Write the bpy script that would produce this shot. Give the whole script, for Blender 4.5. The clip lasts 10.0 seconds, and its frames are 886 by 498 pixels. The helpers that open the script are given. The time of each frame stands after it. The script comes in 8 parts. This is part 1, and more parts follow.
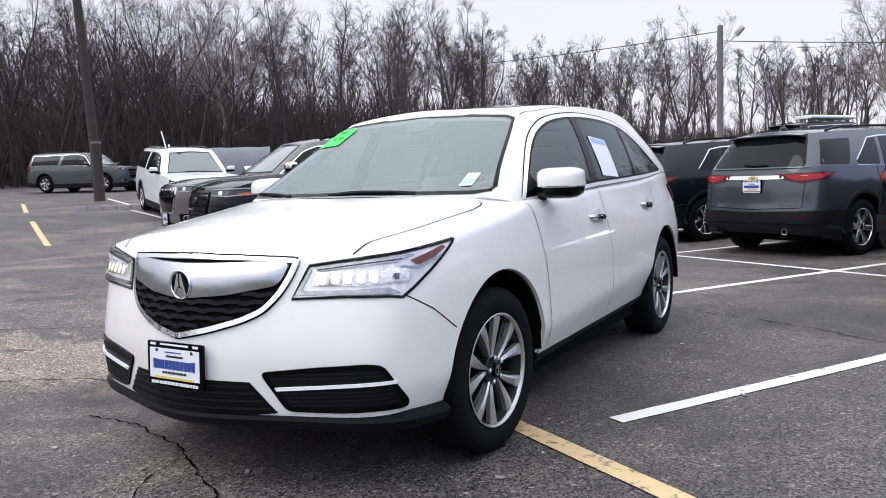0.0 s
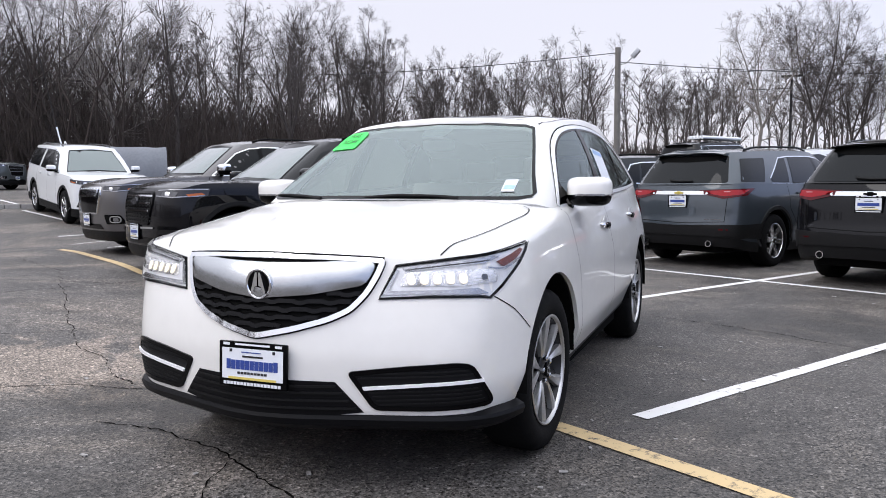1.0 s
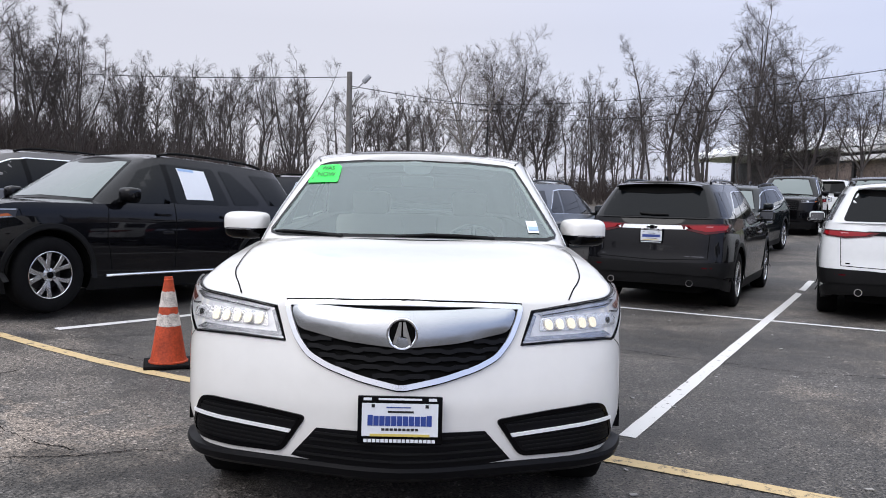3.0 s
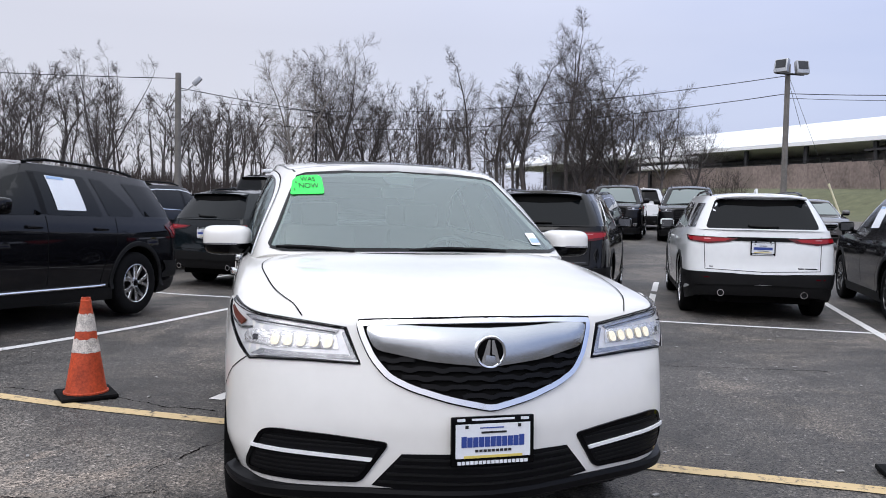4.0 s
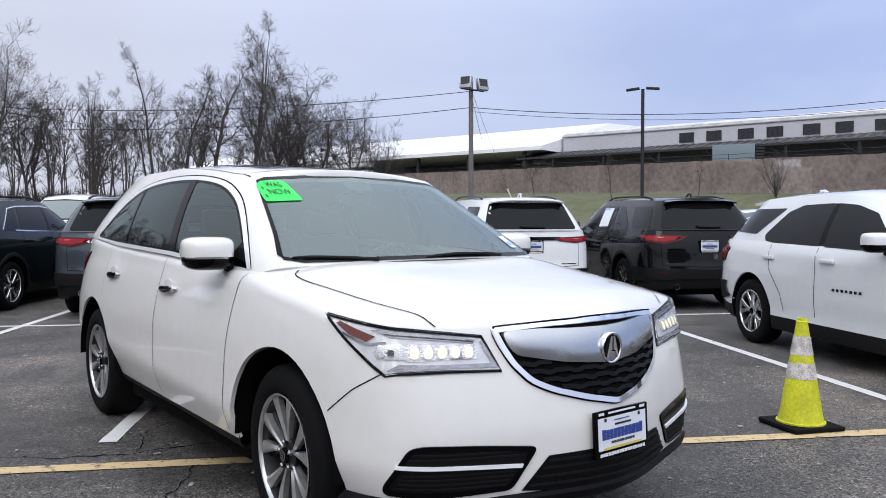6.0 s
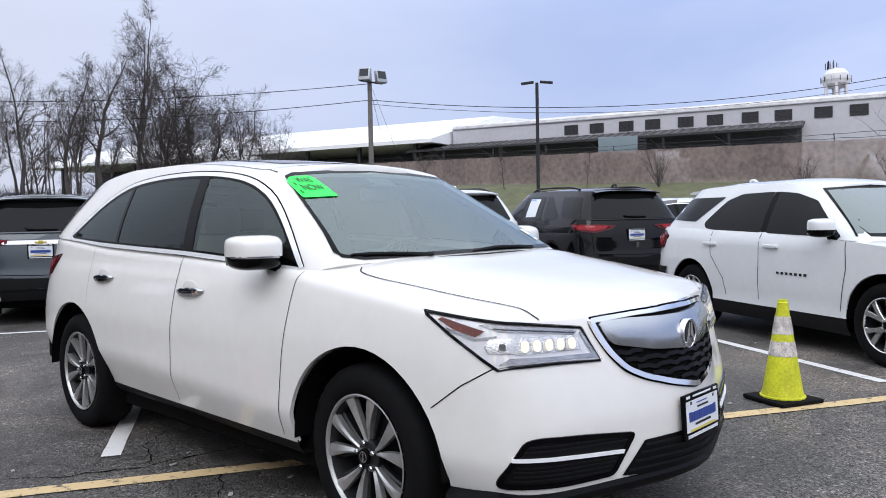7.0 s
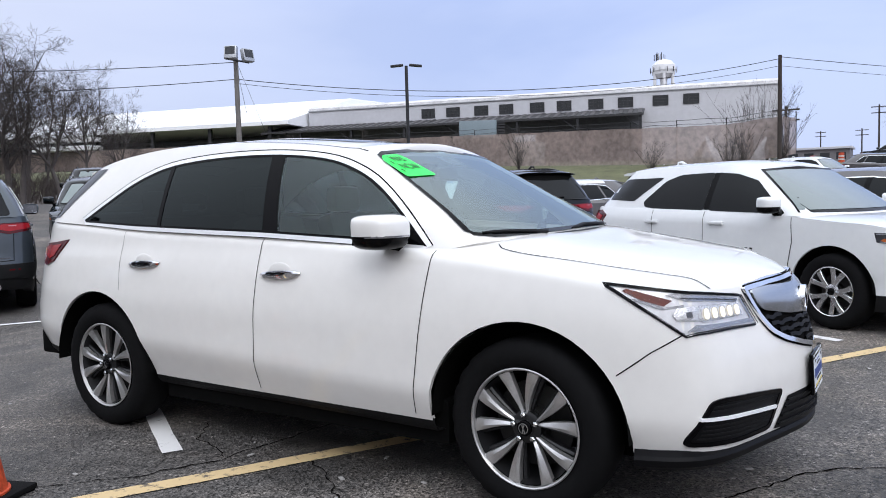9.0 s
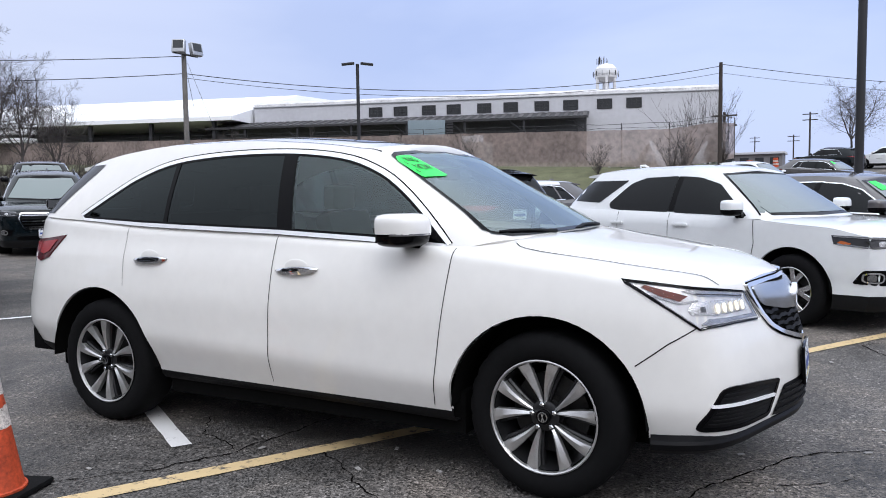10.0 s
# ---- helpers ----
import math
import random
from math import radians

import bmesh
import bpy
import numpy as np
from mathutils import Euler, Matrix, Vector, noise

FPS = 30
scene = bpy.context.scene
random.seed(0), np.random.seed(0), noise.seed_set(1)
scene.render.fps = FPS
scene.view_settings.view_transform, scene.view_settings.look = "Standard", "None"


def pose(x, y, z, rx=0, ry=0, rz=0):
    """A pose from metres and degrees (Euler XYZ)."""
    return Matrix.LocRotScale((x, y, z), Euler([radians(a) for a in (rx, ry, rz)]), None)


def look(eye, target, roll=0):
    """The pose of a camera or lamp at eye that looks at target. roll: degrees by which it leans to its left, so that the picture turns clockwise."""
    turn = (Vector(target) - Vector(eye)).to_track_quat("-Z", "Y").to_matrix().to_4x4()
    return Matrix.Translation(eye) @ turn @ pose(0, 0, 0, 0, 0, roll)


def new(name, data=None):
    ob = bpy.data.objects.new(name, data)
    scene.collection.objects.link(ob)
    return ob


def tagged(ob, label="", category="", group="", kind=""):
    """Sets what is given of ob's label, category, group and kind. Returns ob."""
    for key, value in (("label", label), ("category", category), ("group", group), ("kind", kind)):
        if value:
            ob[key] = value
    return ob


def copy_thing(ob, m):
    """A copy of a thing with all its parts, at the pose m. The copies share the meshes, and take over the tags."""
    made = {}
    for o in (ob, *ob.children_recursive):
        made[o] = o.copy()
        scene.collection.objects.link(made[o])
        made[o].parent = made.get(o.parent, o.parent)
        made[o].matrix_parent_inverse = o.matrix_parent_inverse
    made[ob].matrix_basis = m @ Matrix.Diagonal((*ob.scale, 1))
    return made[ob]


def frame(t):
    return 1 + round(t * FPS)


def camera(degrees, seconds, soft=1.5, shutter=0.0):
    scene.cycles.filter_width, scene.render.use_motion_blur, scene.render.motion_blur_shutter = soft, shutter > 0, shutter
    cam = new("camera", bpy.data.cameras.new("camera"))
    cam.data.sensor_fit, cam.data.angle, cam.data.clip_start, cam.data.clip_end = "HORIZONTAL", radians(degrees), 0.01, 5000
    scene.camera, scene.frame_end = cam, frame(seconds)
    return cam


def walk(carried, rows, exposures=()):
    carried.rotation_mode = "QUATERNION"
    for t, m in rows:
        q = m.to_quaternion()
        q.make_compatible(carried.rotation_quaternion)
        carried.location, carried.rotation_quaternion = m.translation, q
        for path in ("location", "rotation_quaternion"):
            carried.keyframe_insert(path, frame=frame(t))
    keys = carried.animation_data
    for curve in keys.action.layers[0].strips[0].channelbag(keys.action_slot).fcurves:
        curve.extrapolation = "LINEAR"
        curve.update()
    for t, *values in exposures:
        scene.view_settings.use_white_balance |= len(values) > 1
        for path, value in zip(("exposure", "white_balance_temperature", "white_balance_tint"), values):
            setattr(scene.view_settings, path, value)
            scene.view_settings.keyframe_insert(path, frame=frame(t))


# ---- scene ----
cam = camera(60.0, 10.0, soft=0.95)
PATH = [
    (0, (2.425, -2.998, 1.231), (1.419, -1.279, 1.047), -1.9),
    (0.5, (2.117, -3.177, 1.199), (1.22, -1.399, 1.021), -1.1),
    (1, (1.781, -3.413, 1.227), (1.036, -1.564, 1.06), -0.3),
    (1.5, (1.381, -3.554, 1.27), (0.81, -1.644, 1.117), 0.2),
    (2, (1.0, -3.729, 1.295), (0.607, -1.773, 1.157), 0.4),
    (3.3, (-0.203, -3.759, 1.334), (-0.035, -1.77, 1.222), 1.4),
    (3.5, (-0.418, -3.706, 1.308), (-0.15, -1.727, 1.202), 1.3),
    (4, (-0.854, -3.574, 1.34), (-0.366, -1.636, 1.252), 1.1),
    (4.5, (-1.249, -3.479, 1.362), (-0.564, -1.601, 1.288), 0.7),
    (5, (-1.616, -3.262, 1.346), (-0.728, -1.471, 1.282), 0.5),
    (5.5, (-2.034, -3.082, 1.354), (-0.951, -1.402, 1.293), 0.3),
    (6, (-2.342, -2.839, 1.325), (-1.104, -1.269, 1.259), -0.1),
    (6.2, (-2.423, -2.728, 1.342), (-1.137, -1.198, 1.274), 0.1),
    (7.3, (-3.051, -2.165, 1.339), (-1.551, -0.845, 1.241), -1.6),
    (7.5, (-3.104, -2.065, 1.344), (-1.579, -0.774, 1.24), -1.7),
    (8, (-3.377, -1.835, 1.336), (-1.786, -0.63, 1.214), -1.9),
    (8.5, (-3.613, -1.611, 1.346), (-1.968, -0.482, 1.212), -1.8),
    (9, (-3.728, -1.362, 1.344), (-2.038, -0.303, 1.204), -1.5),
    (9.5, (-3.919, -1.21, 1.345), (-2.186, -0.222, 1.202), -1.2),
    (10, (-4.032, -1.136, 1.355), (-2.268, -0.204, 1.21), -0.8),
]
walk(cam, [(t, look(eye, target, roll)) for t, eye, target, roll in PATH],
     [(0, 0.46, 6370, 13), (1.0, 0.40, 6370, 13), (2.2, 0.29, 6370, 12), (3.5, 0.12, 6290, 12), (6, 0.09, 6190, 11), (8, 0.23, 6170, 11), (10, 0.24, 6160, 11)])

# ---- light ----
world = bpy.data.worlds.new("overcast_sky")
scene.world = world
world.use_nodes = True
wn, wl = world.node_tree.nodes, world.node_tree.links
wn.clear()


SUN_EL, SUN_AZ = 45.0, 200.0
sky = wn.new("ShaderNodeTexSky")
sky.sky_type, sky.sun_disc = "NISHITA", False
sky.sun_elevation, sky.sun_rotation = radians(SUN_EL), radians(SUN_AZ)
sky.air_density, sky.dust_density = 1.0, 3.0
tc = wn.new("ShaderNodeTexCoord")
mp = wn.new("ShaderNodeMapping")
mp.inputs["Scale"].default_value = (1.0, 1.0, 2.6)
wl.new(tc.outputs["Generated"], mp.inputs["Vector"])
nz = wn.new("ShaderNodeTexNoise")
nz.inputs["Scale"].default_value, nz.inputs["Detail"].default_value, nz.inputs["Roughness"].default_value = 1.7, 5.0, 0.5
nz.inputs["Distortion"].default_value = 0.4
wl.new(mp.outputs["Vector"], nz.inputs["Vector"])
cl = wn.new("ShaderNodeValToRGB")
cl.color_ramp.elements[0].position, cl.color_ramp.elements[0].color = 0.36, (0.355, 0.445, 0.725, 1)
cl.color_ramp.elements[1].position, cl.color_ramp.elements[1].color = 0.66, (0.53, 0.60, 0.835, 1)
wl.new(nz.outputs["Fac"], cl.inputs["Fac"])
# the cloud sheet is thinner and whiter to the north west, bluer to the east
dt = wn.new("ShaderNodeVectorMath")
dt.operation = "DOT_PRODUCT"
dt.inputs[1].default_value = (-1.0, 0.28, 0.0)
wl.new(tc.outputs["Generated"], dt.inputs[0])
rg = wn.new("ShaderNodeMapRange")
rg.inputs["From Min"].default_value, rg.inputs["From Max"].default_value = -0.95, 0.30
wl.new(dt.outputs["Value"], rg.inputs["Value"])
wh = wn.new("ShaderNodeMix")
wh.data_type = "RGBA"
wh.inputs[7].default_value = (0.650, 0.642, 0.690, 1)
wl.new(rg.outputs["Result"], wh.inputs[0])
wl.new(cl.outputs["Color"], wh.inputs[6])
# an overcast sky grows brighter towards the zenith
sx = wn.new("ShaderNodeSeparateXYZ")
wl.new(tc.outputs["Generated"], sx.inputs[0])
zr = wn.new("ShaderNodeMapRange")
zr.inputs["From Min"].default_value, zr.inputs["From Max"].default_value = 0.22, 1.0
zr.inputs["To Min"].default_value, zr.inputs["To Max"].default_value = 1.0, 2.22
wl.new(sx.outputs["Z"], zr.inputs["Value"])
zn = wn.new("ShaderNodeMapRange")
zn.inputs["From Min"].default_value, zn.inputs["From Max"].default_value = 0.25, 0.75
wl.new(sx.outputs["Z"], zn.inputs["Value"])
zw = wn.new("ShaderNodeMix")
zw.data_type = "RGBA"
zw.inputs[7].default_value = (0.79, 0.82, 0.86, 1)
wl.new(zn.outputs["Result"], zw.inputs[0])
wl.new(wh.outputs[2], zw.inputs[6])
zm = wn.new("ShaderNodeVectorMath")
zm.operation = "SCALE"
wl.new(zw.outputs[2], zm.inputs[0])
wl.new(zr.outputs["Result"], zm.inputs["Scale"])
b1, b2 = wn.new("ShaderNodeBackground"), wn.new("ShaderNodeBackground")
b1.inputs["Strength"].default_value = 0.02
b2.inputs["Strength"].default_value = 0.93
wl.new(sky.outputs["Color"], b1.inputs["Color"])
wl.new(zm.outputs["Vector"], b2.inputs["Color"])
ad = wn.new("ShaderNodeAddShader")
wo = wn.new("ShaderNodeOutputWorld")
wl.new(b1.outputs[0], ad.inputs[0])
wl.new(b2.outputs[0], ad.inputs[1])
wl.new(ad.outputs[0], wo.inputs[0])

sun = new("sun", bpy.data.lights.new("sun", "SUN"))
sun.data.energy, sun.data.angle, sun.data.color = 0.86, radians(35), (1.0, 0.98, 0.95)
sun.matrix_world = look((-15, -13, 20), (0, 0, 0))

# ---- materials ----
def material(name, color, rough=0.5, metal=0.0, coat=0.0, spec=0.5, var=0.0, scale=8.0, bump=0.0, bump_scale=60.0,
             emit=None, emit_strength=0.0, trans=0.0, ior=1.45, rough_var=0.0, piece=0.0):
    """Principled surface. var mixes darker and lighter patches of the base colour at two scales; bump gives fine relief."""
    m = bpy.data.materials.new(name)
    m.use_nodes = True
    nt = m.node_tree
    bs = nt.nodes["Principled BSDF"]
    bs.inputs["Base Color"].default_value = (*color, 1)
    bs.inputs["Roughness"].default_value, bs.inputs["Metallic"].default_value = rough, metal
    bs.inputs["Coat Weight"].default_value, bs.inputs["Coat Roughness"].default_value = coat, 0.03
    bs.inputs["Specular IOR Level"].default_value = spec
    bs.inputs["Transmission Weight"].default_value, bs.inputs["IOR"].default_value = trans, ior
    if emit:
        bs.inputs["Emission Color"].default_value, bs.inputs["Emission Strength"].default_value = (*emit, 1), emit_strength
    if var or bump or rough_var or piece:
        co = nt.nodes.new("ShaderNodeTexCoord")
    if var or rough_var or piece:
        n1, n2 = nt.nodes.new("ShaderNodeTexNoise"), nt.nodes.new("ShaderNodeTexNoise")
        n1.inputs["Scale"].default_value, n1.inputs["Detail"].default_value = scale, 6
        n2.inputs["Scale"].default_value, n2.inputs["Detail"].default_value = scale * 9, 4
        ad_ = nt.nodes.new("ShaderNodeMath")
        ad_.operation = "ADD"
        for n, k in ((n1, 0), (n2, 1)):
            nt.links.new(co.outputs["Object"], n.inputs["Vector"])
            nt.links.new(n.outputs["Fac"], ad_.inputs[k])
        mr = nt.nodes.new("ShaderNodeMapRange")
        mr.inputs["From Min"].default_value, mr.inputs["From Max"].default_value = 0.65, 1.35
        mr.inputs["To Min"].default_value, mr.inputs["To Max"].default_value = 1 - var, 1 + var
        nt.links.new(ad_.outputs[0], mr.inputs["Value"])
        last = mr.outputs["Result"]
        if piece:
            oi = nt.nodes.new("ShaderNodeObjectInfo")
            pr = nt.nodes.new("ShaderNodeMapRange")
            pr.inputs["To Min"].default_value, pr.inputs["To Max"].default_value = 1 - piece, 1 + piece
            nt.links.new(oi.outputs["Random"], pr.inputs["Value"])
            mu = nt.nodes.new("ShaderNodeMath")
            mu.operation = "MULTIPLY"
            nt.links.new(last, mu.inputs[0])
            nt.links.new(pr.outputs["Result"], mu.inputs[1])
            last = mu.outputs[0]
        vm = nt.nodes.new("ShaderNodeVectorMath")
        vm.operation = "SCALE"
        vm.inputs[0].default_value = color
        nt.links.new(last, vm.inputs["Scale"])
        nt.links.new(vm.outputs["Vector"], bs.inputs["Base Color"])
        if rough_var:
            rr = nt.nodes.new("ShaderNodeMapRange")
            rr.inputs["From Min"].default_value, rr.inputs["From Max"].default_value = 0.65, 1.35
            rr.inputs["To Min"].default_value, rr.inputs["To Max"].default_value = max(rough - rough_var, 0.02), rough + rough_var
            nt.links.new(ad_.outputs[0], rr.inputs["Value"])
            nt.links.new(rr.outputs["Result"], bs.inputs["Roughness"])
    if bump:
        nb = nt.nodes.new("ShaderNodeTexNoise")
        nb.inputs["Scale"].default_value, nb.inputs["Detail"].default_value = bump_scale, 5
        bp = nt.nodes.new("ShaderNodeBump")
        bp.inputs["Strength"].default_value, bp.inputs["Distance"].default_value = bump, 0.01
        nt.links.new(co.outputs["Object"], nb.inputs["Vector"])
        nt.links.new(nb.outputs["Fac"], bp.inputs["Height"])
        nt.links.new(bp.outputs["Normal"], bs.inputs["Normal"])
    return m


def paint(name, color, flake=0.0, rough=0.35):
    dark = max(color) < 0.05
    m = material(name, color, rough, flake, 1.0, 0.02, 0.03, 1.5)
    m.node_tree.nodes["Principled BSDF"].inputs["Coat IOR"].default_value = 1.37 if dark else 1.5
    return m


M_white = paint("white_pearl_paint", (0.735, 0.720, 0.695))
M_white2 = paint("white_paint", (0.72, 0.73, 0.74))
M_black = paint("black_paint", (0.003, 0.003, 0.004))
M_black2 = paint("dark_green_black_paint", (0.004, 0.007, 0.009))
M_grey = paint("grey_metallic_paint", (0.055, 0.066, 0.078), 0.55, 0.4)
M_grey2 = paint("dark_grey_metallic_paint", (0.115, 0.108, 0.108), 0.5, 0.4)
M_green = paint("grey_green_metallic_paint", (0.075, 0.085, 0.085), 0.4, 0.4)
M_gloss = material("gloss_black_trim", (0.002, 0.002, 0.0025), 0.12, 0, 0.0, 0.12)
M_plastic = material("black_textured_plastic", (0.0075, 0.0075, 0.008), 0.55, spec=0.18, var=0.15, scale=5, bump=0.15, bump_scale=400)
M_rubber = material("tyre_rubber", (0.005, 0.005, 0.0055), 0.8, spec=0.14, var=0.25, scale=6, bump=0.1, bump_scale=250)
M_dark = material("dark_underbody", (0.005, 0.005, 0.005), 0.9, spec=0.05, var=0.2, scale=6)
M_gap = material("panel_gap", (0.006, 0.006, 0.006), 0.9, spec=0.05)
M_chrome = material("chrome", (0.82, 0.83, 0.85), 0.08, 1.0)
M_satin = material("satin_silver", (0.47, 0.485, 0.50), 0.24, 1.0, bump=0.01, bump_scale=700)
M_alloy = material("machined_alloy", (0.66, 0.66, 0.67), 0.24, 1.0, var=0.08, scale=20)
M_alloyd = material("dark_painted_alloy", (0.010, 0.010, 0.011), 0.4, 0.1, 0.1)
M_alloyb = material("gloss_black_alloy", (0.012, 0.012, 0.013), 0.2, 0.2, 0.5)
M_disc = material("brake_disc_steel", (0.035, 0.034, 0.033), 0.5, 0.6, var=0.3, scale=20)
M_red = material("red_lamp_lens", (0.27, 0.005, 0.010), 0.12, 0, 0.25, 0.3, var=0.1, scale=20)
M_redd = material("dark_red_lamp_lens", (0.07, 0.003, 0.006), 0.12, 0, 0.25, 0.3)
M_redp = material("pale_lamp_reflector", (0.50, 0.16, 0.18), 0.15, 0.3, 0.3)
M_amber = material("amber_reflector", (0.42, 0.10, 0.02), 0.2, 0, 0.2)
M_amberd = material("smoked_amber_reflector", (0.10, 0.028, 0.02), 0.15, 0, 0.3)
M_smoke = material("smoked_lamp_housing", (0.11, 0.112, 0.118), 0.18, 0.8, var=0.3, scale=40)
M_lampin = material("lamp_housing_silver", (0.36, 0.362, 0.37), 0.18, 0.9, var=0.3, scale=25)
M_lampmid = material("lamp_housing_grey", (0.58, 0.58, 0.60), 0.35, 0.4, var=0.15, scale=30)
M_lampdk = material("lamp_housing_dark", (0.05, 0.05, 0.055), 0.25, 0.4)
M_led = material("led_core", (0.50, 0.48, 0.42), 0.1, 0, 0.5, emit=(1.0, 0.89, 0.62), emit_strength=0.52, var=0.35, scale=120)
M_lens = material("clear_lamp_cover", (1, 1, 1), 0.0, trans=1.0, ior=1.1)
M_tint = material("dark_tinted_glass", (0.004, 0.005, 0.006), 0.02, 0, 0.0, 0.19, ior=1.5)
M_plate = material("plate_white", (0.72, 0.74, 0.78), 0.35, var=0.04, scale=20)
M_platebl = material("plate_blue", (0.03, 0.06, 0.26), 0.35)
M_plateyl = material("plate_yellow", (0.62, 0.50, 0.12), 0.35)
M_ink = material("black_ink", (0.012, 0.012, 0.014), 0.5)
M_paper = material("white_paper", (0.80, 0.82, 0.86), 0.7, var=0.03, scale=10)
M_bluep = material("pale_blue_print", (0.35, 0.5, 0.75), 0.6)
M_sticker = material("fluorescent_green_sticker", (0.03, 0.80, 0.09), 0.5, emit=(0.02, 0.8, 0.08), emit_strength=0.12)
M_seat = material("grey_leather", (0.30, 0.285, 0.26), 0.5, var=0.1, scale=12, bump=0.1, bump_scale=150)
M_dash = material("dark_dash_plastic", (0.07, 0.07, 0.07), 0.6, var=0.1, scale=8, bump=0.1, bump_scale=300)
M_liner = material("pale_headliner", (0.16, 0.15, 0.14), 0.8)
M_trim = material("bright_window_trim", (0.85, 0.86, 0.88), 0.3, 0.35)
M_alloyh = material("machined_grey_alloy", (0.56, 0.555, 0.55), 0.34, 0.85, var=0.15, scale=25)


def glass_mix(name, tint, clear, ior=1.5):
    """A thin car window: clear share seen through, the rest a gloss reflection."""
    m = bpy.data.materials.new(name)
    m.use_nodes = True
    nt = m.node_tree
    nt.nodes.clear()
    tr, gl = nt.nodes.new("ShaderNodeBsdfTransparent"), nt.nodes.new("ShaderNodeBsdfGlossy")
    tr.inputs["Color"].default_value = (*tint, 1)
    gl.inputs["Roughness"].default_value = 0.01
    gl.inputs["Color"].default_value = (0.86, 0.97, 0.97, 1)
    fr = nt.nodes.new("ShaderNodeFresnel")
    fr.inputs["IOR"].default_value = ior
    mr = nt.nodes.new("ShaderNodeMapRange")
    mr.inputs["To Min"].default_value, mr.inputs["To Max"].default_value = clear, 1.0
    mx, out = nt.nodes.new("ShaderNodeMixShader"), nt.nodes.new("ShaderNodeOutputMaterial")
    nt.links.new(fr.outputs[0], mr.inputs["Value"])
    nt.links.new(mr.outputs[0], mx.inputs[0])
    nt.links.new(tr.outputs[0], mx.inputs[1])
    nt.links.new(gl.outputs[0], mx.inputs[2])
    nt.links.new(mx.outputs[0], out.inputs[0])
    return m


M_wind = glass_mix("windscreen_glass", (0.72, 0.84, 0.80), 0.12)
M_sidegl = glass_mix("side_window_glass", (0.56, 0.68, 0.66), 0.03, 1.45)
M_privacy = glass_mix("privacy_glass", (0.035, 0.045, 0.05), 0.0, 1.36)


def asphalt():
    m = bpy.data.materials.new("worn_asphalt")
    m.use_nodes = True
    nt, L = m.node_tree, m.node_tree.links
    bs = nt.nodes["Principled BSDF"]
    co = nt.nodes.new("ShaderNodeTexCoord")

    def noise_(scale, detail, rough=0.5, dist=0.0):
        n = nt.nodes.new("ShaderNodeTexNoise")
        n.inputs["Scale"].default_value, n.inputs["Detail"].default_value = scale, detail
        n.inputs["Roughness"].default_value, n.inputs["Distortion"].default_value = rough, dist
        L.new(co.outputs["Object"], n.inputs["Vector"])
        return n

    def ramp(src, lo, hi, a, b):
        n = nt.nodes.new("ShaderNodeMapRange")
        n.inputs["From Min"].default_value, n.inputs["From Max"].default_value = lo, hi
        n.inputs["To Min"].default_value, n.inputs["To Max"].default_value = a, b
        L.new(src, n.inputs["Value"])
        return n.outputs["Result"]

    def mul(a, b):
        n = nt.nodes.new("ShaderNodeMath")
        n.operation = "MULTIPLY"
        L.new(a, n.inputs[0])
        L.new(b, n.inputs[1])
        return n.outputs[0]

    grain = nt.nodes.new("ShaderNodeTexVoronoi")
    grain.inputs["Scale"].default_value = 100
    L.new(co.outputs["Object"], grain.inputs["Vector"])
    stones = ramp(grain.outputs["Color"], 0.15, 0.95, 0.15, 2.05)
    fine = ramp(noise_(48, 5, 0.75).outputs["Fac"], 0.3, 0.7, 0.65, 1.35)
    broad = ramp(noise_(0.33, 5, 0.6, 0.6).outputs["Fac"], 0.36, 0.66, 0.72, 1.10)
    # old damp stains with ragged edges, and small oil drips
    stain = ramp(noise_(1.1, 8, 0.70, 1.3).outputs["Fac"], 0.38, 0.48, 0.66, 1.0)
    streak = nt.nodes.new("ShaderNodeMapping")
    streak.inputs["Rotation"].default_value, streak.inputs["Scale"].default_value = (0, 0, 0.55), (0.35, 1.6, 1.0)
    L.new(co.outputs["Object"], streak.inputs["Vector"])
    run = noise_(0.9, 7, 0.66, 0.5)
    L.new(streak.outputs["Vector"], run.inputs["Vector"])
    damp = ramp(run.outputs["Fac"], 0.36, 0.50, 0.74, 1.0)
    drip = ramp(noise_(5.5, 4, 0.55, 0.8).outputs["Fac"], 0.24, 0.32, 0.66, 1.0)
    # pale chips of stone showing in the binder
    chip = nt.nodes.new("ShaderNodeTexVoronoi")
    chip.inputs["Scale"].default_value = 58
    L.new(co.outputs["Object"], chip.inputs["Vector"])
    chips = ramp(chip.outputs["Color"], 0.80, 0.86, 1.0, 1.75)

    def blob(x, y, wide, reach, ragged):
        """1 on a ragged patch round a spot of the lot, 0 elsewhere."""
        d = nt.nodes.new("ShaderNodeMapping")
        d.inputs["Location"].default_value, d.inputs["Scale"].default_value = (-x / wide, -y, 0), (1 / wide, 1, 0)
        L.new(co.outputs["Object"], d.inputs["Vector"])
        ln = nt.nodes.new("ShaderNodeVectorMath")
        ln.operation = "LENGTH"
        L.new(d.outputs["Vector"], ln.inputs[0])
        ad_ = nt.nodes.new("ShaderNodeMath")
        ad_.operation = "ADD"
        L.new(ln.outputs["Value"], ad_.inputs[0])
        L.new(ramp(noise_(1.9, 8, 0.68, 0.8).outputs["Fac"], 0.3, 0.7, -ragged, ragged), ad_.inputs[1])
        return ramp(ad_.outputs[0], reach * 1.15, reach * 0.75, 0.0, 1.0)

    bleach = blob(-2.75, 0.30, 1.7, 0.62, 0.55)
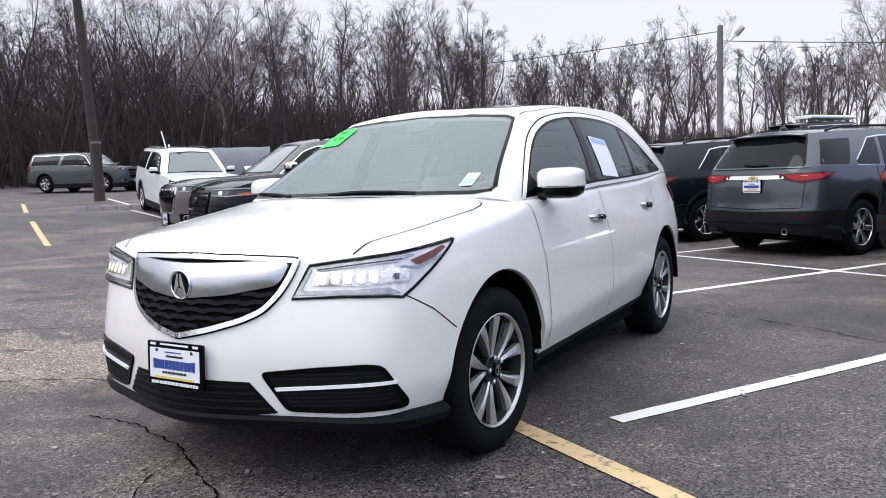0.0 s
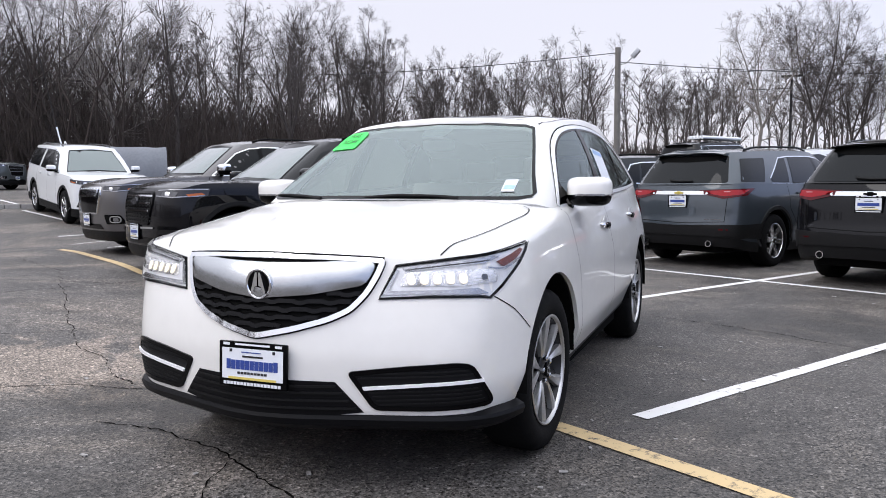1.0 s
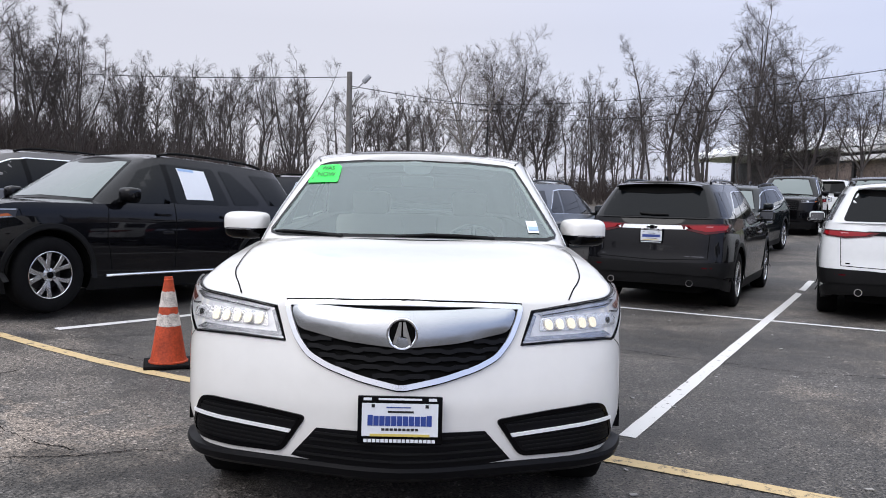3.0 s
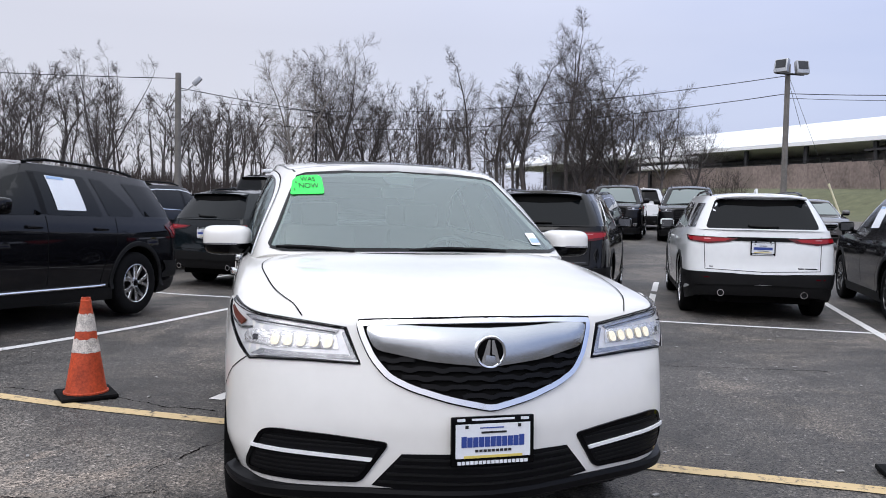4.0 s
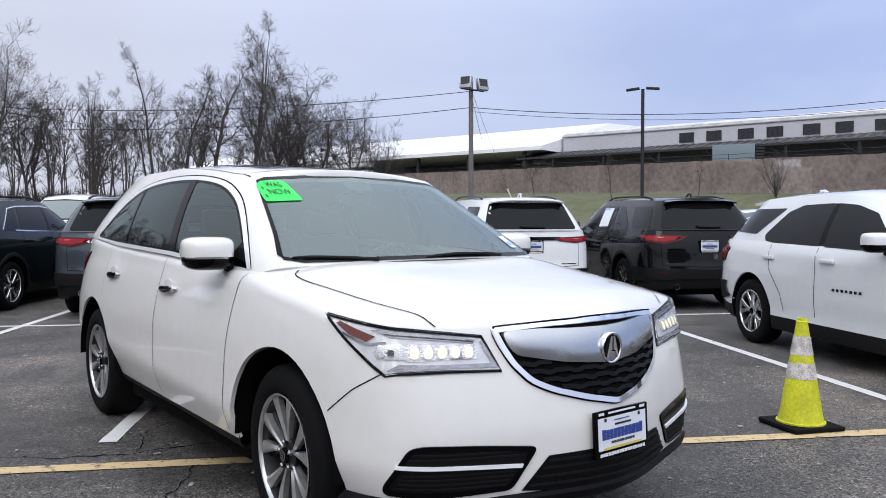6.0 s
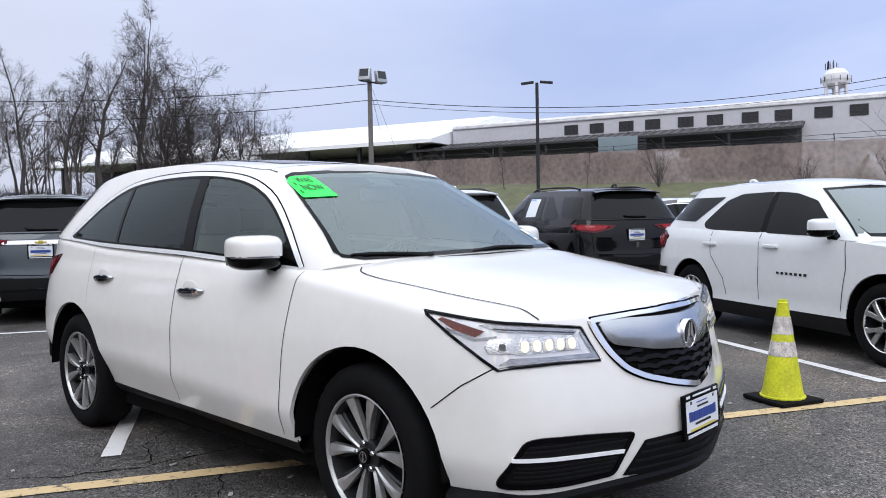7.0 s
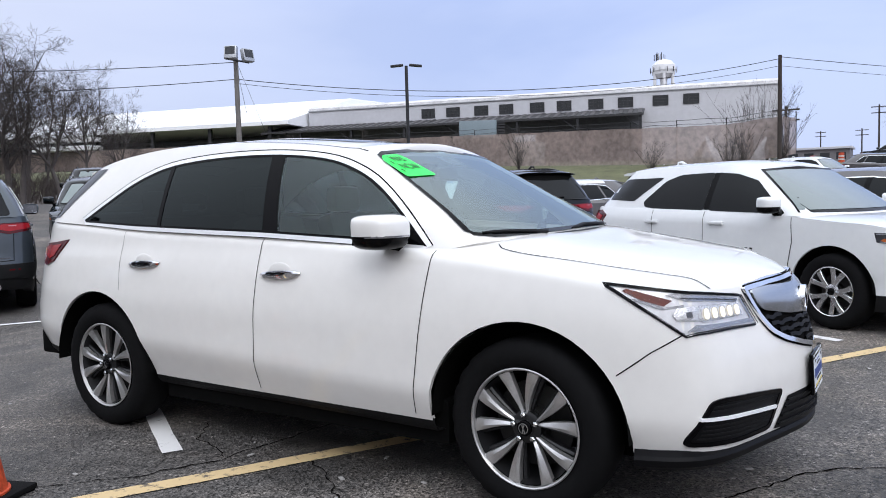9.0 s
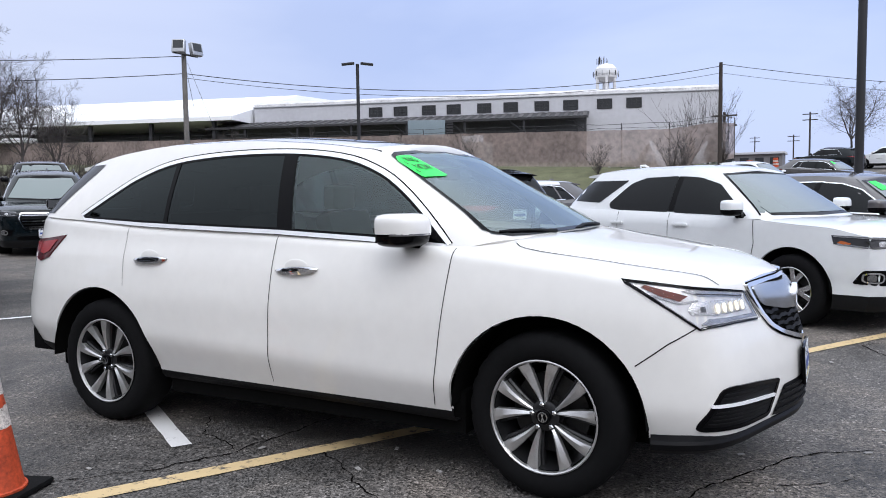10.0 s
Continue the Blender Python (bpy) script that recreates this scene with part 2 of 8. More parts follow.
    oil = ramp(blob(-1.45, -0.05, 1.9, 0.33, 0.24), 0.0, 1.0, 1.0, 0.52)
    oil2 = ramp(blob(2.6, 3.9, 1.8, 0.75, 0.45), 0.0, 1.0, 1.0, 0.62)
    # below the white car's right side: oil stain plus under-car shade, both in the colour
    oil_shade = ramp(blob(-0.75, 1.15, 0.9, 0.45, 0.35), 0.0, 1.0, 1.0, 0.66)
    val = mul(mul(mul(stones, fine), mul(broad, stain)), mul(mul(damp, drip), mul(mul(chips, oil), mul(oil2, oil_shade))))
    vm = nt.nodes.new("ShaderNodeVectorMath")
    vm.operation = "SCALE"
    wm = nt.nodes.new("ShaderNodeMix")
    wm.data_type = "RGBA"
    wm.inputs["A"].default_value, wm.inputs["B"].default_value = (0.101, 0.094, 0.089, 1), (0.184, 0.161, 0.140, 1)
    L.new(ramp(noise_(0.42, 6, 0.65, 1.4).outputs["Fac"], 0.46, 0.66, 0.0, 1.0), wm.inputs["Factor"])
    gm = nt.nodes.new("ShaderNodeMix")
    gm.data_type = "RGBA"
    gm.inputs["B"].default_value = (0.215, 0.182, 0.155, 1)
    L.new(bleach, gm.inputs["Factor"])
    L.new(wm.outputs["Result"], gm.inputs["A"])
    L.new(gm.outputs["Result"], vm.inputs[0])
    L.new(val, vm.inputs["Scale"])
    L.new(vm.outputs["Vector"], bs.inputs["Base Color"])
    L.new(ramp(val, 0.3, 1.2, 0.50, 0.85), bs.inputs["Roughness"])
    bs.inputs["Specular IOR Level"].default_value = 0.25
    bp = nt.nodes.new("ShaderNodeBump")
    bp.inputs["Strength"].default_value, bp.inputs["Distance"].default_value = 0.8, 0.005
    L.new(grain.outputs["Distance"], bp.inputs["Height"])
    L.new(bp.outputs["Normal"], bs.inputs["Normal"])
    return m


def worn_line(name, color, bare):
    """Road paint, worn through to the asphalt in specks."""
    m = material(name, color, 0.7)
    nt, L = m.node_tree, m.node_tree.links
    bs = nt.nodes["Principled BSDF"]
    co, n1 = nt.nodes.new("ShaderNodeTexCoord"), nt.nodes.new("ShaderNodeTexNoise")
    n1.inputs["Scale"].default_value, n1.inputs["Detail"].default_value, n1.inputs["Roughness"].default_value = 14, 8, 0.75
    L.new(co.outputs["Object"], n1.inputs["Vector"])
    rp = nt.nodes.new("ShaderNodeValToRGB")
    rp.color_ramp.elements[0].position, rp.color_ramp.elements[0].color = bare, (0.07, 0.067, 0.066, 1)
    rp.color_ramp.elements[1].position, rp.color_ramp.elements[1].color = bare + 0.10, (*color, 1)
    L.new(n1.outputs["Fac"], rp.inputs["Fac"])
    L.new(rp.outputs["Color"], bs.inputs["Base Color"])
    return m


M_asphalt = asphalt()
M_line = worn_line("worn_white_road_paint", (0.66, 0.65, 0.64), 0.31)
M_yellow = worn_line("worn_yellow_road_paint", (0.56, 0.42, 0.225), 0.36)
M_crack = material("crack_filler", (0.010, 0.009, 0.009), 1.0, spec=0.0)
M_grass = material("winter_grass", (0.100, 0.103, 0.052), 0.9, var=0.35, scale=1.2, bump=0.5, bump_scale=30)
M_forest = material("leaf_litter", (0.06, 0.046, 0.036), 0.95, var=0.35, scale=0.6, bump=0.4, bump_scale=10)
M_bark = material("bare_bark", (0.072, 0.062, 0.059), 0.9, var=0.3, scale=3)
M_barkp = material("pale_bark", (0.22, 0.20, 0.185), 0.9, var=0.3, scale=3)
M_brush = material("brown_brush", (0.048, 0.037, 0.033), 0.95, var=0.3, scale=2)
M_pole = material("weathered_pole_wood", (0.16, 0.15, 0.14), 0.9, var=0.3, scale=4, bump=0.3, bump_scale=40)
M_poled = material("creosote_pole_wood", (0.045, 0.036, 0.032), 0.9, var=0.3, scale=4, bump=0.3, bump_scale=40)
M_steel = material("dark_bronze_steel", (0.03, 0.03, 0.033), 0.45, 0.3)
M_galv = material("galvanised_steel", (0.42, 0.43, 0.45), 0.45, 0.7, var=0.1, scale=15)
M_cable = material("cable", (0.02, 0.02, 0.022), 0.7)
M_wallw = material("white_rendered_wall", (0.52, 0.52, 0.55), 0.85, var=0.08, scale=0.25)
M_roofw = material("white_metal_roof", (0.86, 0.87, 0.89), 0.5, var=0.03, scale=0.3)
M_stained = material("stained_white_parapet", (0.56, 0.55, 0.56), 0.85, var=0.35, scale=0.9, bump=0.2, bump_scale=6)
M_awnd = material("dark_awning_ribs", (0.035, 0.034, 0.037), 0.6, var=0.2, scale=0.5)
# dark tone that stands in for shade below the awning and wing roof
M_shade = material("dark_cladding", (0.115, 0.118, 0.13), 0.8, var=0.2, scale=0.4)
M_awn = material("brown_grey_awning", (0.17, 0.16, 0.165), 0.6, var=0.2, scale=0.5)
M_winglass = material("dark_window_glass", (0.03, 0.032, 0.035), 0.15, 0, var=0.35, scale=2)
M_fence = material("tan_privacy_mesh", (0.285, 0.226, 0.205), 0.9, var=0.42, scale=0.35, bump=0.2, bump_scale=12, piece=0.16)
fnt = M_fence.node_tree
f_tr, f_mx = fnt.nodes.new("ShaderNodeBsdfTransparent"), fnt.nodes.new("ShaderNodeMixShader")
f_mx.inputs[0].default_value = 0.24
fnt.links.new(fnt.nodes["Principled BSDF"].outputs[0], f_mx.inputs[1])
fnt.links.new(f_tr.outputs[0], f_mx.inputs[2])
fnt.links.new(f_mx.outputs[0], fnt.nodes["Material Output"].inputs[0])
M_concrete = material("concrete", (0.30, 0.29, 0.28), 0.9, var=0.25, scale=3, bump=0.3, bump_scale=40)
M_tank = material("white_tank_paint", (0.74, 0.74, 0.76), 0.5, var=0.05, scale=0.4)
M_orange = material("orange_cone_plastic", (0.43, 0.058, 0.018), 0.6, 0, var=0.5, scale=7, bump=0.05)
M_lime = material("lime_cone_plastic", (0.56, 0.57, 0.02), 0.55, 0, var=0.3, scale=7, bump=0.05)
M_band = material("dirty_white_reflective_band", (0.52, 0.48, 0.45), 0.5, var=0.75, scale=16)
M_lime_pale = material("pale_yellow_plastic", (0.62, 0.58, 0.40), 0.6, var=0.1, scale=6)
M_tarp = material("grey_tarpaulin", (0.13, 0.14, 0.16), 0.6, var=0.15, scale=1)

M_bowl = material("turn_lamp_bowl", (0.62, 0.62, 0.63), 0.22, 0.75, var=0.3, scale=90, bump=0.3, bump_scale=160)
# opaque pane; its pale teal base paints in part of the sky's reflection
M_screen = material("windscreen_tint", (0.09, 0.12, 0.115), 0.03, 0, 0.6, 0.8, ior=1.5)
M_bright = material("bright_strip", (0.90, 0.90, 0.92), 0.4, 0.15)
M_mesh = material("grille_plastic", (0.005, 0.005, 0.006), 0.4, spec=0.14)

# ---- mesh tools ----
from mathutils.bvhtree import BVHTree
from mathutils.geometry import delaunay_2d_cdt


def finish(ob, bm, mat, angle=32, smooth=True):
    bm.normal_update()
    for f in bm.faces:
        f.smooth = smooth
    bm.to_mesh(ob.data)
    bm.free()
    if smooth:
        ob.data.set_sharp_from_angle(angle=radians(angle))
    for m in mat if isinstance(mat, (list, tuple)) else [mat]:
        ob.data.materials.append(m)
    return ob


def part(name, bm, mat, parent, label="", angle=32, smooth=True):
    """Links a bmesh as one mesh object under a thing or under a part."""
    ob = finish(new(name, bpy.data.meshes.new(name)), bm, mat, angle, smooth)
    ob.parent = parent
    return tagged(ob, label)


def thing(name, label, category, m=None, group="", kind=""):
    """An Empty at a thing's base, that carries its parts."""
    ob = new(name)
    ob.matrix_basis = m or Matrix()
    return tagged(ob, label, category, group, kind)


def single(name, bm, mat, label, category, m=None, group="", kind="", angle=32, smooth=True):
    ob = finish(new(name, bpy.data.meshes.new(name)), bm, mat, angle, smooth)
    ob.matrix_basis = m or Matrix()
    return tagged(ob, label, category, group, kind)


def box(bm, x0, x1, y0, y1, z0, z1, bevel=0.0, m=None):
    r = bmesh.ops.create_cube(bm, size=1, matrix=Matrix.LocRotScale(((x0 + x1) / 2, (y0 + y1) / 2, (z0 + z1) / 2), None, (x1 - x0, y1 - y0, z1 - z0)))
    vs = r["verts"]
    if bevel:
        es = list({e for v in vs for e in v.link_edges})
        b = bmesh.ops.bevel(bm, geom=es, offset=bevel, segments=2, affect="EDGES", profile=0.6)
        vs = list({v for f in b["faces"] for v in f.verts} | {v for v in vs if v.is_valid})
    if m:
        bmesh.ops.transform(bm, matrix=m, verts=vs)
    return vs


def lathe(bm, profile, steps=32, axis="z", m=None):
    """Turns a profile of (radius, height) round z (or x)."""
    rings = []
    for r, h in profile:
        ring = []
        for i in range(steps):
            a = 2 * math.pi * i / steps
            p = Vector((r * math.cos(a), r * math.sin(a), h))
            if axis == "x":
                p = Vector((h, r * math.cos(a), r * math.sin(a)))
            ring.append(bm.verts.new(m @ p if m else p))
        rings.append(ring)
    for a, b in zip(rings, rings[1:]):
        for i in range(steps):
            j = (i + 1) % steps
            bm.faces.new((a[i], a[j], b[j], b[i]))
    return rings


def cap(bm, ring):
    return bm.faces.new(ring)


def tube(bm, pts, radii, sides=6, close=True):
    """A tapered tube along points."""
    pts = [Vector(p) for p in pts]
    radii = radii if isinstance(radii, (list, tuple)) else [radii] * len(pts)
    rings, up = [], Vector((0.013, 0.021, 1))
    for i, p in enumerate(pts):
        d = (pts[min(i + 1, len(pts) - 1)] - pts[max(i - 1, 0)]).normalized()
        a = d.cross(up if abs(d.z) < 0.95 else Vector((1, 0.02, 0))).normalized()
        b = d.cross(a)
        rings.append([bm.verts.new(p + radii[i] * (a * math.cos(2 * math.pi * k / sides) + b * math.sin(2 * math.pi * k / sides))) for k in range(sides)])
    for r, s in zip(rings, rings[1:]):
        for k in range(sides):
            bm.faces.new((r[k], r[(k + 1) % sides], s[(k + 1) % sides], s[k]))
    if close:
        bm.faces.new(rings[0][::-1])
        bm.faces.new(rings[-1])
    return rings


def curve(keys):
    """A smooth function through (t, value) keys, with no overshoot."""
    keys = [k for n, k in enumerate(keys) if not n or k[0] > keys[n - 1][0] + 1e-6]
    t = np.array([k[0] for k in keys], float)
    v = np.array([k[1] for k in keys], float)
    d = np.diff(v) / np.diff(t)
    s = np.zeros(len(t))
    s[0], s[-1] = d[0], d[-1]
    for i in range(1, len(t) - 1):
        if d[i - 1] * d[i] > 0:
            w1, w2 = 2 * (t[i + 1] - t[i]) + t[i] - t[i - 1], t[i + 1] - t[i] + 2 * (t[i] - t[i - 1])
            s[i] = (w1 + w2) / (w1 / d[i - 1] + w2 / d[i])

    def f(x):
        x = min(max(x, t[0]), t[-1])
        i = min(int(np.searchsorted(t, x, "right")) - 1, len(t) - 2)
        h = t[i + 1] - t[i]
        u = (x - t[i]) / h
        return float((1 + 2 * u) * (1 - u) ** 2 * v[i] + u * (1 - u) ** 2 * h * s[i] + u * u * (3 - 2 * u) * v[i + 1] + u * u * (u - 1) * h * s[i + 1])

    return f


def spline(pts, n, closed=False):
    """n points evenly along a Catmull-Rom spline through points of any dimension."""
    p = [Vector(q) for q in pts]
    if closed:
        p = [p[-1]] + p + p[:2]
    else:
        p = [2 * p[0] - p[1]] + p + [2 * p[-1] - p[-2]]
    fine = []
    for i in range(1, len(p) - 2):
        a, b, c, d = p[i - 1 : i + 3]
        for k in range(24):
            u = k / 24
            fine.append(0.5 * (2 * b + (c - a) * u + (2 * a - 5 * b + 4 * c - d) * u * u + (3 * b - a - 3 * c + d) * u**3))
    fine.append(p[-2])
    run = np.r_[0, np.cumsum([(y - x).length for x, y in zip(fine, fine[1:])])]
    want = np.linspace(0, run[-1], n + 1 if closed else n)
    cols = [np.interp(want, run, [q[k] for q in fine]) for k in range(len(fine[0]))]
    out = [Vector(c) for c in zip(*cols)]
    return out[:-1] if closed else out


def rounded(pts, r=0.02, n=4):
    """A closed outline of 3D points with its corners rounded."""
    out = []
    p = [Vector(q) for q in pts]
    for i, b in enumerate(p):
        a, c = p[i - 1], p[(i + 1) % len(p)]
        ra, rc = min(r, (a - b).length * 0.45), min(r, (c - b).length * 0.45)
        s, e = b + (a - b).normalized() * ra, b + (c - b).normalized() * rc
        for k in range(n + 1):
            u = k / n
            out.append((1 - u) ** 2 * s + 2 * u * (1 - u) * b + u * u * e)
    return out


def dense(pts, step, closed=True):
    out = []
    for a, b in zip(pts, list(pts[1:]) + ([pts[0]] if closed else [])):
        k = max(1, int((Vector(b) - Vector(a)).length / step))
        out += [Vector(a).lerp(Vector(b), i / k) for i in range(k)]
    if not closed:
        out.append(Vector(pts[-1]))
    return out


def drape(bvh, outline, way, offset=0.003, step=0.05, holes=(), thick=0.0, bulge=0.0, mirror=False):
    """A sheet with the given closed 3D outline, cast along way onto a surface and lifted off it by offset; thick gives it an edge back to the surface."""
    way = Vector(way).normalized()
    ax = way.cross(Vector((0, 0, 1)) if abs(way.z) < 0.9 else Vector((0, 1, 0))).normalized()
    ay = ax.cross(way)
    mean_d = sum(((Vector(p)).dot(way) for p in outline)) / len(outline)
    loops = [dense([Vector(p) for p in lp], step) for lp in (outline, *holes)]
    pts, edges = [], []
    for lp in loops:
        n0 = len(pts)
        pts += [Vector((p.dot(ax), p.dot(ay))) for p in lp]
        edges += [(n0 + i, n0 + (i + 1) % len(lp)) for i in range(len(lp))]
    n_edge = len(pts)

    def inside(q, lp):
        c = False
        for (a, b) in zip(lp, lp[1:] + lp[:1]):
            if (a.y > q.y) != (b.y > q.y) and q.x < (b.x - a.x) * (q.y - a.y) / (b.y - a.y) + a.x:
                c = not c
        return c

    flat = [[Vector((p.dot(ax), p.dot(ay))) for p in lp] for lp in loops]
    xs, ys = [p.x for p in flat[0]], [p.y for p in flat[0]]
    gx = min(xs) + step
    while gx < max(xs):
        gy = min(ys) + step
        while gy < max(ys):
            q = Vector((gx, gy))
            if inside(q, flat[0]) and not any(inside(q, h) for h in flat[1:]) and min((q - e).length_squared for e in pts[:n_edge]) > (0.45 * step) ** 2:
                pts.append(q)
            gy += step
        gx += step
    v2, _, fs, _, _, _ = delaunay_2d_cdt(pts, edges, [], 0, 1e-5)
    bm = bmesh.new()
    top = []
    last = mean_d
    for q in v2:
        o = ax * q.x + ay * q.y
        loc, nor, _, _ = bvh.ray_cast(o + way * (mean_d - 3.0), way)
        if loc is None or abs(loc.dot(way) - mean_d) > 0.9:
            loc, nor, _, _ = bvh.find_nearest(o + way * mean_d)
        if nor.dot(way) > 0:
            nor = -nor
        lift = offset
        if bulge:
            d = min((q - e).length for e in flat[0])
            lift += bulge * (1 - max(0, 1 - d / 0.06) ** 2)
        top.append(bm.verts.new(loc + nor * lift))
    for f in fs:
        c = sum((v2[i] for i in f), Vector((0, 0))) / len(f)
        if inside(c, flat[0]) and not any(inside(c, h) for h in flat[1:]):
            try:
                bm.faces.new([top[i] for i in f])
            except ValueError:
                pass
    bmesh.ops.delete(bm, geom=[v for v in bm.verts if not v.link_faces], context="VERTS")
    bm.normal_update()
    if bm.faces and sum((f.normal * f.calc_area() for f in bm.faces), Vector()).dot(way) > 0:
        bmesh.ops.reverse_faces(bm, faces=bm.faces[:])
    if thick:
        rim = [e for e in bm.edges if e.is_boundary]
        r = bmesh.ops.extrude_edge_only(bm, edges=rim)
        vs = [g for g in r["geom"] if isinstance(g, bmesh.types.BMVert)]
        bmesh.ops.translate(bm, verts=vs, vec=way * thick)
        bmesh.ops.recalc_face_normals(bm, faces=bm.faces[:])
        if sum((f.normal * f.calc_area() for f in bm.faces), Vector()).dot(way) > 0:
            bmesh.ops.reverse_faces(bm, faces=bm.faces[:])
    if mirror:
        flip(bm)
    return bm


def flip(bm):
    """Mirrors a bmesh in x."""
    bmesh.ops.scale(bm, vec=(-1, 1, 1), verts=bm.verts[:])
    bmesh.ops.reverse_faces(bm, faces=bm.faces[:])
    return bm


def ribbon(bvh, pts, way, width=0.006, offset=0.0015, step=0.04, thick=0.0):
    """A narrow strip along an open line of 3D points, cast onto a surface."""
    way = Vector(way).normalized()
    line = dense([Vector(p) for p in pts], step, closed=False)
    on = []
    for p in line:
        loc, nor, _, _ = bvh.ray_cast(p - way * 3.0, way)
        if loc is None or abs((loc - p).dot(way)) > 0.6:
            loc, nor, _, _ = bvh.find_nearest(p)
        on.append((loc, -nor if nor.dot(way) > 0 else nor))
    bm = bmesh.new()
    rows = []
    for i, (p, n) in enumerate(on):
        d = (on[min(i + 1, len(on) - 1)][0] - on[max(i - 1, 0)][0]).normalized()
        s = d.cross(n).normalized() * width / 2
        if thick:
            row = [p - s, p - s + n * thick, p + s + n * thick, p + s]
        else:
            row = [p - s + n * offset, p + s + n * offset]
        rows.append([bm.verts.new(q) for q in row])
    for a, b in zip(rows, rows[1:]):
        for k in range(len(a) - 1):
            bm.faces.new((a[k], b[k], b[k + 1], a[k + 1]))
    return bm


def text_mesh(words, size, extrude=0.0008):
    cu = bpy.data.curves.new("words", "FONT")
    cu.body, cu.size, cu.extrude, cu.align_x, cu.align_y = words, size, extrude, "CENTER", "CENTER"
    ob = bpy.data.objects.new("words", cu)
    scene.collection.objects.link(ob)
    me = bpy.data.meshes.new_from_object(ob.evaluated_get(bpy.context.evaluated_depsgraph_get()))
    bm = bmesh.new()
    bm.from_mesh(me)
    bpy.data.objects.remove(ob)
    bpy.data.meshes.remove(me)
    return bm


def tree_of(*meshes):
    """A BVH over several bmeshes."""
    vs, fs = [], []
    for bm in meshes:
        bm.verts.index_update()
        n0 = len(vs)
        vs += [v.co.copy() for v in bm.verts]
        fs += [[n0 + v.index for v in f.verts] for f in bm.faces]
    return BVHTree.FromPolygons(vs, fs)


def cut(bm, cutters, shell=0.0):
    """Solidifies a shell inwards and takes the cutters out of it."""
    me = bpy.data.meshes.new("work")
    bm.to_mesh(me)
    bm.free()
    ob = new("work", me)
    if shell:
        md = ob.modifiers.new("shell", "SOLIDIFY")
        md.thickness, md.offset = shell, -1
    tools = []
    for c in cutters:
        cm = bpy.data.meshes.new("cutter")
        c.to_mesh(cm)
        c.free()
        tools.append(new("cutter", cm))
        md = ob.modifiers.new("cut", "BOOLEAN")
        md.operation, md.object, md.solver = "DIFFERENCE", tools[-1], "EXACT"
    out = bpy.data.meshes.new_from_object(ob.evaluated_get(bpy.context.evaluated_depsgraph_get()))
    res = bmesh.new()
    res.from_mesh(out)
    for o in [ob, *tools]:
        d = o.data
        bpy.data.objects.remove(o)
        bpy.data.meshes.remove(d)
    bpy.data.meshes.remove(out)
    return res


def within(q, outline, a, b):
    """Whether a point lies inside an outline, seen along the axis that is neither a nor b."""
    c = False
    for m, n in zip(outline, list(outline[1:]) + [outline[0]]):
        if (m[b] > q[b]) != (n[b] > q[b]) and q[a] < (n[a] - m[a]) * (q[b] - m[b]) / (n[b] - m[b]) + m[a]:
            c = not c
    return c


def prism(outline, way, near=-0.6, far=0.6):
    """A closed prism from a 3D outline, swept along way."""
    way = Vector(way).normalized()
    bm = bmesh.new()
    a = [bm.verts.new(Vector(p) + way * near) for p in outline]
    b = [bm.verts.new(Vector(p) + way * far) for p in outline]
    bm.faces.new(a)
    bm.faces.new(b[::-1])
    for i in range(len(a)):
        j = (i + 1) % len(a)
        bm.faces.new((a[i], b[i], b[j], a[j]))
    bmesh.ops.recalc_face_normals(bm, faces=bm.faces[:])
    bm.normal_update()
    if bm.calc_volume(signed=True) < 0:
        bmesh.ops.reverse_faces(bm, faces=bm.faces[:])
    return bm


# ---- ground, woods' floor and markings ----
def smooth(a, b, x):
    u = min(max((x - a) / (b - a), 0.0), 1.0)
    return u * u * (3 - 2 * u)


def ground_z(x, y):
    """The lot is level round the middle, climbs gently to the woods and to the street, and banks up to the fence."""
    r = math.hypot(x, y)
    z = smooth(9, 24, r) * (0.030 * min(max(y, 0), 90) + 0.020 * min(max(-x, 0), 60))
    z += 0.22 * smooth(1.8, 6.2, -x) - 0.34 * smooth(7.5, 13, -x)
    street = smooth(9, 3, y)
    z += 0.045 * min(max(x - 30, 0), 45) * smooth(30, 40, x) * (1 - street)
    z += 0.068 * min(max(x - 22, 0), 60) * smooth(20, 30, x) * street
    z += 1.75 * smooth(40, 47, x) * smooth(2.5, 6.5, y) * (1 - smooth(57, 64, x) * smooth(12, 8, y))
    return z


def build_ground():
    xs = [-1500, -700, -350, -200, -140] + list(np.arange(-110, -15, 2.5)) + list(np.arange(-15, 15, 0.5)) + list(np.arange(15, 121, 2.5)) + [140, 180, 250, 400, 700, 1500]
    ys = [-1500, -700, -300, -150, -90] + list(np.arange(-60, 141, 2.5)) + [170, 220, 300, 500, 800, 1500]
    bm = bmesh.new()
    vs = [[bm.verts.new((x, y, ground_z(x, y))) for y in ys] for x in xs]
    for i in range(len(xs) - 1):
        for j in range(len(ys) - 1):
            f = bm.faces.new((vs[i][j], vs[i + 1][j], vs[i + 1][j + 1], vs[i][j + 1]))
            c = f.calc_center_median()
            wood = c.y > 47 + 0.30 * min(c.x, 0) * -0.5 and c.x < 36 or c.x < -75
            if c.x > 38.5 and c.y > 3.5 and c.x < 66:
                f.material_index = 1
            elif wood:
                f.material_index = 2
    g = single("ground", bm, [M_asphalt, M_grass, M_forest], "worn cracked grey asphalt car park with grass bank", "ground", kind="structure")
    return g


ground = build_ground()
D_, E_ = Vector((0.515, 0.857, 0)), Vector((0.857, -0.515, 0))


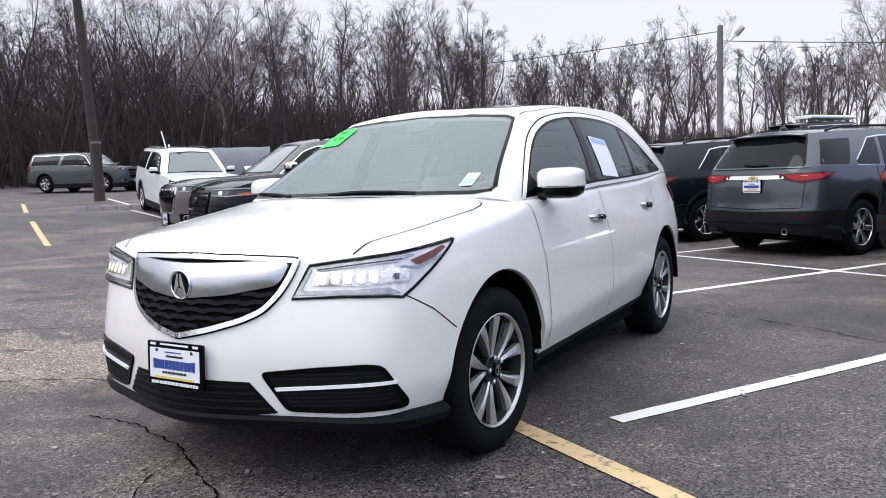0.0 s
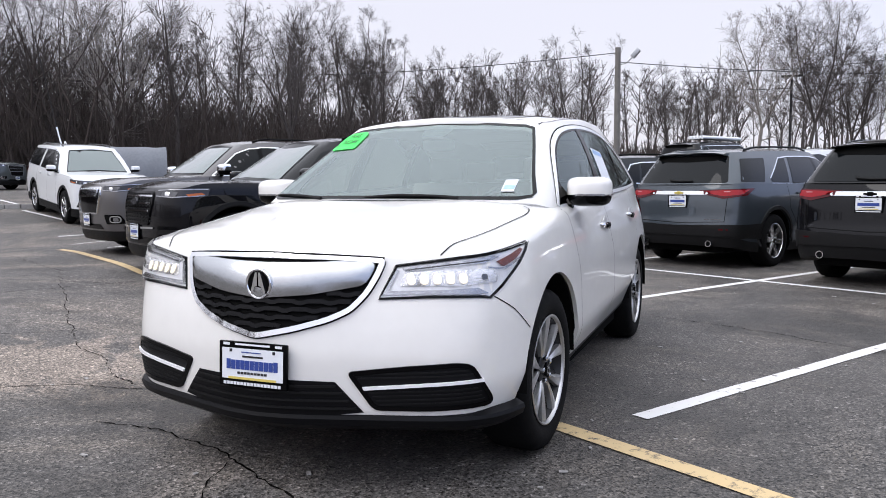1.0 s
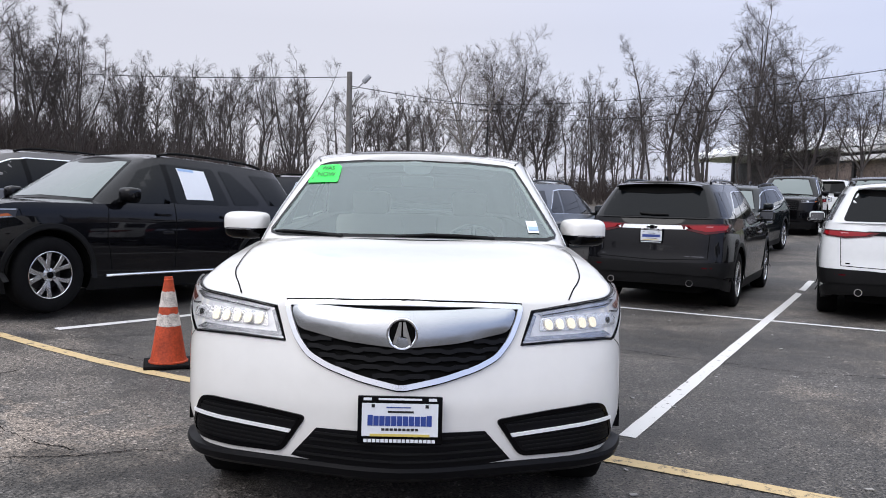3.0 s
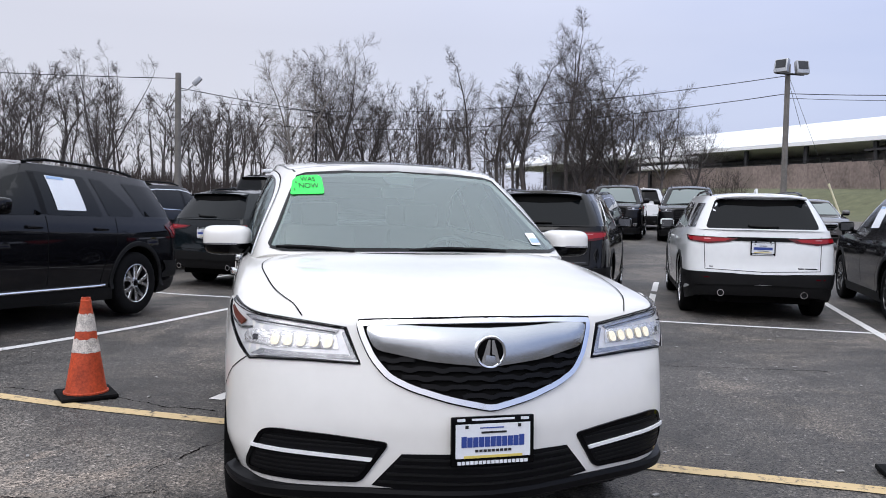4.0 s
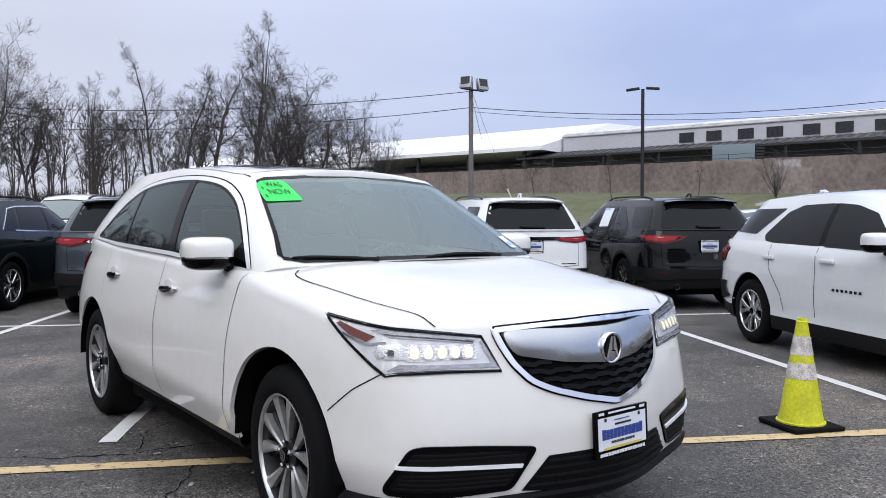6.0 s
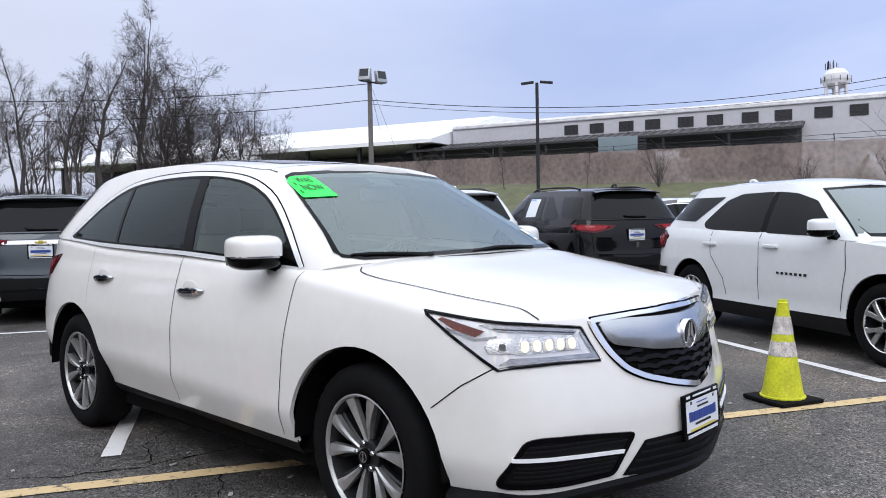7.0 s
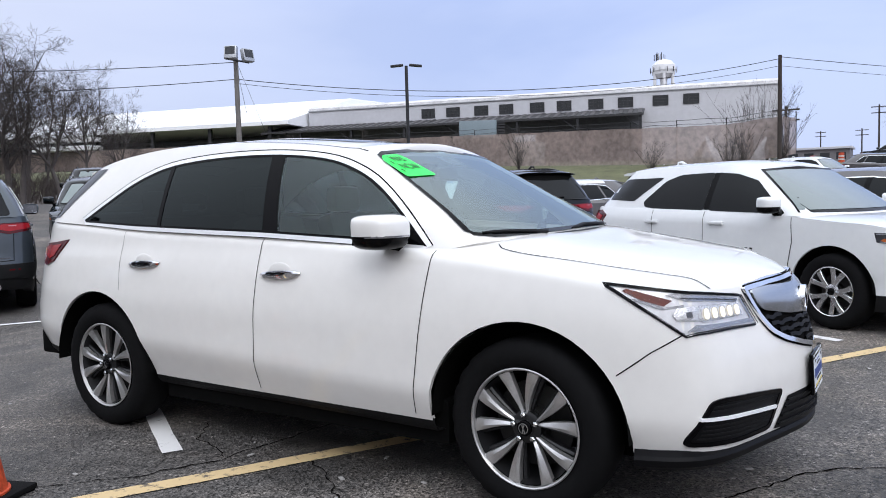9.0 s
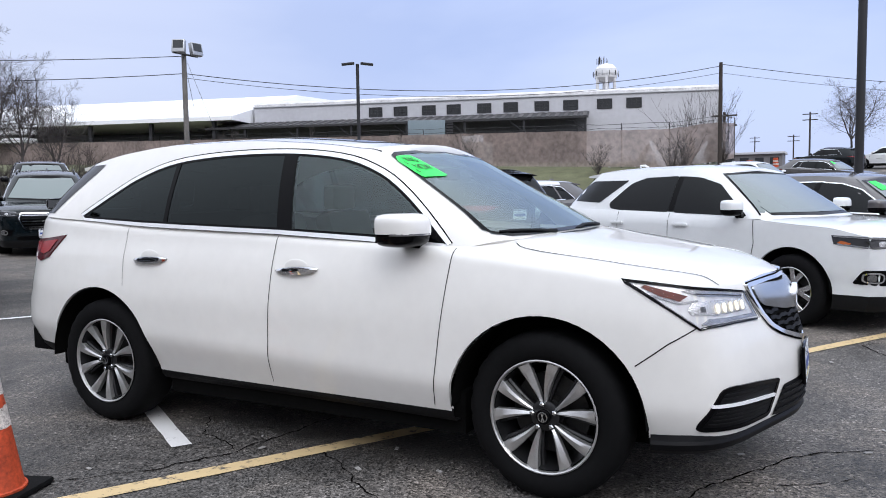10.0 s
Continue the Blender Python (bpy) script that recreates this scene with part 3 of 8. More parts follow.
def stripe(name, a, b, width, mat, lift=0.005, label="white painted bay line, worn"):
    """A painted line on the asphalt, ragged at its edges."""
    a, b = Vector((*a, 0)), Vector((*b, 0))
    d = (b - a).normalized()
    s = Vector((-d.y, d.x, 0))
    n = max(2, int((b - a).length / 0.12))
    bm = bmesh.new()
    rows = []
    for i in range(n + 1):
        p = a.lerp(b, i / n)
        row = []
        for sg in (-1, 1):
            q = p + s * sg * (width / 2 + 0.006 * noise.noise((p.x * 5, p.y * 5, sg * 3.0)))
            row.append(bm.verts.new((q.x, q.y, ground_z(q.x, q.y) + lift)))
        rows.append(row)
    for r, t in zip(rows, rows[1:]):
        bm.faces.new((r[0], t[0], t[1], r[1]))
    return single(name, bm, mat, label, "road marking", group="bay lines", kind="structure")


o1 = Vector((1.262, 0.635, 0))
for k in range(-6, 5):
    p = o1 + E_ * 2.74 * k
    stripe("bay_line", p.xy, (p + D_ * 11.6).xy, 0.105, M_line)
p = Vector((3.50, 5.95, 0))
stripe("row_line", (p - E_ * 19).xy, (p + E_ * 14).xy, 0.10, M_line, 0.007)
stripe("yellow_line", (-8.9, 6.02), (11.2, -5.65), 0.115, M_yellow, 0.006, "faded yellow painted line")
for a, b in (((-17.8, 9.43), (-13.3, 6.98)), ((-24.9, 13.5), (-20.25, 10.78))):
    stripe("yellow_line", a, b, 0.13, M_yellow, 0.006, "faded yellow painted line")

for a, b in (((-17.6, 12.5), (-14.4, 11.35)), ((-24.2, 16.5), (-19.46, 13.87))):
    stripe("row_line", a, b, 0.11, M_line)


def crack(pts, width, seed):
    """A wandering crack in the asphalt, filled with dirt."""
    rnd = random.Random(seed)
    line = dense([Vector((*p, 0)) for p in pts], 0.035, False)
    bm = bmesh.new()
    rows = []
    off = 0.0
    for i, p in enumerate(line):
        d = (line[min(i + 1, len(line) - 1)] - line[max(i - 1, 0)]).normalized()
        s = Vector((-d.y, d.x, 0))
        off = off * 0.88 + rnd.uniform(-0.016, 0.016)
        w = width * rnd.uniform(0.15, 1.0) * (0.7 + 0.9 * abs(noise.noise((p.x * 3, p.y * 3, seed * 1.7)))) * (1 if 0 < i < len(line) - 1 else 0.2)
        q = p + s * off
        rows.append([bm.verts.new((v.x, v.y, ground_z(v.x, v.y) + 0.004)) for v in (q - s * w / 2, q + s * w / 2)])
    for r, t in zip(rows, rows[1:]):
        bm.faces.new((r[0], t[0], t[1], r[1]))
    return single("crack", bm, M_crack, "dark dirt-filled crack in the asphalt", "crack", group="asphalt cracks", kind="structure")


# ---- vehicles: forward is -y, the front axle at y = 0, the left side at +x ----
def body_shell(S, nu=150, nv=22):
    """The lower body of a vehicle as a surface: a plan outline, stacked from the sill to the shoulder and pulled in by the
    front, side and rear profiles, and the bonnet on top of it. Also gives the sill cladding."""
    half = spline(S["plan"], nu)
    fi, si, ri = curve(S["front_in"]), curve(S["side_in"]), curve(S["rear_in"])
    zt, zb, zc = curve(S["shoulder"]), curve(S["under"]), curve(S["bonnet"])
    cowl, rise, turn_r = S["cowl"], S.get("rise", 0.0), S.get("turn", 0.0)

    def point(i, z):
        a, b = half[max(i - 1, 0)], half[min(i + 1, nu - 1)]
        d = (b - a).normalized()
        n = Vector((d.y, -d.x))
        f, r, s = max(0, -n.y) ** 2, max(0, n.y) ** 2, n.x**2
        y = half[i].y
        zs = z - rise * min(max(y - 0.1, 0), 2.3) * min(max((0.85 - z) / 0.2, 0), 1)
        p = half[i] - n * (f * fi(z) + s * si(zs) + r * ri(z))
        if turn_r:
            w = (z - (zt(y) - turn_r)) / turn_r
            if w > 0:
                p -= n * turn_r * (1 - math.sqrt(max(0, 1 - w * w))) * min(max((y + 0.60) / 0.3, 0), 1)
        return Vector((max(p.x, 0.0) if 0 < i < nu - 1 else 0.0, p.y, z))

    bm = bmesh.new()
    grid = []
    for i in range(nu):
        y = half[i].y
        lo, hi = zb(y), zt(y)
        grid.append([point(i, lo + (hi - lo) * (1 - (1 - j / nv) ** (1.7 if turn_r else 1.0))) for j in range(nv + 1)])
    both = [[bm.verts.new(p) for p in col] for col in grid]
    left = [[bm.verts.new((-p.x, p.y, p.z)) if p.x > 1e-6 else v for p, v in zip(col, row)] for col, row in zip(grid, both)]
    for a, b in zip(range(nu), range(1, nu)):
        for j in range(nv):
            bm.faces.new((both[a][j], both[b][j], both[b][j + 1], both[a][j + 1]))
            bm.faces.new((left[a][j + 1], left[b][j + 1], left[b][j], left[a][j]))
    # bonnet, from the shoulder line to the middle
    k = 14
    rows_r, rows_l = [], []
    for i in range(nu):
        t = grid[i][-1]
        if t.y > cowl or (i > nu // 2):
            break
        zm = zc(t.y)
        row_r, row_l = [both[i][-1]], [left[i][-1]]
        for q in range(1, k + 1):
            f = 1 - q / k
            x, z = t.x * f, zm + (t.z - zm) * f ** (S.get("crown", 3.0) + S.get("crown_rear", 0.0) * min(max((t.y + 0.45) / 0.6, 0), 1))
            if t.x < 1e-6:
                row_r.append(both[i][-1])
                row_l.append(both[i][-1])
                continue
            v = bm.verts.new((x, t.y, z))
            row_r.append(v)
            row_l.append(v if q == k else bm.verts.new((-x, t.y, z)))
        rows_r.append(row_r)
        rows_l.append(row_l)
    for rows, turn in ((rows_r, 1), (rows_l, -1)):
        for a, b in zip(rows, rows[1:]):
            # beside the cabin only the top of the wing goes on
            for q in range(k if b[0].co.y < S.get("inner", 99) else 2):
                uniq = list(dict.fromkeys((a[q], b[q], b[q + 1], a[q + 1])[::turn]))
                if len(uniq) > 2:
                    bm.faces.new(uniq)
    bm.normal_update()
    # sill and bumper cladding below the paint
    cl = bmesh.new()
    drop = S.get("skirt", 0.14)
    cols = []
    for i in range(nu):
        y = half[i].y
        top = zb(y) + 0.012
        p0, p1 = point(i, top), point(i, top)
        lo = top - drop * (S.get("chin", 1.0) if y < -0.35 else 1.0)
        inward = Vector((p1.x, p1.y - 1.5, 0)) * -1
        inward.normalize()
        cols.append([p0 + inward * 0.004, Vector((p1.x, p1.y, (top + lo) / 2)) + inward * 0.012, Vector((p1.x, p1.y, lo)) + inward * 0.05, Vector((p1.x, p1.y, lo - 0.01)) + inward * 0.32])
        for p in cols[-1]:
            p.x = max(p.x, 0.0)
    for sgn in (1, -1):
        vs = [[cl.verts.new((sgn * p.x, p.y, p.z)) for p in c] for c in cols]
        for a, b in zip(vs, vs[1:]):
            for j in range(3):
                cl.faces.new((a[j], a[j + 1], b[j + 1], b[j])[::sgn])
    bmesh.ops.remove_doubles(cl, verts=cl.verts[:], dist=1e-5)
    return bm, cl


def house_shell(S, nu=130, nv=16, k=12):
    """The cabin: from a base outline at the belt to a roof outline, with the roof on top."""
    lo = spline([(*p,) for p in S["belt_plan"]], nu)
    hi = spline([(*p,) for p in S["roof_plan"]], nu)
    zt, zr, crown = curve(S["belt_z"]), curve(S["roof_z"]), S.get("roof_crown", 0.05)
    grid = []
    for a, b in zip(lo, hi):
        col = []
        for j in range(nv + 1):
            v = j / nv
            p = Vector((a.x, a.y, zt(a.y))).lerp(Vector((b.x, b.y, zr(b.y))), v)
            sw = min(1.0, abs(p.x) / 0.6)
            p += Vector((sw, 0, 0)) * (S.get("bulge", 0.022) * math.sin(math.pi * v) ** 0.8) * (1 if p.x > 0 else 0)
            if p.y < 1.3:
                p.y -= 0.03 * math.sin(math.pi * v) * (1 - sw * sw)
            col.append(p)
        t = col[-1]
        for q in range(1, k + 1):
            f = 1 - q / k
            col.append(Vector((t.x * f, t.y, t.z + crown * (1 - f ** 2.6) * min(1.0, t.x / 0.35))))
        grid.append(col)
    bm = bmesh.new()
    rr = [[bm.verts.new(p) for p in c] for c in grid]
    ll = [[bm.verts.new((-p.x, p.y, p.z)) for p in c] for c in grid]
    for rows, turn in ((rr, 1), (ll, -1)):
        for a, b in zip(rows, rows[1:]):
            for j in range(len(a) - 1):
                bm.faces.new((a[j], b[j], b[j + 1], a[j + 1])[::turn])
    bmesh.ops.remove_doubles(bm, verts=bm.verts[:], dist=2e-4)
    bmesh.ops.dissolve_degenerate(bm, edges=bm.edges[:], dist=1e-5)
    bm.normal_update()
    return bm


def arch_cutter(y, z, r, x0, x1, flat=0.0):
    bm = bmesh.new()
    rings = lathe(bm, [(r, x0), (r, x1)], 48, "x", Matrix.Translation((0, y, z)))
    bm.faces.new(rings[0][::-1])
    bm.faces.new(rings[1])
    bmesh.ops.recalc_face_normals(bm, faces=bm.faces[:])
    return bm


def tyre_mesh(r, rim, w):
    bm = bmesh.new()
    prof = [(rim - 0.012, -w * 0.36), (rim + 0.004, -w * 0.44), (rim + 0.03, -w * 0.485), ((rim + r) / 2, -w * 0.50), (r - 0.035, -w * 0.475), (r - 0.014, -w * 0.43),
            (r - 0.003, -w * 0.36), (r, -w * 0.2), (r + 0.001, 0), (r, w * 0.2), (r - 0.003, w * 0.36), (r - 0.014, w * 0.43), (r - 0.035, w * 0.475),
            ((rim + r) / 2, w * 0.50), (rim + 0.03, w * 0.485), (rim + 0.004, w * 0.44), (rim - 0.012, w * 0.36)]
    steps = 96
    rings = lathe(bm, prof, steps, "x")
    # tread blocks cut into the shoulders
    for k in (5, 6, 10, 11):
        for i in range(0, steps, 4):
            c = rings[k][i].co
            rad = math.hypot(c.y, c.z)
            c.y, c.z = c.y * (rad - 0.007) / rad, c.z * (rad - 0.007) / rad
    bmesh.ops.recalc_face_normals(bm, faces=bm.faces[:])
    return bm


def rim_meshes(R, spokes, style, w):
    """A rim barrel with lip, and the spokes, facing +x."""
    barrel = bmesh.new()
    lathe(barrel, [(R - 0.016, 0.5 * w - 0.020), (R - 0.024, 0.5 * w - 0.05), (R - 0.05, -0.2 * w), (R - 0.05, -0.45 * w)], 56, "x")
    lip = bmesh.new()
    lathe(lip, [(R - 0.002, 0.5 * w - 0.014), (R + 0.003, 0.5 * w - 0.008), (R - 0.002, 0.5 * w - 0.006), (R - 0.007, 0.5 * w - 0.010), (R - 0.011, 0.5 * w - 0.022)], 56, "x")
    bmesh.ops.recalc_face_normals(lip, faces=lip.faces[:])
    bmesh.ops.recalc_face_normals(barrel, faces=barrel.faces[:])
    sp, pocket = bmesh.new(), bmesh.new()
    face = 0.5 * w - 0.016
    hub = 0.068

    ridge = style == "turbine"
    section = ((-1.06, 0.030), (-1, 0.008), (0.30, 0.0), (1, 0.006), (1.10, 0.030)) if ridge else ((-1.12, 0.035), (-1, 0.006), (-0.8, 0), (0.8, 0), (1, 0.006), (1.12, 0.035))

    def spoke(bm, a0, a1, w0, w1, d0, d1, hand=1):
        """One spoke from the hub at angle a0 to the rim at angle a1."""
        rows = []
        for k in range(9):
            u = k / 8
            rad = hub * 0.7 + (R - 0.012 - hub * 0.7) * u
            ang = a0 + (a1 - a0) * u ** 0.8
            wid = w0 + (w1 - w0) * u ** 1.2
            dep = d0 + (d1 - d0) * math.sin(u * math.pi / 2)
            c, t = Vector((0, math.cos(ang), math.sin(ang))), Vector((0, -math.sin(ang), math.cos(ang)))
            rows.append([bm.verts.new(c * rad + t * q * hand * wid / 2 + Vector((face - dep - e, 0, 0))) for q, e in section])
        for a, b in zip(rows, rows[1:]):
            for k in range(len(section) - 1):
                bm.faces.new((a[k], a[k + 1], b[k + 1], b[k])[::hand])

    for s in range(spokes):
        a = 2 * math.pi * s / spokes + math.pi / 2
        if style == "twin":
            for d in (-1, 1):
                spoke(sp, a + d * 0.07, a + d * 0.28, 0.036, 0.054, 0.012, -0.002)
        elif style == "turbine":
            # pairs of blades that spread from one root, narrow at the hub and wide at the rim
            for d in (-1, 1):
                spoke(sp, a + d * 0.13, a + d * 0.30, 0.011, 0.057, 0.020, -0.001, d)
                spoke(pocket, a + d * 0.30, a + d * 0.44, 0.012, 0.030, 0.036, 0.030, d)
        else:
            spoke(sp, a, a, 0.062, 0.085, 0.012, -0.002)
    for bm in (sp, pocket):
        bmesh.ops.recalc_face_normals(bm, faces=bm.faces[:])
    lathe(pocket if ridge else sp, [(hub, face - 0.05), (hub, face - 0.024), (hub - 0.012, face - 0.018), (0.036, face - 0.016), (0.034, face - 0.010), (0.001, face - 0.008)], 28, "x")
    for bm in (sp, pocket):
        bmesh.ops.recalc_face_normals(bm, faces=bm.faces[:])
    nuts = []
    for s in range(5):
        a = 2 * math.pi * s / 5 + math.pi / 2
        nuts.append(bmesh.new())
        lathe(nuts[-1], [(0.0125, face - 0.03), (0.0125, face - 0.002), (0.007, face + 0.003), (0.0005, face + 0.003)], 6, "x", Matrix.Translation((0, 0.055 * math.cos(a), 0.055 * math.sin(a))))
        bmesh.ops.recalc_face_normals(nuts[-1], faces=nuts[-1].faces[:])
    disc = bmesh.new()
    lathe(disc, [(0.0, -0.01), (R * 0.72, -0.01), (R * 0.72, 0.01), (0.08, 0.012), (0.075, 0.05), (0, 0.05)], 40, "x")
    bmesh.ops.recalc_face_normals(disc, faces=disc.faces[:])
    return barrel, lip, sp, pocket, nuts, disc


WHEELS = {}


def wheel(car, x, y, S, steer=0.0, spin=0.0):
    """A wheel with tyre, rim, nuts and brake disc as sub-parts; kinds that look alike share their meshes."""
    R, rim, w, style, spokes, mats = S["tyre_r"], S["rim_r"], S["tyre_w"], S["rim_style"], S["spokes"], S["rim_mats"]
    key = (R, rim, w, style, spokes, mats[0].name)
    side = 1 if x > 0 else -1
    hubm = new("wheel")
    hubm.parent = car
    hubm.matrix_basis = pose(x - side * w / 2, y, R) @ Matrix.Rotation(radians(steer), 4, "Z") @ (Matrix.Rotation(math.pi, 4, "Z") if side < 0 else Matrix()) @ Matrix.Rotation(radians(spin), 4, "X")
    if key not in WHEELS:
        barrel, lip, sp, pocket, nuts, disc = rim_meshes(rim, spokes, style, w)
        obs = []
        cap_ = bmesh.new()
        lathe(cap_, [(0.033, 0.5 * w - 0.030), (0.033, 0.5 * w - 0.016), (0.028, 0.5 * w - 0.013), (0.0005, 0.5 * w - 0.012)], 24, "x")
        bmesh.ops.recalc_face_normals(cap_, faces=cap_.faces[:])
        ring_ = bmesh.new()
        if style == "turbine":
            lathe(ring_, [(0.023, 0.5 * w - 0.0125), (0.023, 0.5 * w - 0.0105), (0.019, 0.5 * w - 0.0100), (0.019, 0.5 * w - 0.0120)], 24, "x")
            for tilt in (-0.30, 0.30):
                box(ring_, 0.5 * w - 0.0125, 0.5 * w - 0.0100, -0.0025, 0.0025, -0.019, 0.016, m=Matrix.Rotation(tilt, 4, "X"))
            bmesh.ops.recalc_face_normals(ring_, faces=ring_.faces[:])
        for nm, bm, mt in (("tyre", tyre_mesh(R, rim, w), M_rubber), ("rim", barrel, M_alloyd), ("rim_lip", lip, mats[0]), ("rim_face", sp, mats[0]), ("rim_recess", pocket, mats[1]), ("centre_cap", cap_, M_gloss), ("cap_ring", ring_, M_satin), *(("wheel_nut", nut, M_satin) for nut in nuts), ("brake_disc", disc, M_disc)):
            if bm.verts:
                obs.append(part(nm, bm, mt, hubm))
            else:
                bm.free()
        WHEELS[key] = obs
    else:
        for o in WHEELS[key]:
            c = new(o.name.split(".")[0], o.data)
            c.parent = hubm
    return hubm


def plate_parts(car, m, fine=False, w=0.305, h=0.152):
    """A dealer plate: white field, a blue word bar, thin grey bars and a yellow swoosh, in a black holder with white bars."""
    bm = bmesh.new()
    box(bm, -w / 2 - 0.004, w / 2 + 0.004, -0.012, 0.004, -h / 2 - 0.022, h / 2 + 0.018, 0.006, m)
    holder = part("plate_holder", bm, M_gloss, car, "black dealer plate holder")
    for nm, mt, x0, x1, z0, z1, t in (("plate", M_plate, -w / 2 + 0.012, w / 2 - 0.012, -h / 2 + 0.008, h / 2 - 0.008, 0.013),
                                      *([("word_bar", M_platebl, -0.119 + i * 0.0217, -0.119 + i * 0.0217 + 0.0192, -0.022, 0.017 - 0.003 * (0 < i < 10), 0.0145) for i in range(11)] if fine else [("word_bar", M_platebl, -0.118, 0.118, -0.022, 0.014, 0.0145)]), *([("thin_bar", M_ink, -0.068 + i * 0.0155, -0.068 + i * 0.0155 + 0.012, -0.040, -0.031, 0.0145) for i in range(9)] if fine else [("thin_bar", M_ink, -0.068, 0.072, -0.040, -0.031, 0.0145)]),
                                      ("swoosh", M_plateyl, -0.11, 0.11, -0.061, -0.052, 0.0145), ("line_mark", M_ink, -0.045, 0.05, 0.026, 0.033, 0.0145), ("roof_mark", M_platebl, -0.05, 0.04, 0.044, 0.048, 0.0145), ("bolt", M_ink, -0.105, -0.093, 0.045, 0.057, 0.0145), ("bolt", M_ink, 0.093, 0.105, 0.045, 0.057, 0.0145),
                                      *([("holder_bar", M_plate, -0.133 + i * 0.0157, -0.133 + i * 0.0157 + 0.0125, -h / 2 - 0.015, -h / 2 - 0.003, 0.0135) for i in range(17)] if fine else [("holder_bar", M_plate, -0.133, 0.133, -h / 2 - 0.014, -h / 2 - 0.004, 0.0135)]), ("holder_bar", M_plate, -0.08, 0.08, h / 2 + 0.004, h / 2 + 0.011, 0.0135), ("holder_mark", M_plate, -0.135, -0.105, h / 2 + 0.002, h / 2 + 0.012, 0.0135), ("holder_mark", M_plate, 0.105, 0.135, h / 2 + 0.002, h / 2 + 0.012, 0.0135)):
        bm = bmesh.new()
        box(bm, x0, x1, -t, -t + 0.003, z0, z1, m=m)
        part(nm, bm, mt, holder)
    return holder


def mirror_parts(car, side, at, size, shell_mat, base_mat, lamp=True, sweep=9):
    """A door mirror: painted cap, dark base and foot, a lamp strip and the glass."""
    x, y, z = at
    w, d, h = size
    top = bmesh.new()
    bmesh.ops.create_uvsphere(top, u_segments=28, v_segments=18, radius=1)
    for v in top.verts:
        c = v.co
        s = lambda q, e: math.copysign(abs(q) ** e, q)
        v.co = Vector((s(c.x, 0.5) * w / 2 * (0.94 + 0.06 * c.z), s(c.y, 0.75) * d / 2 + 0.02 * abs(c.x), s(c.z, 0.5) * h / 2))
        if v.co.y > d * 0.28:
            v.co.y = d * 0.28
    low = top.copy()
    bmesh.ops.bisect_plane(top, geom=top.verts[:] + top.edges[:] + top.faces[:], plane_co=(0, 0, -h * 0.10), plane_no=(0, 0, -1), clear_outer=True)
    bmesh.ops.bisect_plane(low, geom=low.verts[:] + low.edges[:] + low.faces[:], plane_co=(0, 0, -h * 0.10), plane_no=(0, 0, 1), clear_outer=True)
    m = Matrix.Translation((side * x, y, z)) @ Matrix.Rotation(radians(side * sweep), 4, "Z")
    hold = new("door_mirror")
    hold.parent = car
    bmesh.ops.scale(low, vec=(0.985, 0.985, 1.0), verts=low.verts[:])
    for bm in (top, low):
        bmesh.ops.transform(bm, matrix=m, verts=bm.verts[:])
    tube(low, [m @ Vector((-side * w * 0.35, 0.01, -h * 0.42)), m @ Vector((-side * w * 0.62, 0.02, -h * 0.5)), m @ Vector((-side * w * 0.85, 0.05, -h * 0.52))], [0.04, 0.034, 0.05], 8)
    part("mirror_cap", top, shell_mat, hold)
    part("mirror_base", low, base_mat, hold)
    gl = bmesh.new()
    box(gl, -w * 0.42, w * 0.42, d * 0.28, d * 0.29, -h * 0.36, h * 0.36, m=m)
    part("mirror_glass", gl, M_chrome, hold)
    if lamp:
        lm = bmesh.new()
        rows = []
        for i in range(9):
            u = i / 8
            xx = side * w * (-0.30 + 0.78 * u)
            yy = -d * 0.5 * (1 - max(0, abs(xx) / (w / 2)) ** 3.2) ** 0.55 + 0.016 * abs(xx) / (w / 2) - 0.004
            rows.append([lm.verts.new(m @ Vector((xx, yy - 0.002, -h * 0.115 + e))) for e in (0.005, -0.004)])
        for a, b in zip(rows, rows[1:]):
            lm.faces.new((a[0], b[0], b[1], a[1]))
        part("indicator_strip", lm, M_lampin, hold)
    return hold


def oblong(c, u, v, a, b, n=20, e=0.6):
    """A rounded outline about c with half axes a u and b v."""
    s = lambda q: math.copysign(abs(q) ** e, q)
    return [Vector(c) + Vector(u) * a * s(math.cos(2 * math.pi * k / n)) + Vector(v) * b * s(math.sin(2 * math.pi * k / n)) for k in range(n)]


def side_pts(yz, x=0.9):
    return [Vector((x, y, z)) for y, z in yz]


def shrink(pts, d, normal):
    """An outline moved inwards by d, in the plane across normal."""
    p = [Vector(q) for q in pts]
    n = Vector(normal).normalized()
    c = sum(p, Vector()) / len(p)
    out = []
    for i, b in enumerate(p):
        t = (p[(i + 1) % len(p)] - p[i - 1])
        t -= n * t.dot(n)
        s = t.cross(n)
        if s.length < 1e-9:
            s = c - b
        s.normalize()
        out.append((b, s))
    area = sum(((a.cross(b)).dot(n) for a, b in zip(p, p[1:] + p[:1])), 0.0)
    g = -1 if area > 0 else 1
    return [b + s * d * g for b, s in out]

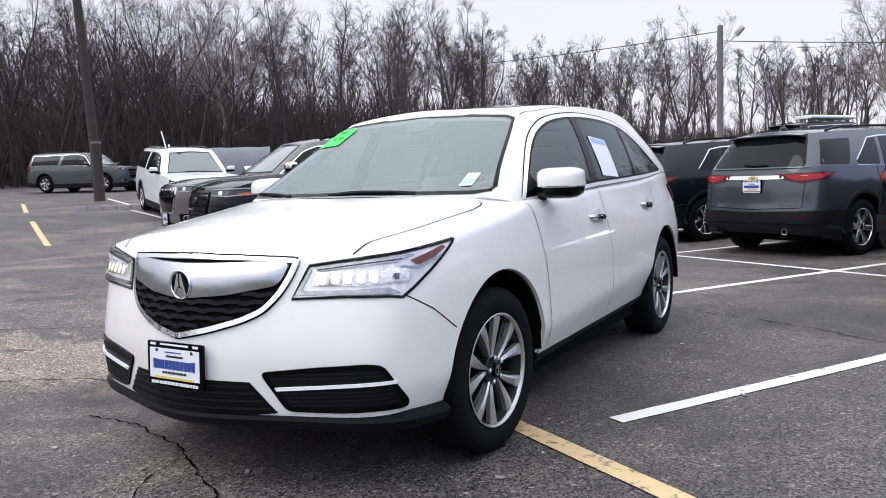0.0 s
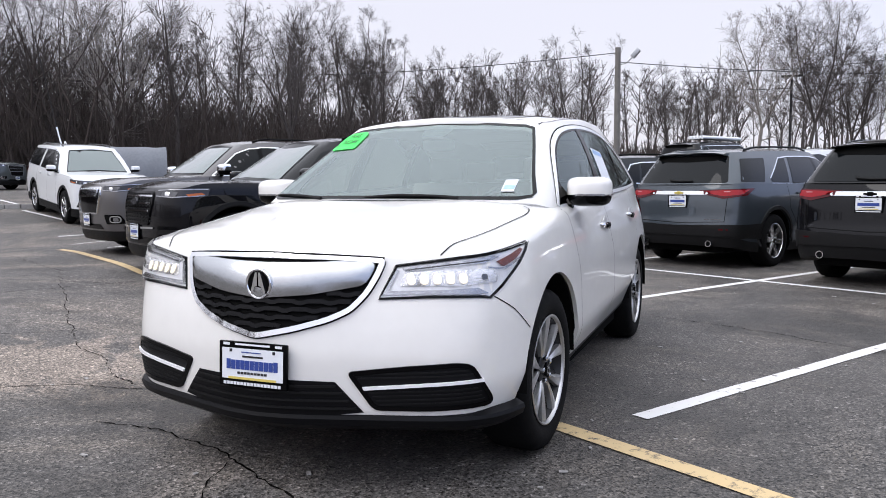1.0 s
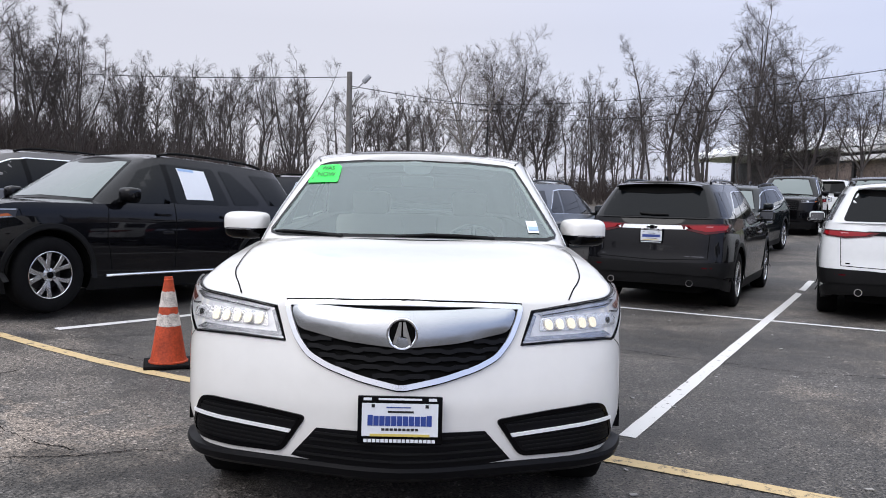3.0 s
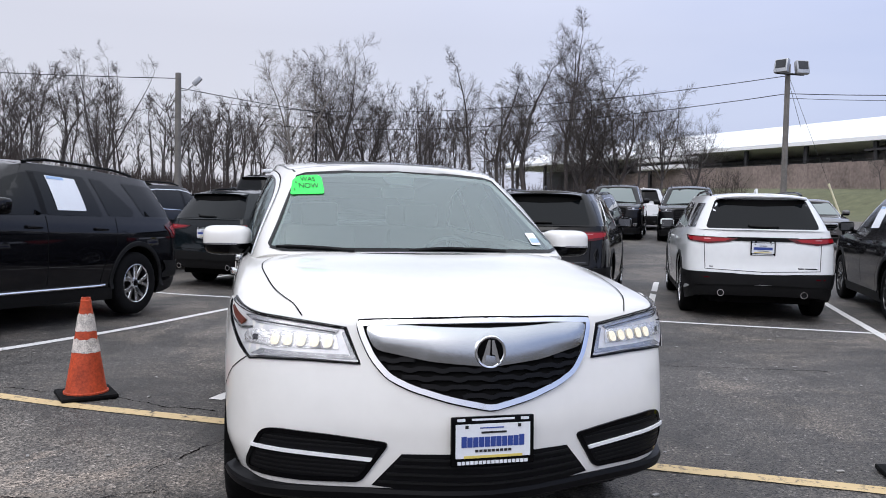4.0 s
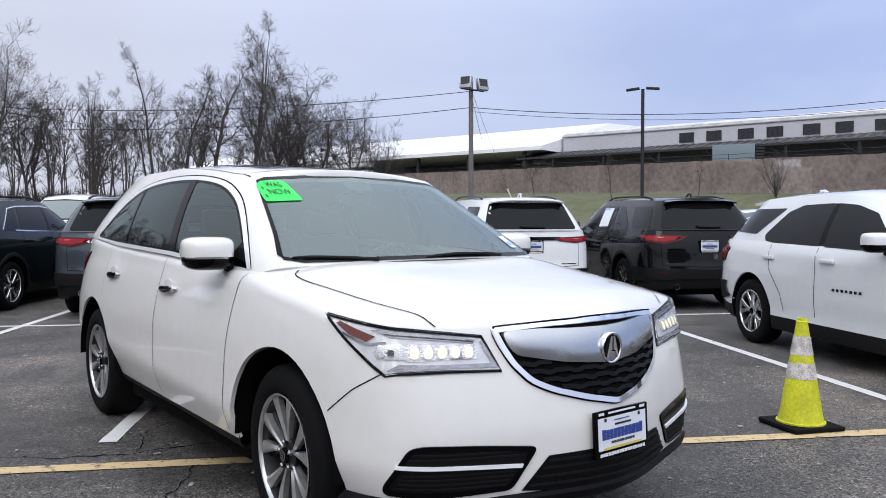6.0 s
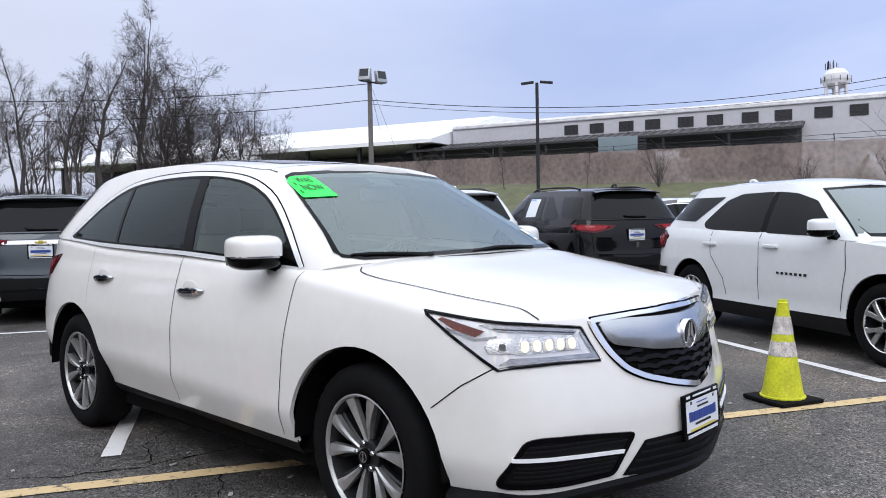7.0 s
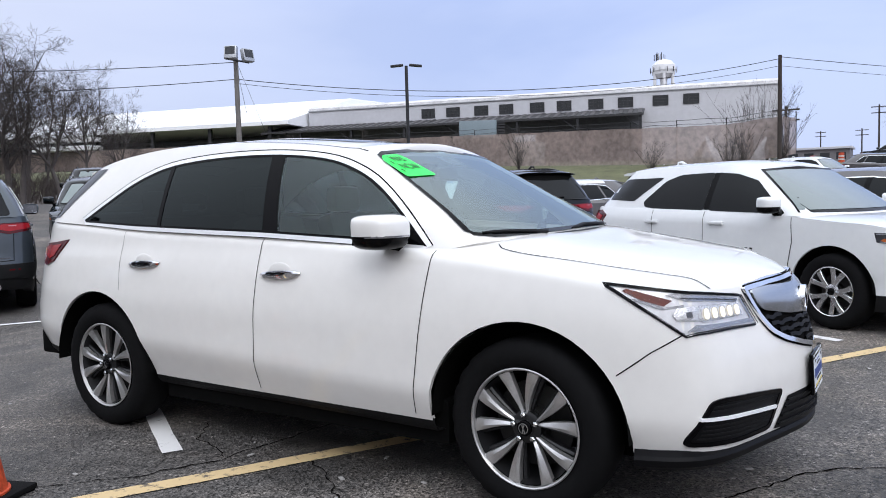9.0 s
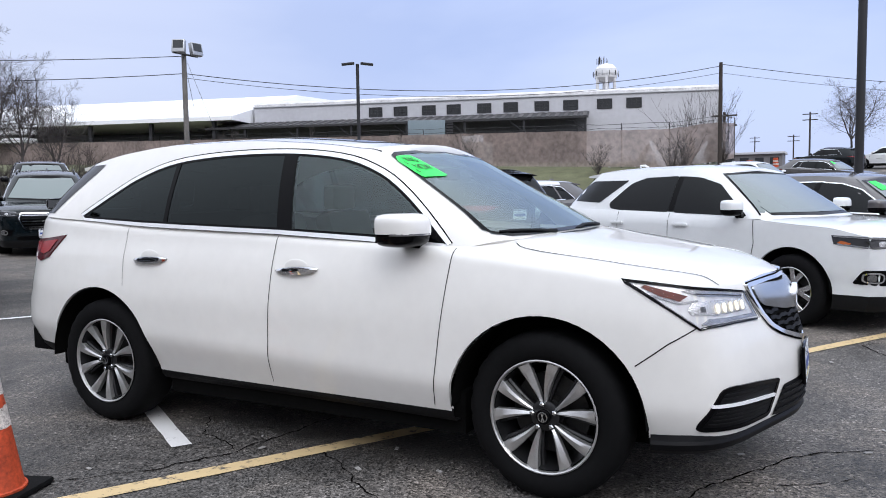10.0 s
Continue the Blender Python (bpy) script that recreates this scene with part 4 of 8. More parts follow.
# ---- the white car in the middle ----
HERO = dict(
    plan=[(0, -0.957), (0.14, -0.940), (0.30, -0.894), (0.46, -0.840), (0.62, -0.786), (0.74, -0.736), (0.838, -0.665), (0.902, -0.555), (0.938, -0.42), (0.955, -0.25), (0.966, 0.05), (0.972, 0.6), (0.975, 1.5), (0.975, 2.4),
          (0.965, 2.95), (0.935, 3.32), (0.87, 3.58), (0.75, 3.76), (0.45, 3.88), (0, 3.93)],
    front_in=[(0.2, 0.08), (0.30, 0.02), (0.36, -0.006), (0.45, -0.006), (0.55, -0.006), (0.64, 0.008), (0.75, 0.038), (0.85, 0.072), (0.94, 0.105), (1.0, 0.15)],
    side_in=[(0.2, 0.10), (0.34, 0.046), (0.40, 0.022), (0.45, 0.005), (0.48, 0.0), (0.62, 0.0), (0.70, 0.0), (0.80, 0.005), (0.92, 0.024), (1.02, 0.048), (1.10, 0.072), (1.25, 0.105)],
    rear_in=[(0.2, 0.10), (0.40, 0.02), (0.55, 0.0), (0.68, 0.01), (0.78, 0.07), (1.0, 0.11), (1.25, 0.17)],
    shoulder=[(-0.97, 0.952), (-0.8, 0.944), (-0.6, 0.970), (-0.3, 1.018), (0.0, 1.058), (0.5, 1.106), (1.0, 1.134), (1.5, 1.160), (2.5, 1.194), (3.0, 1.224), (3.5, 1.25), (3.93, 1.26)],
    under=[(-0.97, 0.335), (-0.7, 0.328), (-0.4, 0.335), (0.5, 0.345), (2.3, 0.352), (3.3, 0.42), (3.93, 0.44)],
    bonnet=[(-0.97, 0.953), (-0.87, 0.957), (-0.75, 1.0), (-0.6, 1.037), (-0.3, 1.084), (0.0, 1.124), (0.14, 1.148), (0.30, 1.160), (0.55, 1.165)],
    cowl=0.66, inner=0.30, crown=3.0, crown_rear=2.4, chin=0.8, skirt=0.065, rise=0.045, turn=0.05,
    belt_plan=[(0, 0.115), (0.40, 0.145), (0.68, 0.225), (0.795, 0.33), (0.858, 0.55), (0.882, 1.0), (0.890, 1.6), (0.886, 2.3), (0.866, 2.9), (0.830, 3.34), (0.72, 3.60), (0.42, 3.745), (0, 3.79)],
    roof_plan=[(0, 0.985), (0.33, 1.0), (0.55, 1.035), (0.622, 1.09), (0.655, 1.24), (0.675, 1.45), (0.685, 1.8), (0.68, 2.35), (0.655, 2.85), (0.61, 3.17), (0.52, 3.36), (0.32, 3.44), (0, 3.47)],
    belt_z=[(0.1, 1.140), (0.25, 1.135), (0.5, 1.095), (1.0, 1.125), (1.5, 1.15), (2.5, 1.185), (3.0, 1.215), (3.8, 1.25)],
    roof_z=[(0.98, 1.59), (1.1, 1.592), (1.25, 1.612), (1.5, 1.638), (1.9, 1.662), (2.4, 1.662), (2.85, 1.632), (3.2, 1.588), (3.47, 1.56)],
    roof_crown=0.045,
    tyre_r=0.372, rim_r=0.252, tyre_w=0.245, rim_style="turbine", spokes=5, rim_mats=(M_alloyh, M_alloyd),
)


def hero_car(m):
    car = thing("suv", "white pearl SUV with silver shield grille, headlights lit, on asphalt", "car", m)
    raw, clad = body_shell(HERO, 150, 34)
    cabin = house_shell(HERO)
    B, H = tree_of(raw), tree_of(cabin)
    # arches
    arches = []
    for y in (0.0, 2.82):
        for s in (1, -1):
            arches.append(arch_cutter(y + 0.022, 0.372, 0.452, *sorted((s * 0.60, s * 1.2))))
    body = cut(raw, arches, 0.02)
    part("body", body, M_white, car, "white pearl painted body", 28)
    arches = []
    for y in (0.0, 2.82):
        for s in (1, -1):
            arches.append(arch_cutter(y + 0.018, 0.372, 0.450, *sorted((s * 0.58, s * 1.2))))
    part("lower_cladding", cut(clad, arches, 0.004), M_plastic, car, "black plastic lower cladding")
    for y in (0.0, 2.82):
        for s in (1, -1):
            bm = bmesh.new()
            lathe(bm, [(0.446, s * 0.945), (0.450, s * 0.90), (0.455, s * 0.60), (0.0, s * 0.60)], 40, "x", Matrix.Translation((0, y + 0.018, 0.372)))
            bmesh.ops.delete(bm, geom=[f for f in bm.faces if f.calc_center_median().z < 0.34], context="FACES")
            bmesh.ops.recalc_face_normals(bm, faces=bm.faces[:])
            bmesh.ops.reverse_faces(bm, faces=bm.faces[:])
            part("wheel_arch_liner", bm, M_dark, car)
    bm = bmesh.new()
    box(bm, -0.58, 0.58, -0.45, 3.7, 0.20, 0.40, 0.02)
    part("underbody", bm, M_dark, car)
    bm = bmesh.new()
    box(bm, -0.84, 0.84, 0.44, 2.38, 0.21, 0.42, 0.02)
    part("floor_pan", bm, M_dark, car)
    bm = bmesh.new()
    box(bm, -0.83, 0.83, 3.26, 3.66, 0.36, 0.52, 0.02)
    part("rear_pan", bm, M_dark, car)

    # windows
    top = [(0.515, 1.115), (0.67, 1.262), (0.83, 1.388), (0.98, 1.475), (1.18, 1.546), (1.46, 1.584), (1.80, 1.594), (2.15, 1.582), (2.42, 1.548), (2.66, 1.472), (2.87, 1.365), (3.08, 1.250)]
    top = [(p.x, p.y) for p in spline(top, 40)]
    dlo = side_pts(top + [(3.05, 1.222), (2.55, 1.198), (2.0, 1.180), (1.5, 1.165), (0.95, 1.137), (0.55, 1.108)])
    ws = [(-0.70, 1.148), (-0.752, 1.158), (-0.764, 1.180), (-0.722, 1.27), (-0.648, 1.44), (-0.594, 1.553), (-0.54, 1.572), (-0.30, 1.590), (0, 1.597), (0.30, 1.590), (0.54, 1.572), (0.594, 1.553), (0.648, 1.44), (0.722, 1.27), (0.764, 1.180), (0.752, 1.158), (0.70, 1.148), (0.35, 1.152), (0, 1.154), (-0.35, 1.152)]
    ws = [Vector((x, 0.7, z)) for x, z in ws]
    rg = [Vector((x, 3.6, z)) for x, z in ((-0.62, 1.27), (-0.48, 1.50), (0.48, 1.50), (0.62, 1.27))]
    hole = shrink(dlo, 0.016, (1, 0, 0))
    cuts = [prism(hole, (1, 0, 0), -0.45, 0.3), prism([Vector((-p.x, p.y, p.z)) for p in hole], (1, 0, 0), -0.3, 0.45),
            prism(shrink(ws, 0.014, (0, 1, 0)), (0, 1, 0), -0.8, 0.55), prism(rounded(rg, 0.06), (0, 1, 0), -0.5, 0.5)]
    house = cut(cabin, cuts)
    gone = []
    for q in house.faces:
        c = q.calc_center_median()
        wsh, rgh = shrink(ws, 0.014, (0, 1, 0)), rounded(rg, 0.06)
        if H.find_nearest(c)[3] > 0.003 or (abs(c.x) > 0.5 and within(c, hole, 1, 2)) or (c.y < 1.3 and within(c, wsh, 0, 2)) or (c.y > 3.0 and within(c, rgh, 0, 2)):
            gone.append(q)
    bmesh.ops.delete(house, geom=gone, context="FACES")
    house = cut(house, [], 0.02)
    part("cabin_shell", house, M_white, car, "white roof and pillars", 28)
    wind = part("windscreen", drape(H, ws, (0, 1, 0), 0.004, 0.06), M_wind, car, "clear windscreen")
    wind.visible_shadow = False
    part("windscreen_border", drape(H, ws, (0, 1, 0), 0.006, 0.05, holes=[shrink(ws, 0.014, (0, 1, 0))]), M_gloss, wind)
    part("rear_window", drape(H, rounded(rg, 0.06), (0, -1, 0), 0.004, 0.08), M_privacy, car)

    panes = {"front_side_window": [(0.55, 1.115), (0.67, 1.25), (0.83, 1.376), (0.98, 1.463), (1.18, 1.534), (1.49, 1.574), (1.415, 1.162), (0.95, 1.137)],
             "rear_side_window": [(1.505, 1.166), (1.565, 1.580), (1.80, 1.585), (2.15, 1.573), (2.325, 1.550), (2.32, 1.190), (2.0, 1.180)],
             "quarter_window": [(2.345, 1.192), (2.352, 1.548), (2.42, 1.538), (2.66, 1.463), (2.87, 1.357), (3.06, 1.236), (3.05, 1.222)]}
    for s in (1, -1):
        way = (-1, 0, 0)
        for nm, yz in panes.items():
            g = drape(H, side_pts(yz), way, 0.001, 0.07, mirror=s < 0)
            o = part(nm, g, M_sidegl if nm[0] == "f" else M_privacy, car, "clear side window" if nm[0] == "f" else "dark privacy glass")
            o.visible_shadow = False
        part("centre_pillar", drape(H, side_pts([(1.408, 1.160), (1.486, 1.580), (1.572, 1.588), (1.508, 1.166)]), way, 0.004, 0.06, thick=0.02, mirror=s < 0), M_gloss, car)
        part("rear_pillar", drape(H, side_pts([(2.318, 1.190), (2.322, 1.560), (2.354, 1.556), (2.348, 1.193)]), way, 0.004, 0.06, thick=0.02, mirror=s < 0), M_gloss, car)
        part("mirror_sail", drape(H, side_pts([(0.54, 1.118), (0.67, 1.24), (0.72, 1.13)]), way, 0.005, 0.05, thick=0.02, mirror=s < 0), M_gloss, car)
        inner = shrink(dlo, 0.010, (1, 0, 0))
        part("window_seal", drape(H, shrink(dlo, 0.008, (1, 0, 0)), way, 0.003, 0.05, holes=[shrink(dlo, 0.022, (1, 0, 0))], thick=0.01, mirror=s < 0), M_gloss, car)
        part("window_gap", drape(H, shrink(dlo, -0.019, (1, 0, 0)), way, 0.003, 0.05, holes=[shrink(dlo, -0.011, (1, 0, 0))], mirror=s < 0), M_gap, car)
        part("window_chrome", drape(H, shrink(dlo, -0.012, (1, 0, 0)), way, 0.005, 0.05, holes=[inner], thick=0.012, mirror=s < 0), M_trim, car, "bright chrome window surround")

        # shut lines
        gaps = [([(0.465, 1.10), (0.475, 1.0), (0.495, 0.82), (0.525, 0.60), (0.556, 0.37)], B), ([(1.50, 1.155), (1.505, 1.0), (1.507, 0.85), (1.515, 0.6), (1.532, 0.375)], B),
                ([(2.63, 1.19), (2.63, 1.0), (2.61, 0.84)], B)]
        for yz, tree in gaps:
            bm = ribbon(tree, side_pts(yz, 0.95), way, 0.0042 if yz[0][0] < 2 else 0.0022, 0.002, 0.015)
            part("shut_line", flip(bm) if s < 0 else bm, M_gap, car)
        bm = ribbon(B, [(0.93, -0.375, 0.64), (0.90, -0.50, 0.735), (0.86, -0.635, 0.812)], (-1, 0.4, 0), 0.005)
        part("shut_line", flip(bm) if s < 0 else bm, M_gap, car)
        edge = spline([(0.662, -0.662), (0.690, -0.605), (0.722, -0.52), (0.758, -0.37), (0.786, -0.12), (0.798, 0.06), (0.785, 0.17), (0.745, 0.215)], 40)
        bm = ribbon(B, [(p.x, p.y, 1.05) for p in edge], (0, 0, -1), 0.0055, 0.003, 0.02)
        part("bonnet_line", flip(bm) if s < 0 else bm, M_gap, car)
        bm = ribbon(H, [(0.60, 1.03, 1.6), (0.645, 1.22, 1.62), (0.665, 1.6, 1.65), (0.662, 2.3, 1.65), (0.62, 3.0, 1.6)], (0, 0, -1), 0.012, 0.002)
        part("roof_ditch_strip", flip(bm) if s < 0 else bm, M_gloss, car)

        part("rear_fin", drape(H, side_pts([(3.07, 1.565), (3.13, 1.50), (3.28, 1.377), (3.42, 1.26), (3.55, 1.26), (3.48, 1.50), (3.40, 1.56)], 0.65), way, 0.004, 0.05, mirror=s < 0), M_tint, car, "black glass fin behind the rear pillar")

        # door handles
        for y0, z0 in ((1.345, 0.978), (2.405, 1.002)):
            c, n, _, _ = B.ray_cast(Vector((2, y0, z0)), Vector((-1, 0, 0)))
            cup = bmesh.new()
            bmesh.ops.create_uvsphere(cup, u_segments=20, v_segments=12, radius=1, matrix=Matrix.LocRotScale((c.x + 0.001, y0, z0 + 0.012), None, (0.005, 0.075, 0.042)))
            hd = bmesh.new()
            rows = []
            for i in range(13):
                u = i / 12
                yy = y0 + (u - 0.5) * 0.27
                hgt = 0.006 + 0.017 * math.sin(math.pi * u) ** 0.6 * (1.2 - 0.4 * u)
                zz = z0 - 0.005 - 0.014 * (u - 0.5)
                out = c.x + 0.010 + 0.026 * math.sin(math.pi * u) ** 0.5
                rows.append([hd.verts.new((out - d, yy, zz + e * hgt)) for d, e in ((0.022, 1), (0.004, 0.9), (0.0, 0.2), (0.006, -0.9), (0.024, -1))])
            for a, b in zip(rows, rows[1:]):
                for k in range(4):
                    hd.faces.new((a[k], b[k], b[k + 1], a[k + 1]))
            bmesh.ops.recalc_face_normals(hd, faces=hd.faces[:])
            hb = part("door_handle", flip(hd) if s < 0 else hd, M_chrome, car, "chrome door handle")
            part("handle_cup", flip(cup) if s < 0 else cup, M_white, hb)
        mirror_parts(car, s, (0.974, 0.690, 1.187), (0.255, 0.25, 0.158), M_white, M_gloss, sweep=12)

        # headlamps
        hl = [(0.455, -0.786, 0.788), (0.508, -0.735, 0.914), (0.645, -0.635, 0.936), (0.78, -0.48, 0.962), (0.892, -0.305, 0.988), (0.898, -0.32, 0.975), (0.888, -0.43, 0.905), (0.858, -0.55, 0.825), (0.836, -0.60, 0.790), (0.80, -0.63, 0.796), (0.66, -0.72, 0.796)]
        hw = (-0.62, 0.78, 0)
        side_ = lambda bm: flip(bm) if s < 0 else bm
        lamp = part("headlamp", side_(drape(B, hl, hw, 0.0015, 0.04)), M_lampmid, car, "LED headlamp with five lit lenses")
        part("lamp_edge", side_(drape(B, shrink(hl, -0.003, hw), hw, 0.006, 0.03, holes=[shrink(hl, 0.008, hw)], thick=0.010)), M_gloss, lamp)
        part("lamp_blade", side_(drape(B, [(0.474, -0.79, 0.802), (0.66, -0.72, 0.809), (0.80, -0.63, 0.807), (0.826, -0.60, 0.810), (0.79, -0.62, 0.830), (0.66, -0.70, 0.822), (0.500, -0.78, 0.818), (0.524, -0.74, 0.895), (0.512, -0.74, 0.900)], hw, 0.006, 0.03, thick=0.006)), M_lampin, lamp)
        part("lamp_brow", side_(drape(B, [(0.535, -0.735, 0.902), (0.645, -0.64, 0.924), (0.78, -0.49, 0.949), (0.80, -0.47, 0.945), (0.76, -0.53, 0.922), (0.66, -0.63, 0.908), (0.545, -0.73, 0.890)], hw, 0.006, 0.03, thick=0.006)), M_lampin, lamp)
        part("brow_line", side_(ribbon(B, [(0.545, -0.73, 0.896), (0.66, -0.63, 0.915), (0.77, -0.51, 0.933)], hw, 0.004, 0.009, step=0.03)), M_lampdk, lamp)
        part("side_reflector", side_(drape(B, [(0.800, -0.50, 0.925), (0.870, -0.37, 0.968), (0.880, -0.36, 0.960), (0.872, -0.43, 0.928), (0.842, -0.50, 0.905)], hw, 0.006, 0.03)), M_amberd, lamp)
        part("reflector_rim", side_(ribbon(B, [(0.880, -0.40, 0.930), (0.845, -0.50, 0.897), (0.80, -0.56, 0.905)], hw, 0.008, 0.008, step=0.03)), M_lampin, lamp)
        part("turn_bowl", side_(drape(B, [(0.752, -0.57, 0.902), (0.800, -0.52, 0.897), (0.832, -0.53, 0.872), (0.842, -0.56, 0.850), (0.800, -0.62, 0.846), (0.748, -0.66, 0.843), (0.735, -0.64, 0.865)], hw, 0.006, 0.02, bulge=0.004)), M_bowl, lamp)
        bar = [(0.536, -0.76, 0.836), (0.546, -0.74, 0.888), (0.735, -0.58, 0.902), (0.755, -0.61, 0.838)]
        part("led_bezel", side_(drape(B, rounded(bar, 0.012), hw, 0.005, 0.03)), M_bowl, lamp)
        part("turn_bulb", side_(drape(B, oblong((0.785, -0.57, 0.870), (0.78, 0.62, 0), (0, 0, 1), 0.012, 0.011), hw, 0.011, 0.02)), M_smoke, lamp)
        for i in range(5):
            u = (i + 0.5) / 5
            c = Vector((0.556 + 0.185 * u, -0.75 + 0.15 * u, 0.862 + 0.006 * u))
            cell = part("led_lens", side_(drape(B, oblong(c, (0.78, 0.62, 0), (0, 0, 1), 0.0205, 0.0260, 16, 0.6), hw, 0.008, 0.02, thick=0.008, bulge=0.005)), M_bowl, lamp)
            part("led_core", side_(drape(B, oblong(c + Vector((-0.003, 0, -0.002)), (0.78, 0.62, 0), (0, 0, 1), 0.0165, 0.0205, 14, 0.75), hw, 0.0145, 0.02, bulge=0.003)), M_led, cell)
        cov = part("lamp_cover", side_(drape(B, shrink(hl, 0.004, hw), hw, 0.020, 0.04, thick=0.015)), M_lens, lamp)
        cov.visible_shadow = False

        # fog vents in the bumper
        fw = (-0.5, 0.86, 0)
        fog = [(0.352, -0.87, 0.517), (0.58, -0.80, 0.541), (0.75, -0.73, 0.553), (0.808, -0.70, 0.545), (0.862, -0.62, 0.405), (0.855, -0.62, 0.374), (0.65, -0.77, 0.366), (0.455, -0.84, 0.368)]
        fog = rounded(fog, 0.03)
        vent = part("bumper_vent", side_(drape(B, fog, fw, 0.004, 0.03)), M_mesh, car, "black bumper vent with a bright strip")
        part("vent_rim", side_(drape(B, fog, fw, 0.008, 0.04, holes=[shrink(fog, 0.018, fw)], thick=0.012)), M_gloss, vent)
        part("vent_strip", side_(drape(B, [(0.412, -0.85, 0.460), (0.65, -0.77, 0.476), (0.832, -0.66, 0.487), (0.835, -0.66, 0.476), (0.65, -0.77, 0.464), (0.420, -0.85, 0.448)], fw, 0.014, 0.03, thick=0.014)), M_bright, vent)
        for k, z in enumerate((0.388, 0.404, 0.420, 0.436, 0.492, 0.508, 0.524)):
            line = [Vector((x, -0.975 + 0.36 * x, z + 0.014 * (x - 0.4) / 0.4)) for x in np.linspace(0.36, 0.86, 40)]
            line = [p for p in line if within(p, shrink(fog, 0.014, fw), 0, 2)]
            part("vent_slat", side_(ribbon(B, line, fw, 0.006, thick=0.007)), M_plastic, vent)

        # tail lamps
        tl = [(0.90, 3.24, 1.125), (0.90, 3.43, 1.105), (0.80, 3.62, 1.09), (0.62, 3.72, 1.07), (0.60, 3.72, 1.00), (0.80, 3.64, 0.985), (0.90, 3.50, 0.955), (0.92, 3.40, 0.985)]
        rear = part("tail_lamp", side_(drape(B, tl, (-0.75, -0.66, 0), 0.008, 0.04, thick=0.01)), M_redd, car, "dark red tail lamp")
        part("lamp_core", side_(drape(B, [(0.90, 3.32, 1.095), (0.90, 3.43, 1.085), (0.80, 3.60, 1.07), (0.80, 3.62, 1.03), (0.90, 3.46, 1.0), (0.915, 3.40, 1.02)], (-0.75, -0.66, 0), 0.012, 0.04)), M_red, rear)

    # front: shield grille
    f = (0, 1, 0)
    right = [(0.467, 0.940), (0.455, 0.885), (0.42, 0.805), (0.365, 0.740), (0.285, 0.702), (0.15, 0.664)]
    sh = [(-x, z) for x, z in right] + [(0, 0.634)] + right[::-1] + [(0.25, 0.954), (0, 0.959), (-0.25, 0.954)]
    sh = rounded([(x, -0.9, z) for x, z in sh], 0.03, 3)
    inner = shrink(sh, 0.020, f)
    core = drape(B, inner, f, 0.004, 0.03)
    grille = part("grille", core, M_dark, car, "dark honeycomb grille under a silver shield bar")
    part("grille_surround", drape(B, sh, f, 0.014, 0.04, holes=[inner], thick=0.02), M_chrome, grille)
    bk = [(0.437, 0.921), (0.405, 0.838), (0.21, 0.802)]
    bk = [(-x, z) for x, z in bk] + [(0, 0.784)] + bk[::-1] + [(0.30, 0.926), (0.12, 0.921), (0, 0.919), (-0.12, 0.921), (-0.30, 0.926)]
    bkp = rounded([(x, -0.9, z) for x, z in bk], 0.03, 3)
    part("shield_bar", drape(B, bkp, f, 0.020, 0.03, thick=0.032, bulge=0.014), M_satin, grille, "satin silver shield bar")
    deep = shrink(sh, 0.024, f)
    for r in range(7):
        run = []
        for n in range(97):
            x = (n - 48) * 0.0095
            ph = (n + 6 * (r % 2)) % 12
            z = 0.838 - r * 0.030 - (0.007 * math.sin(math.pi * (ph - 3) / 6) if 3 <= ph <= 9 else 0.0)
            ok = within((x, 0, z), deep, 0, 2) and not within((x, 0, z + 0.004), bkp, 0, 2)
            if ok:
                run.append((x, -0.95, z))
            if run and (not ok or n == 96):
                if len(run) > 3:
                    part("grille_bar", ribbon(B, run, f, 0.0165, 0.004, step=0.02, thick=0.016), M_mesh, grille)
                run = []
    line = []
    for x in np.linspace(-0.462, 0.462, 41):
        z = 0.957 - 0.018 * (x / 0.46) ** 2
        loc, _, _, _ = B.ray_cast(Vector((x, -3, z - 0.008)), Vector((0, 1, 0)))
        line.append(Vector((x, (loc.y if loc else -0.8) - 0.006, z + 0.005)))
    bm = bmesh.new()
    tube(bm, line, 0.0045, 6)
    part("grille_seal", bm, M_gap, grille, "black seal along the bonnet's edge")
    part("grille_gap", drape(B, shrink(sh, -0.005, f), f, 0.003, 0.04, holes=[shrink(sh, 0.004, f)]), M_gap, grille)
    # round badge with a calliper mark
    c0, _, _, _ = B.ray_cast(Vector((0, -3, 0.845)), Vector((0, 1, 0)))
    bz = Matrix.Translation((0, c0.y - 0.033, 0.845)) @ Matrix.Rotation(math.pi / 2, 4, "X") @ Matrix.Diagonal((0.96, 0.98, 1, 1))
    bm = bmesh.new()
    lathe(bm, [(0.062, -0.016), (0.062, 0.003), (0.059, 0.007), (0.054, 0.006), (0.051, 0.003)], 40, "z", bz)
    badge = part("badge", bm, M_chrome, car, "round chrome badge with a calliper mark")
    bm = bmesh.new()
    r = lathe(bm, [(0.052, 0.0025), (0.02, 0.003)], 32, "z", bz)
    bm.faces.new(r[-1])
    part("badge_field", bm, M_gloss, badge)
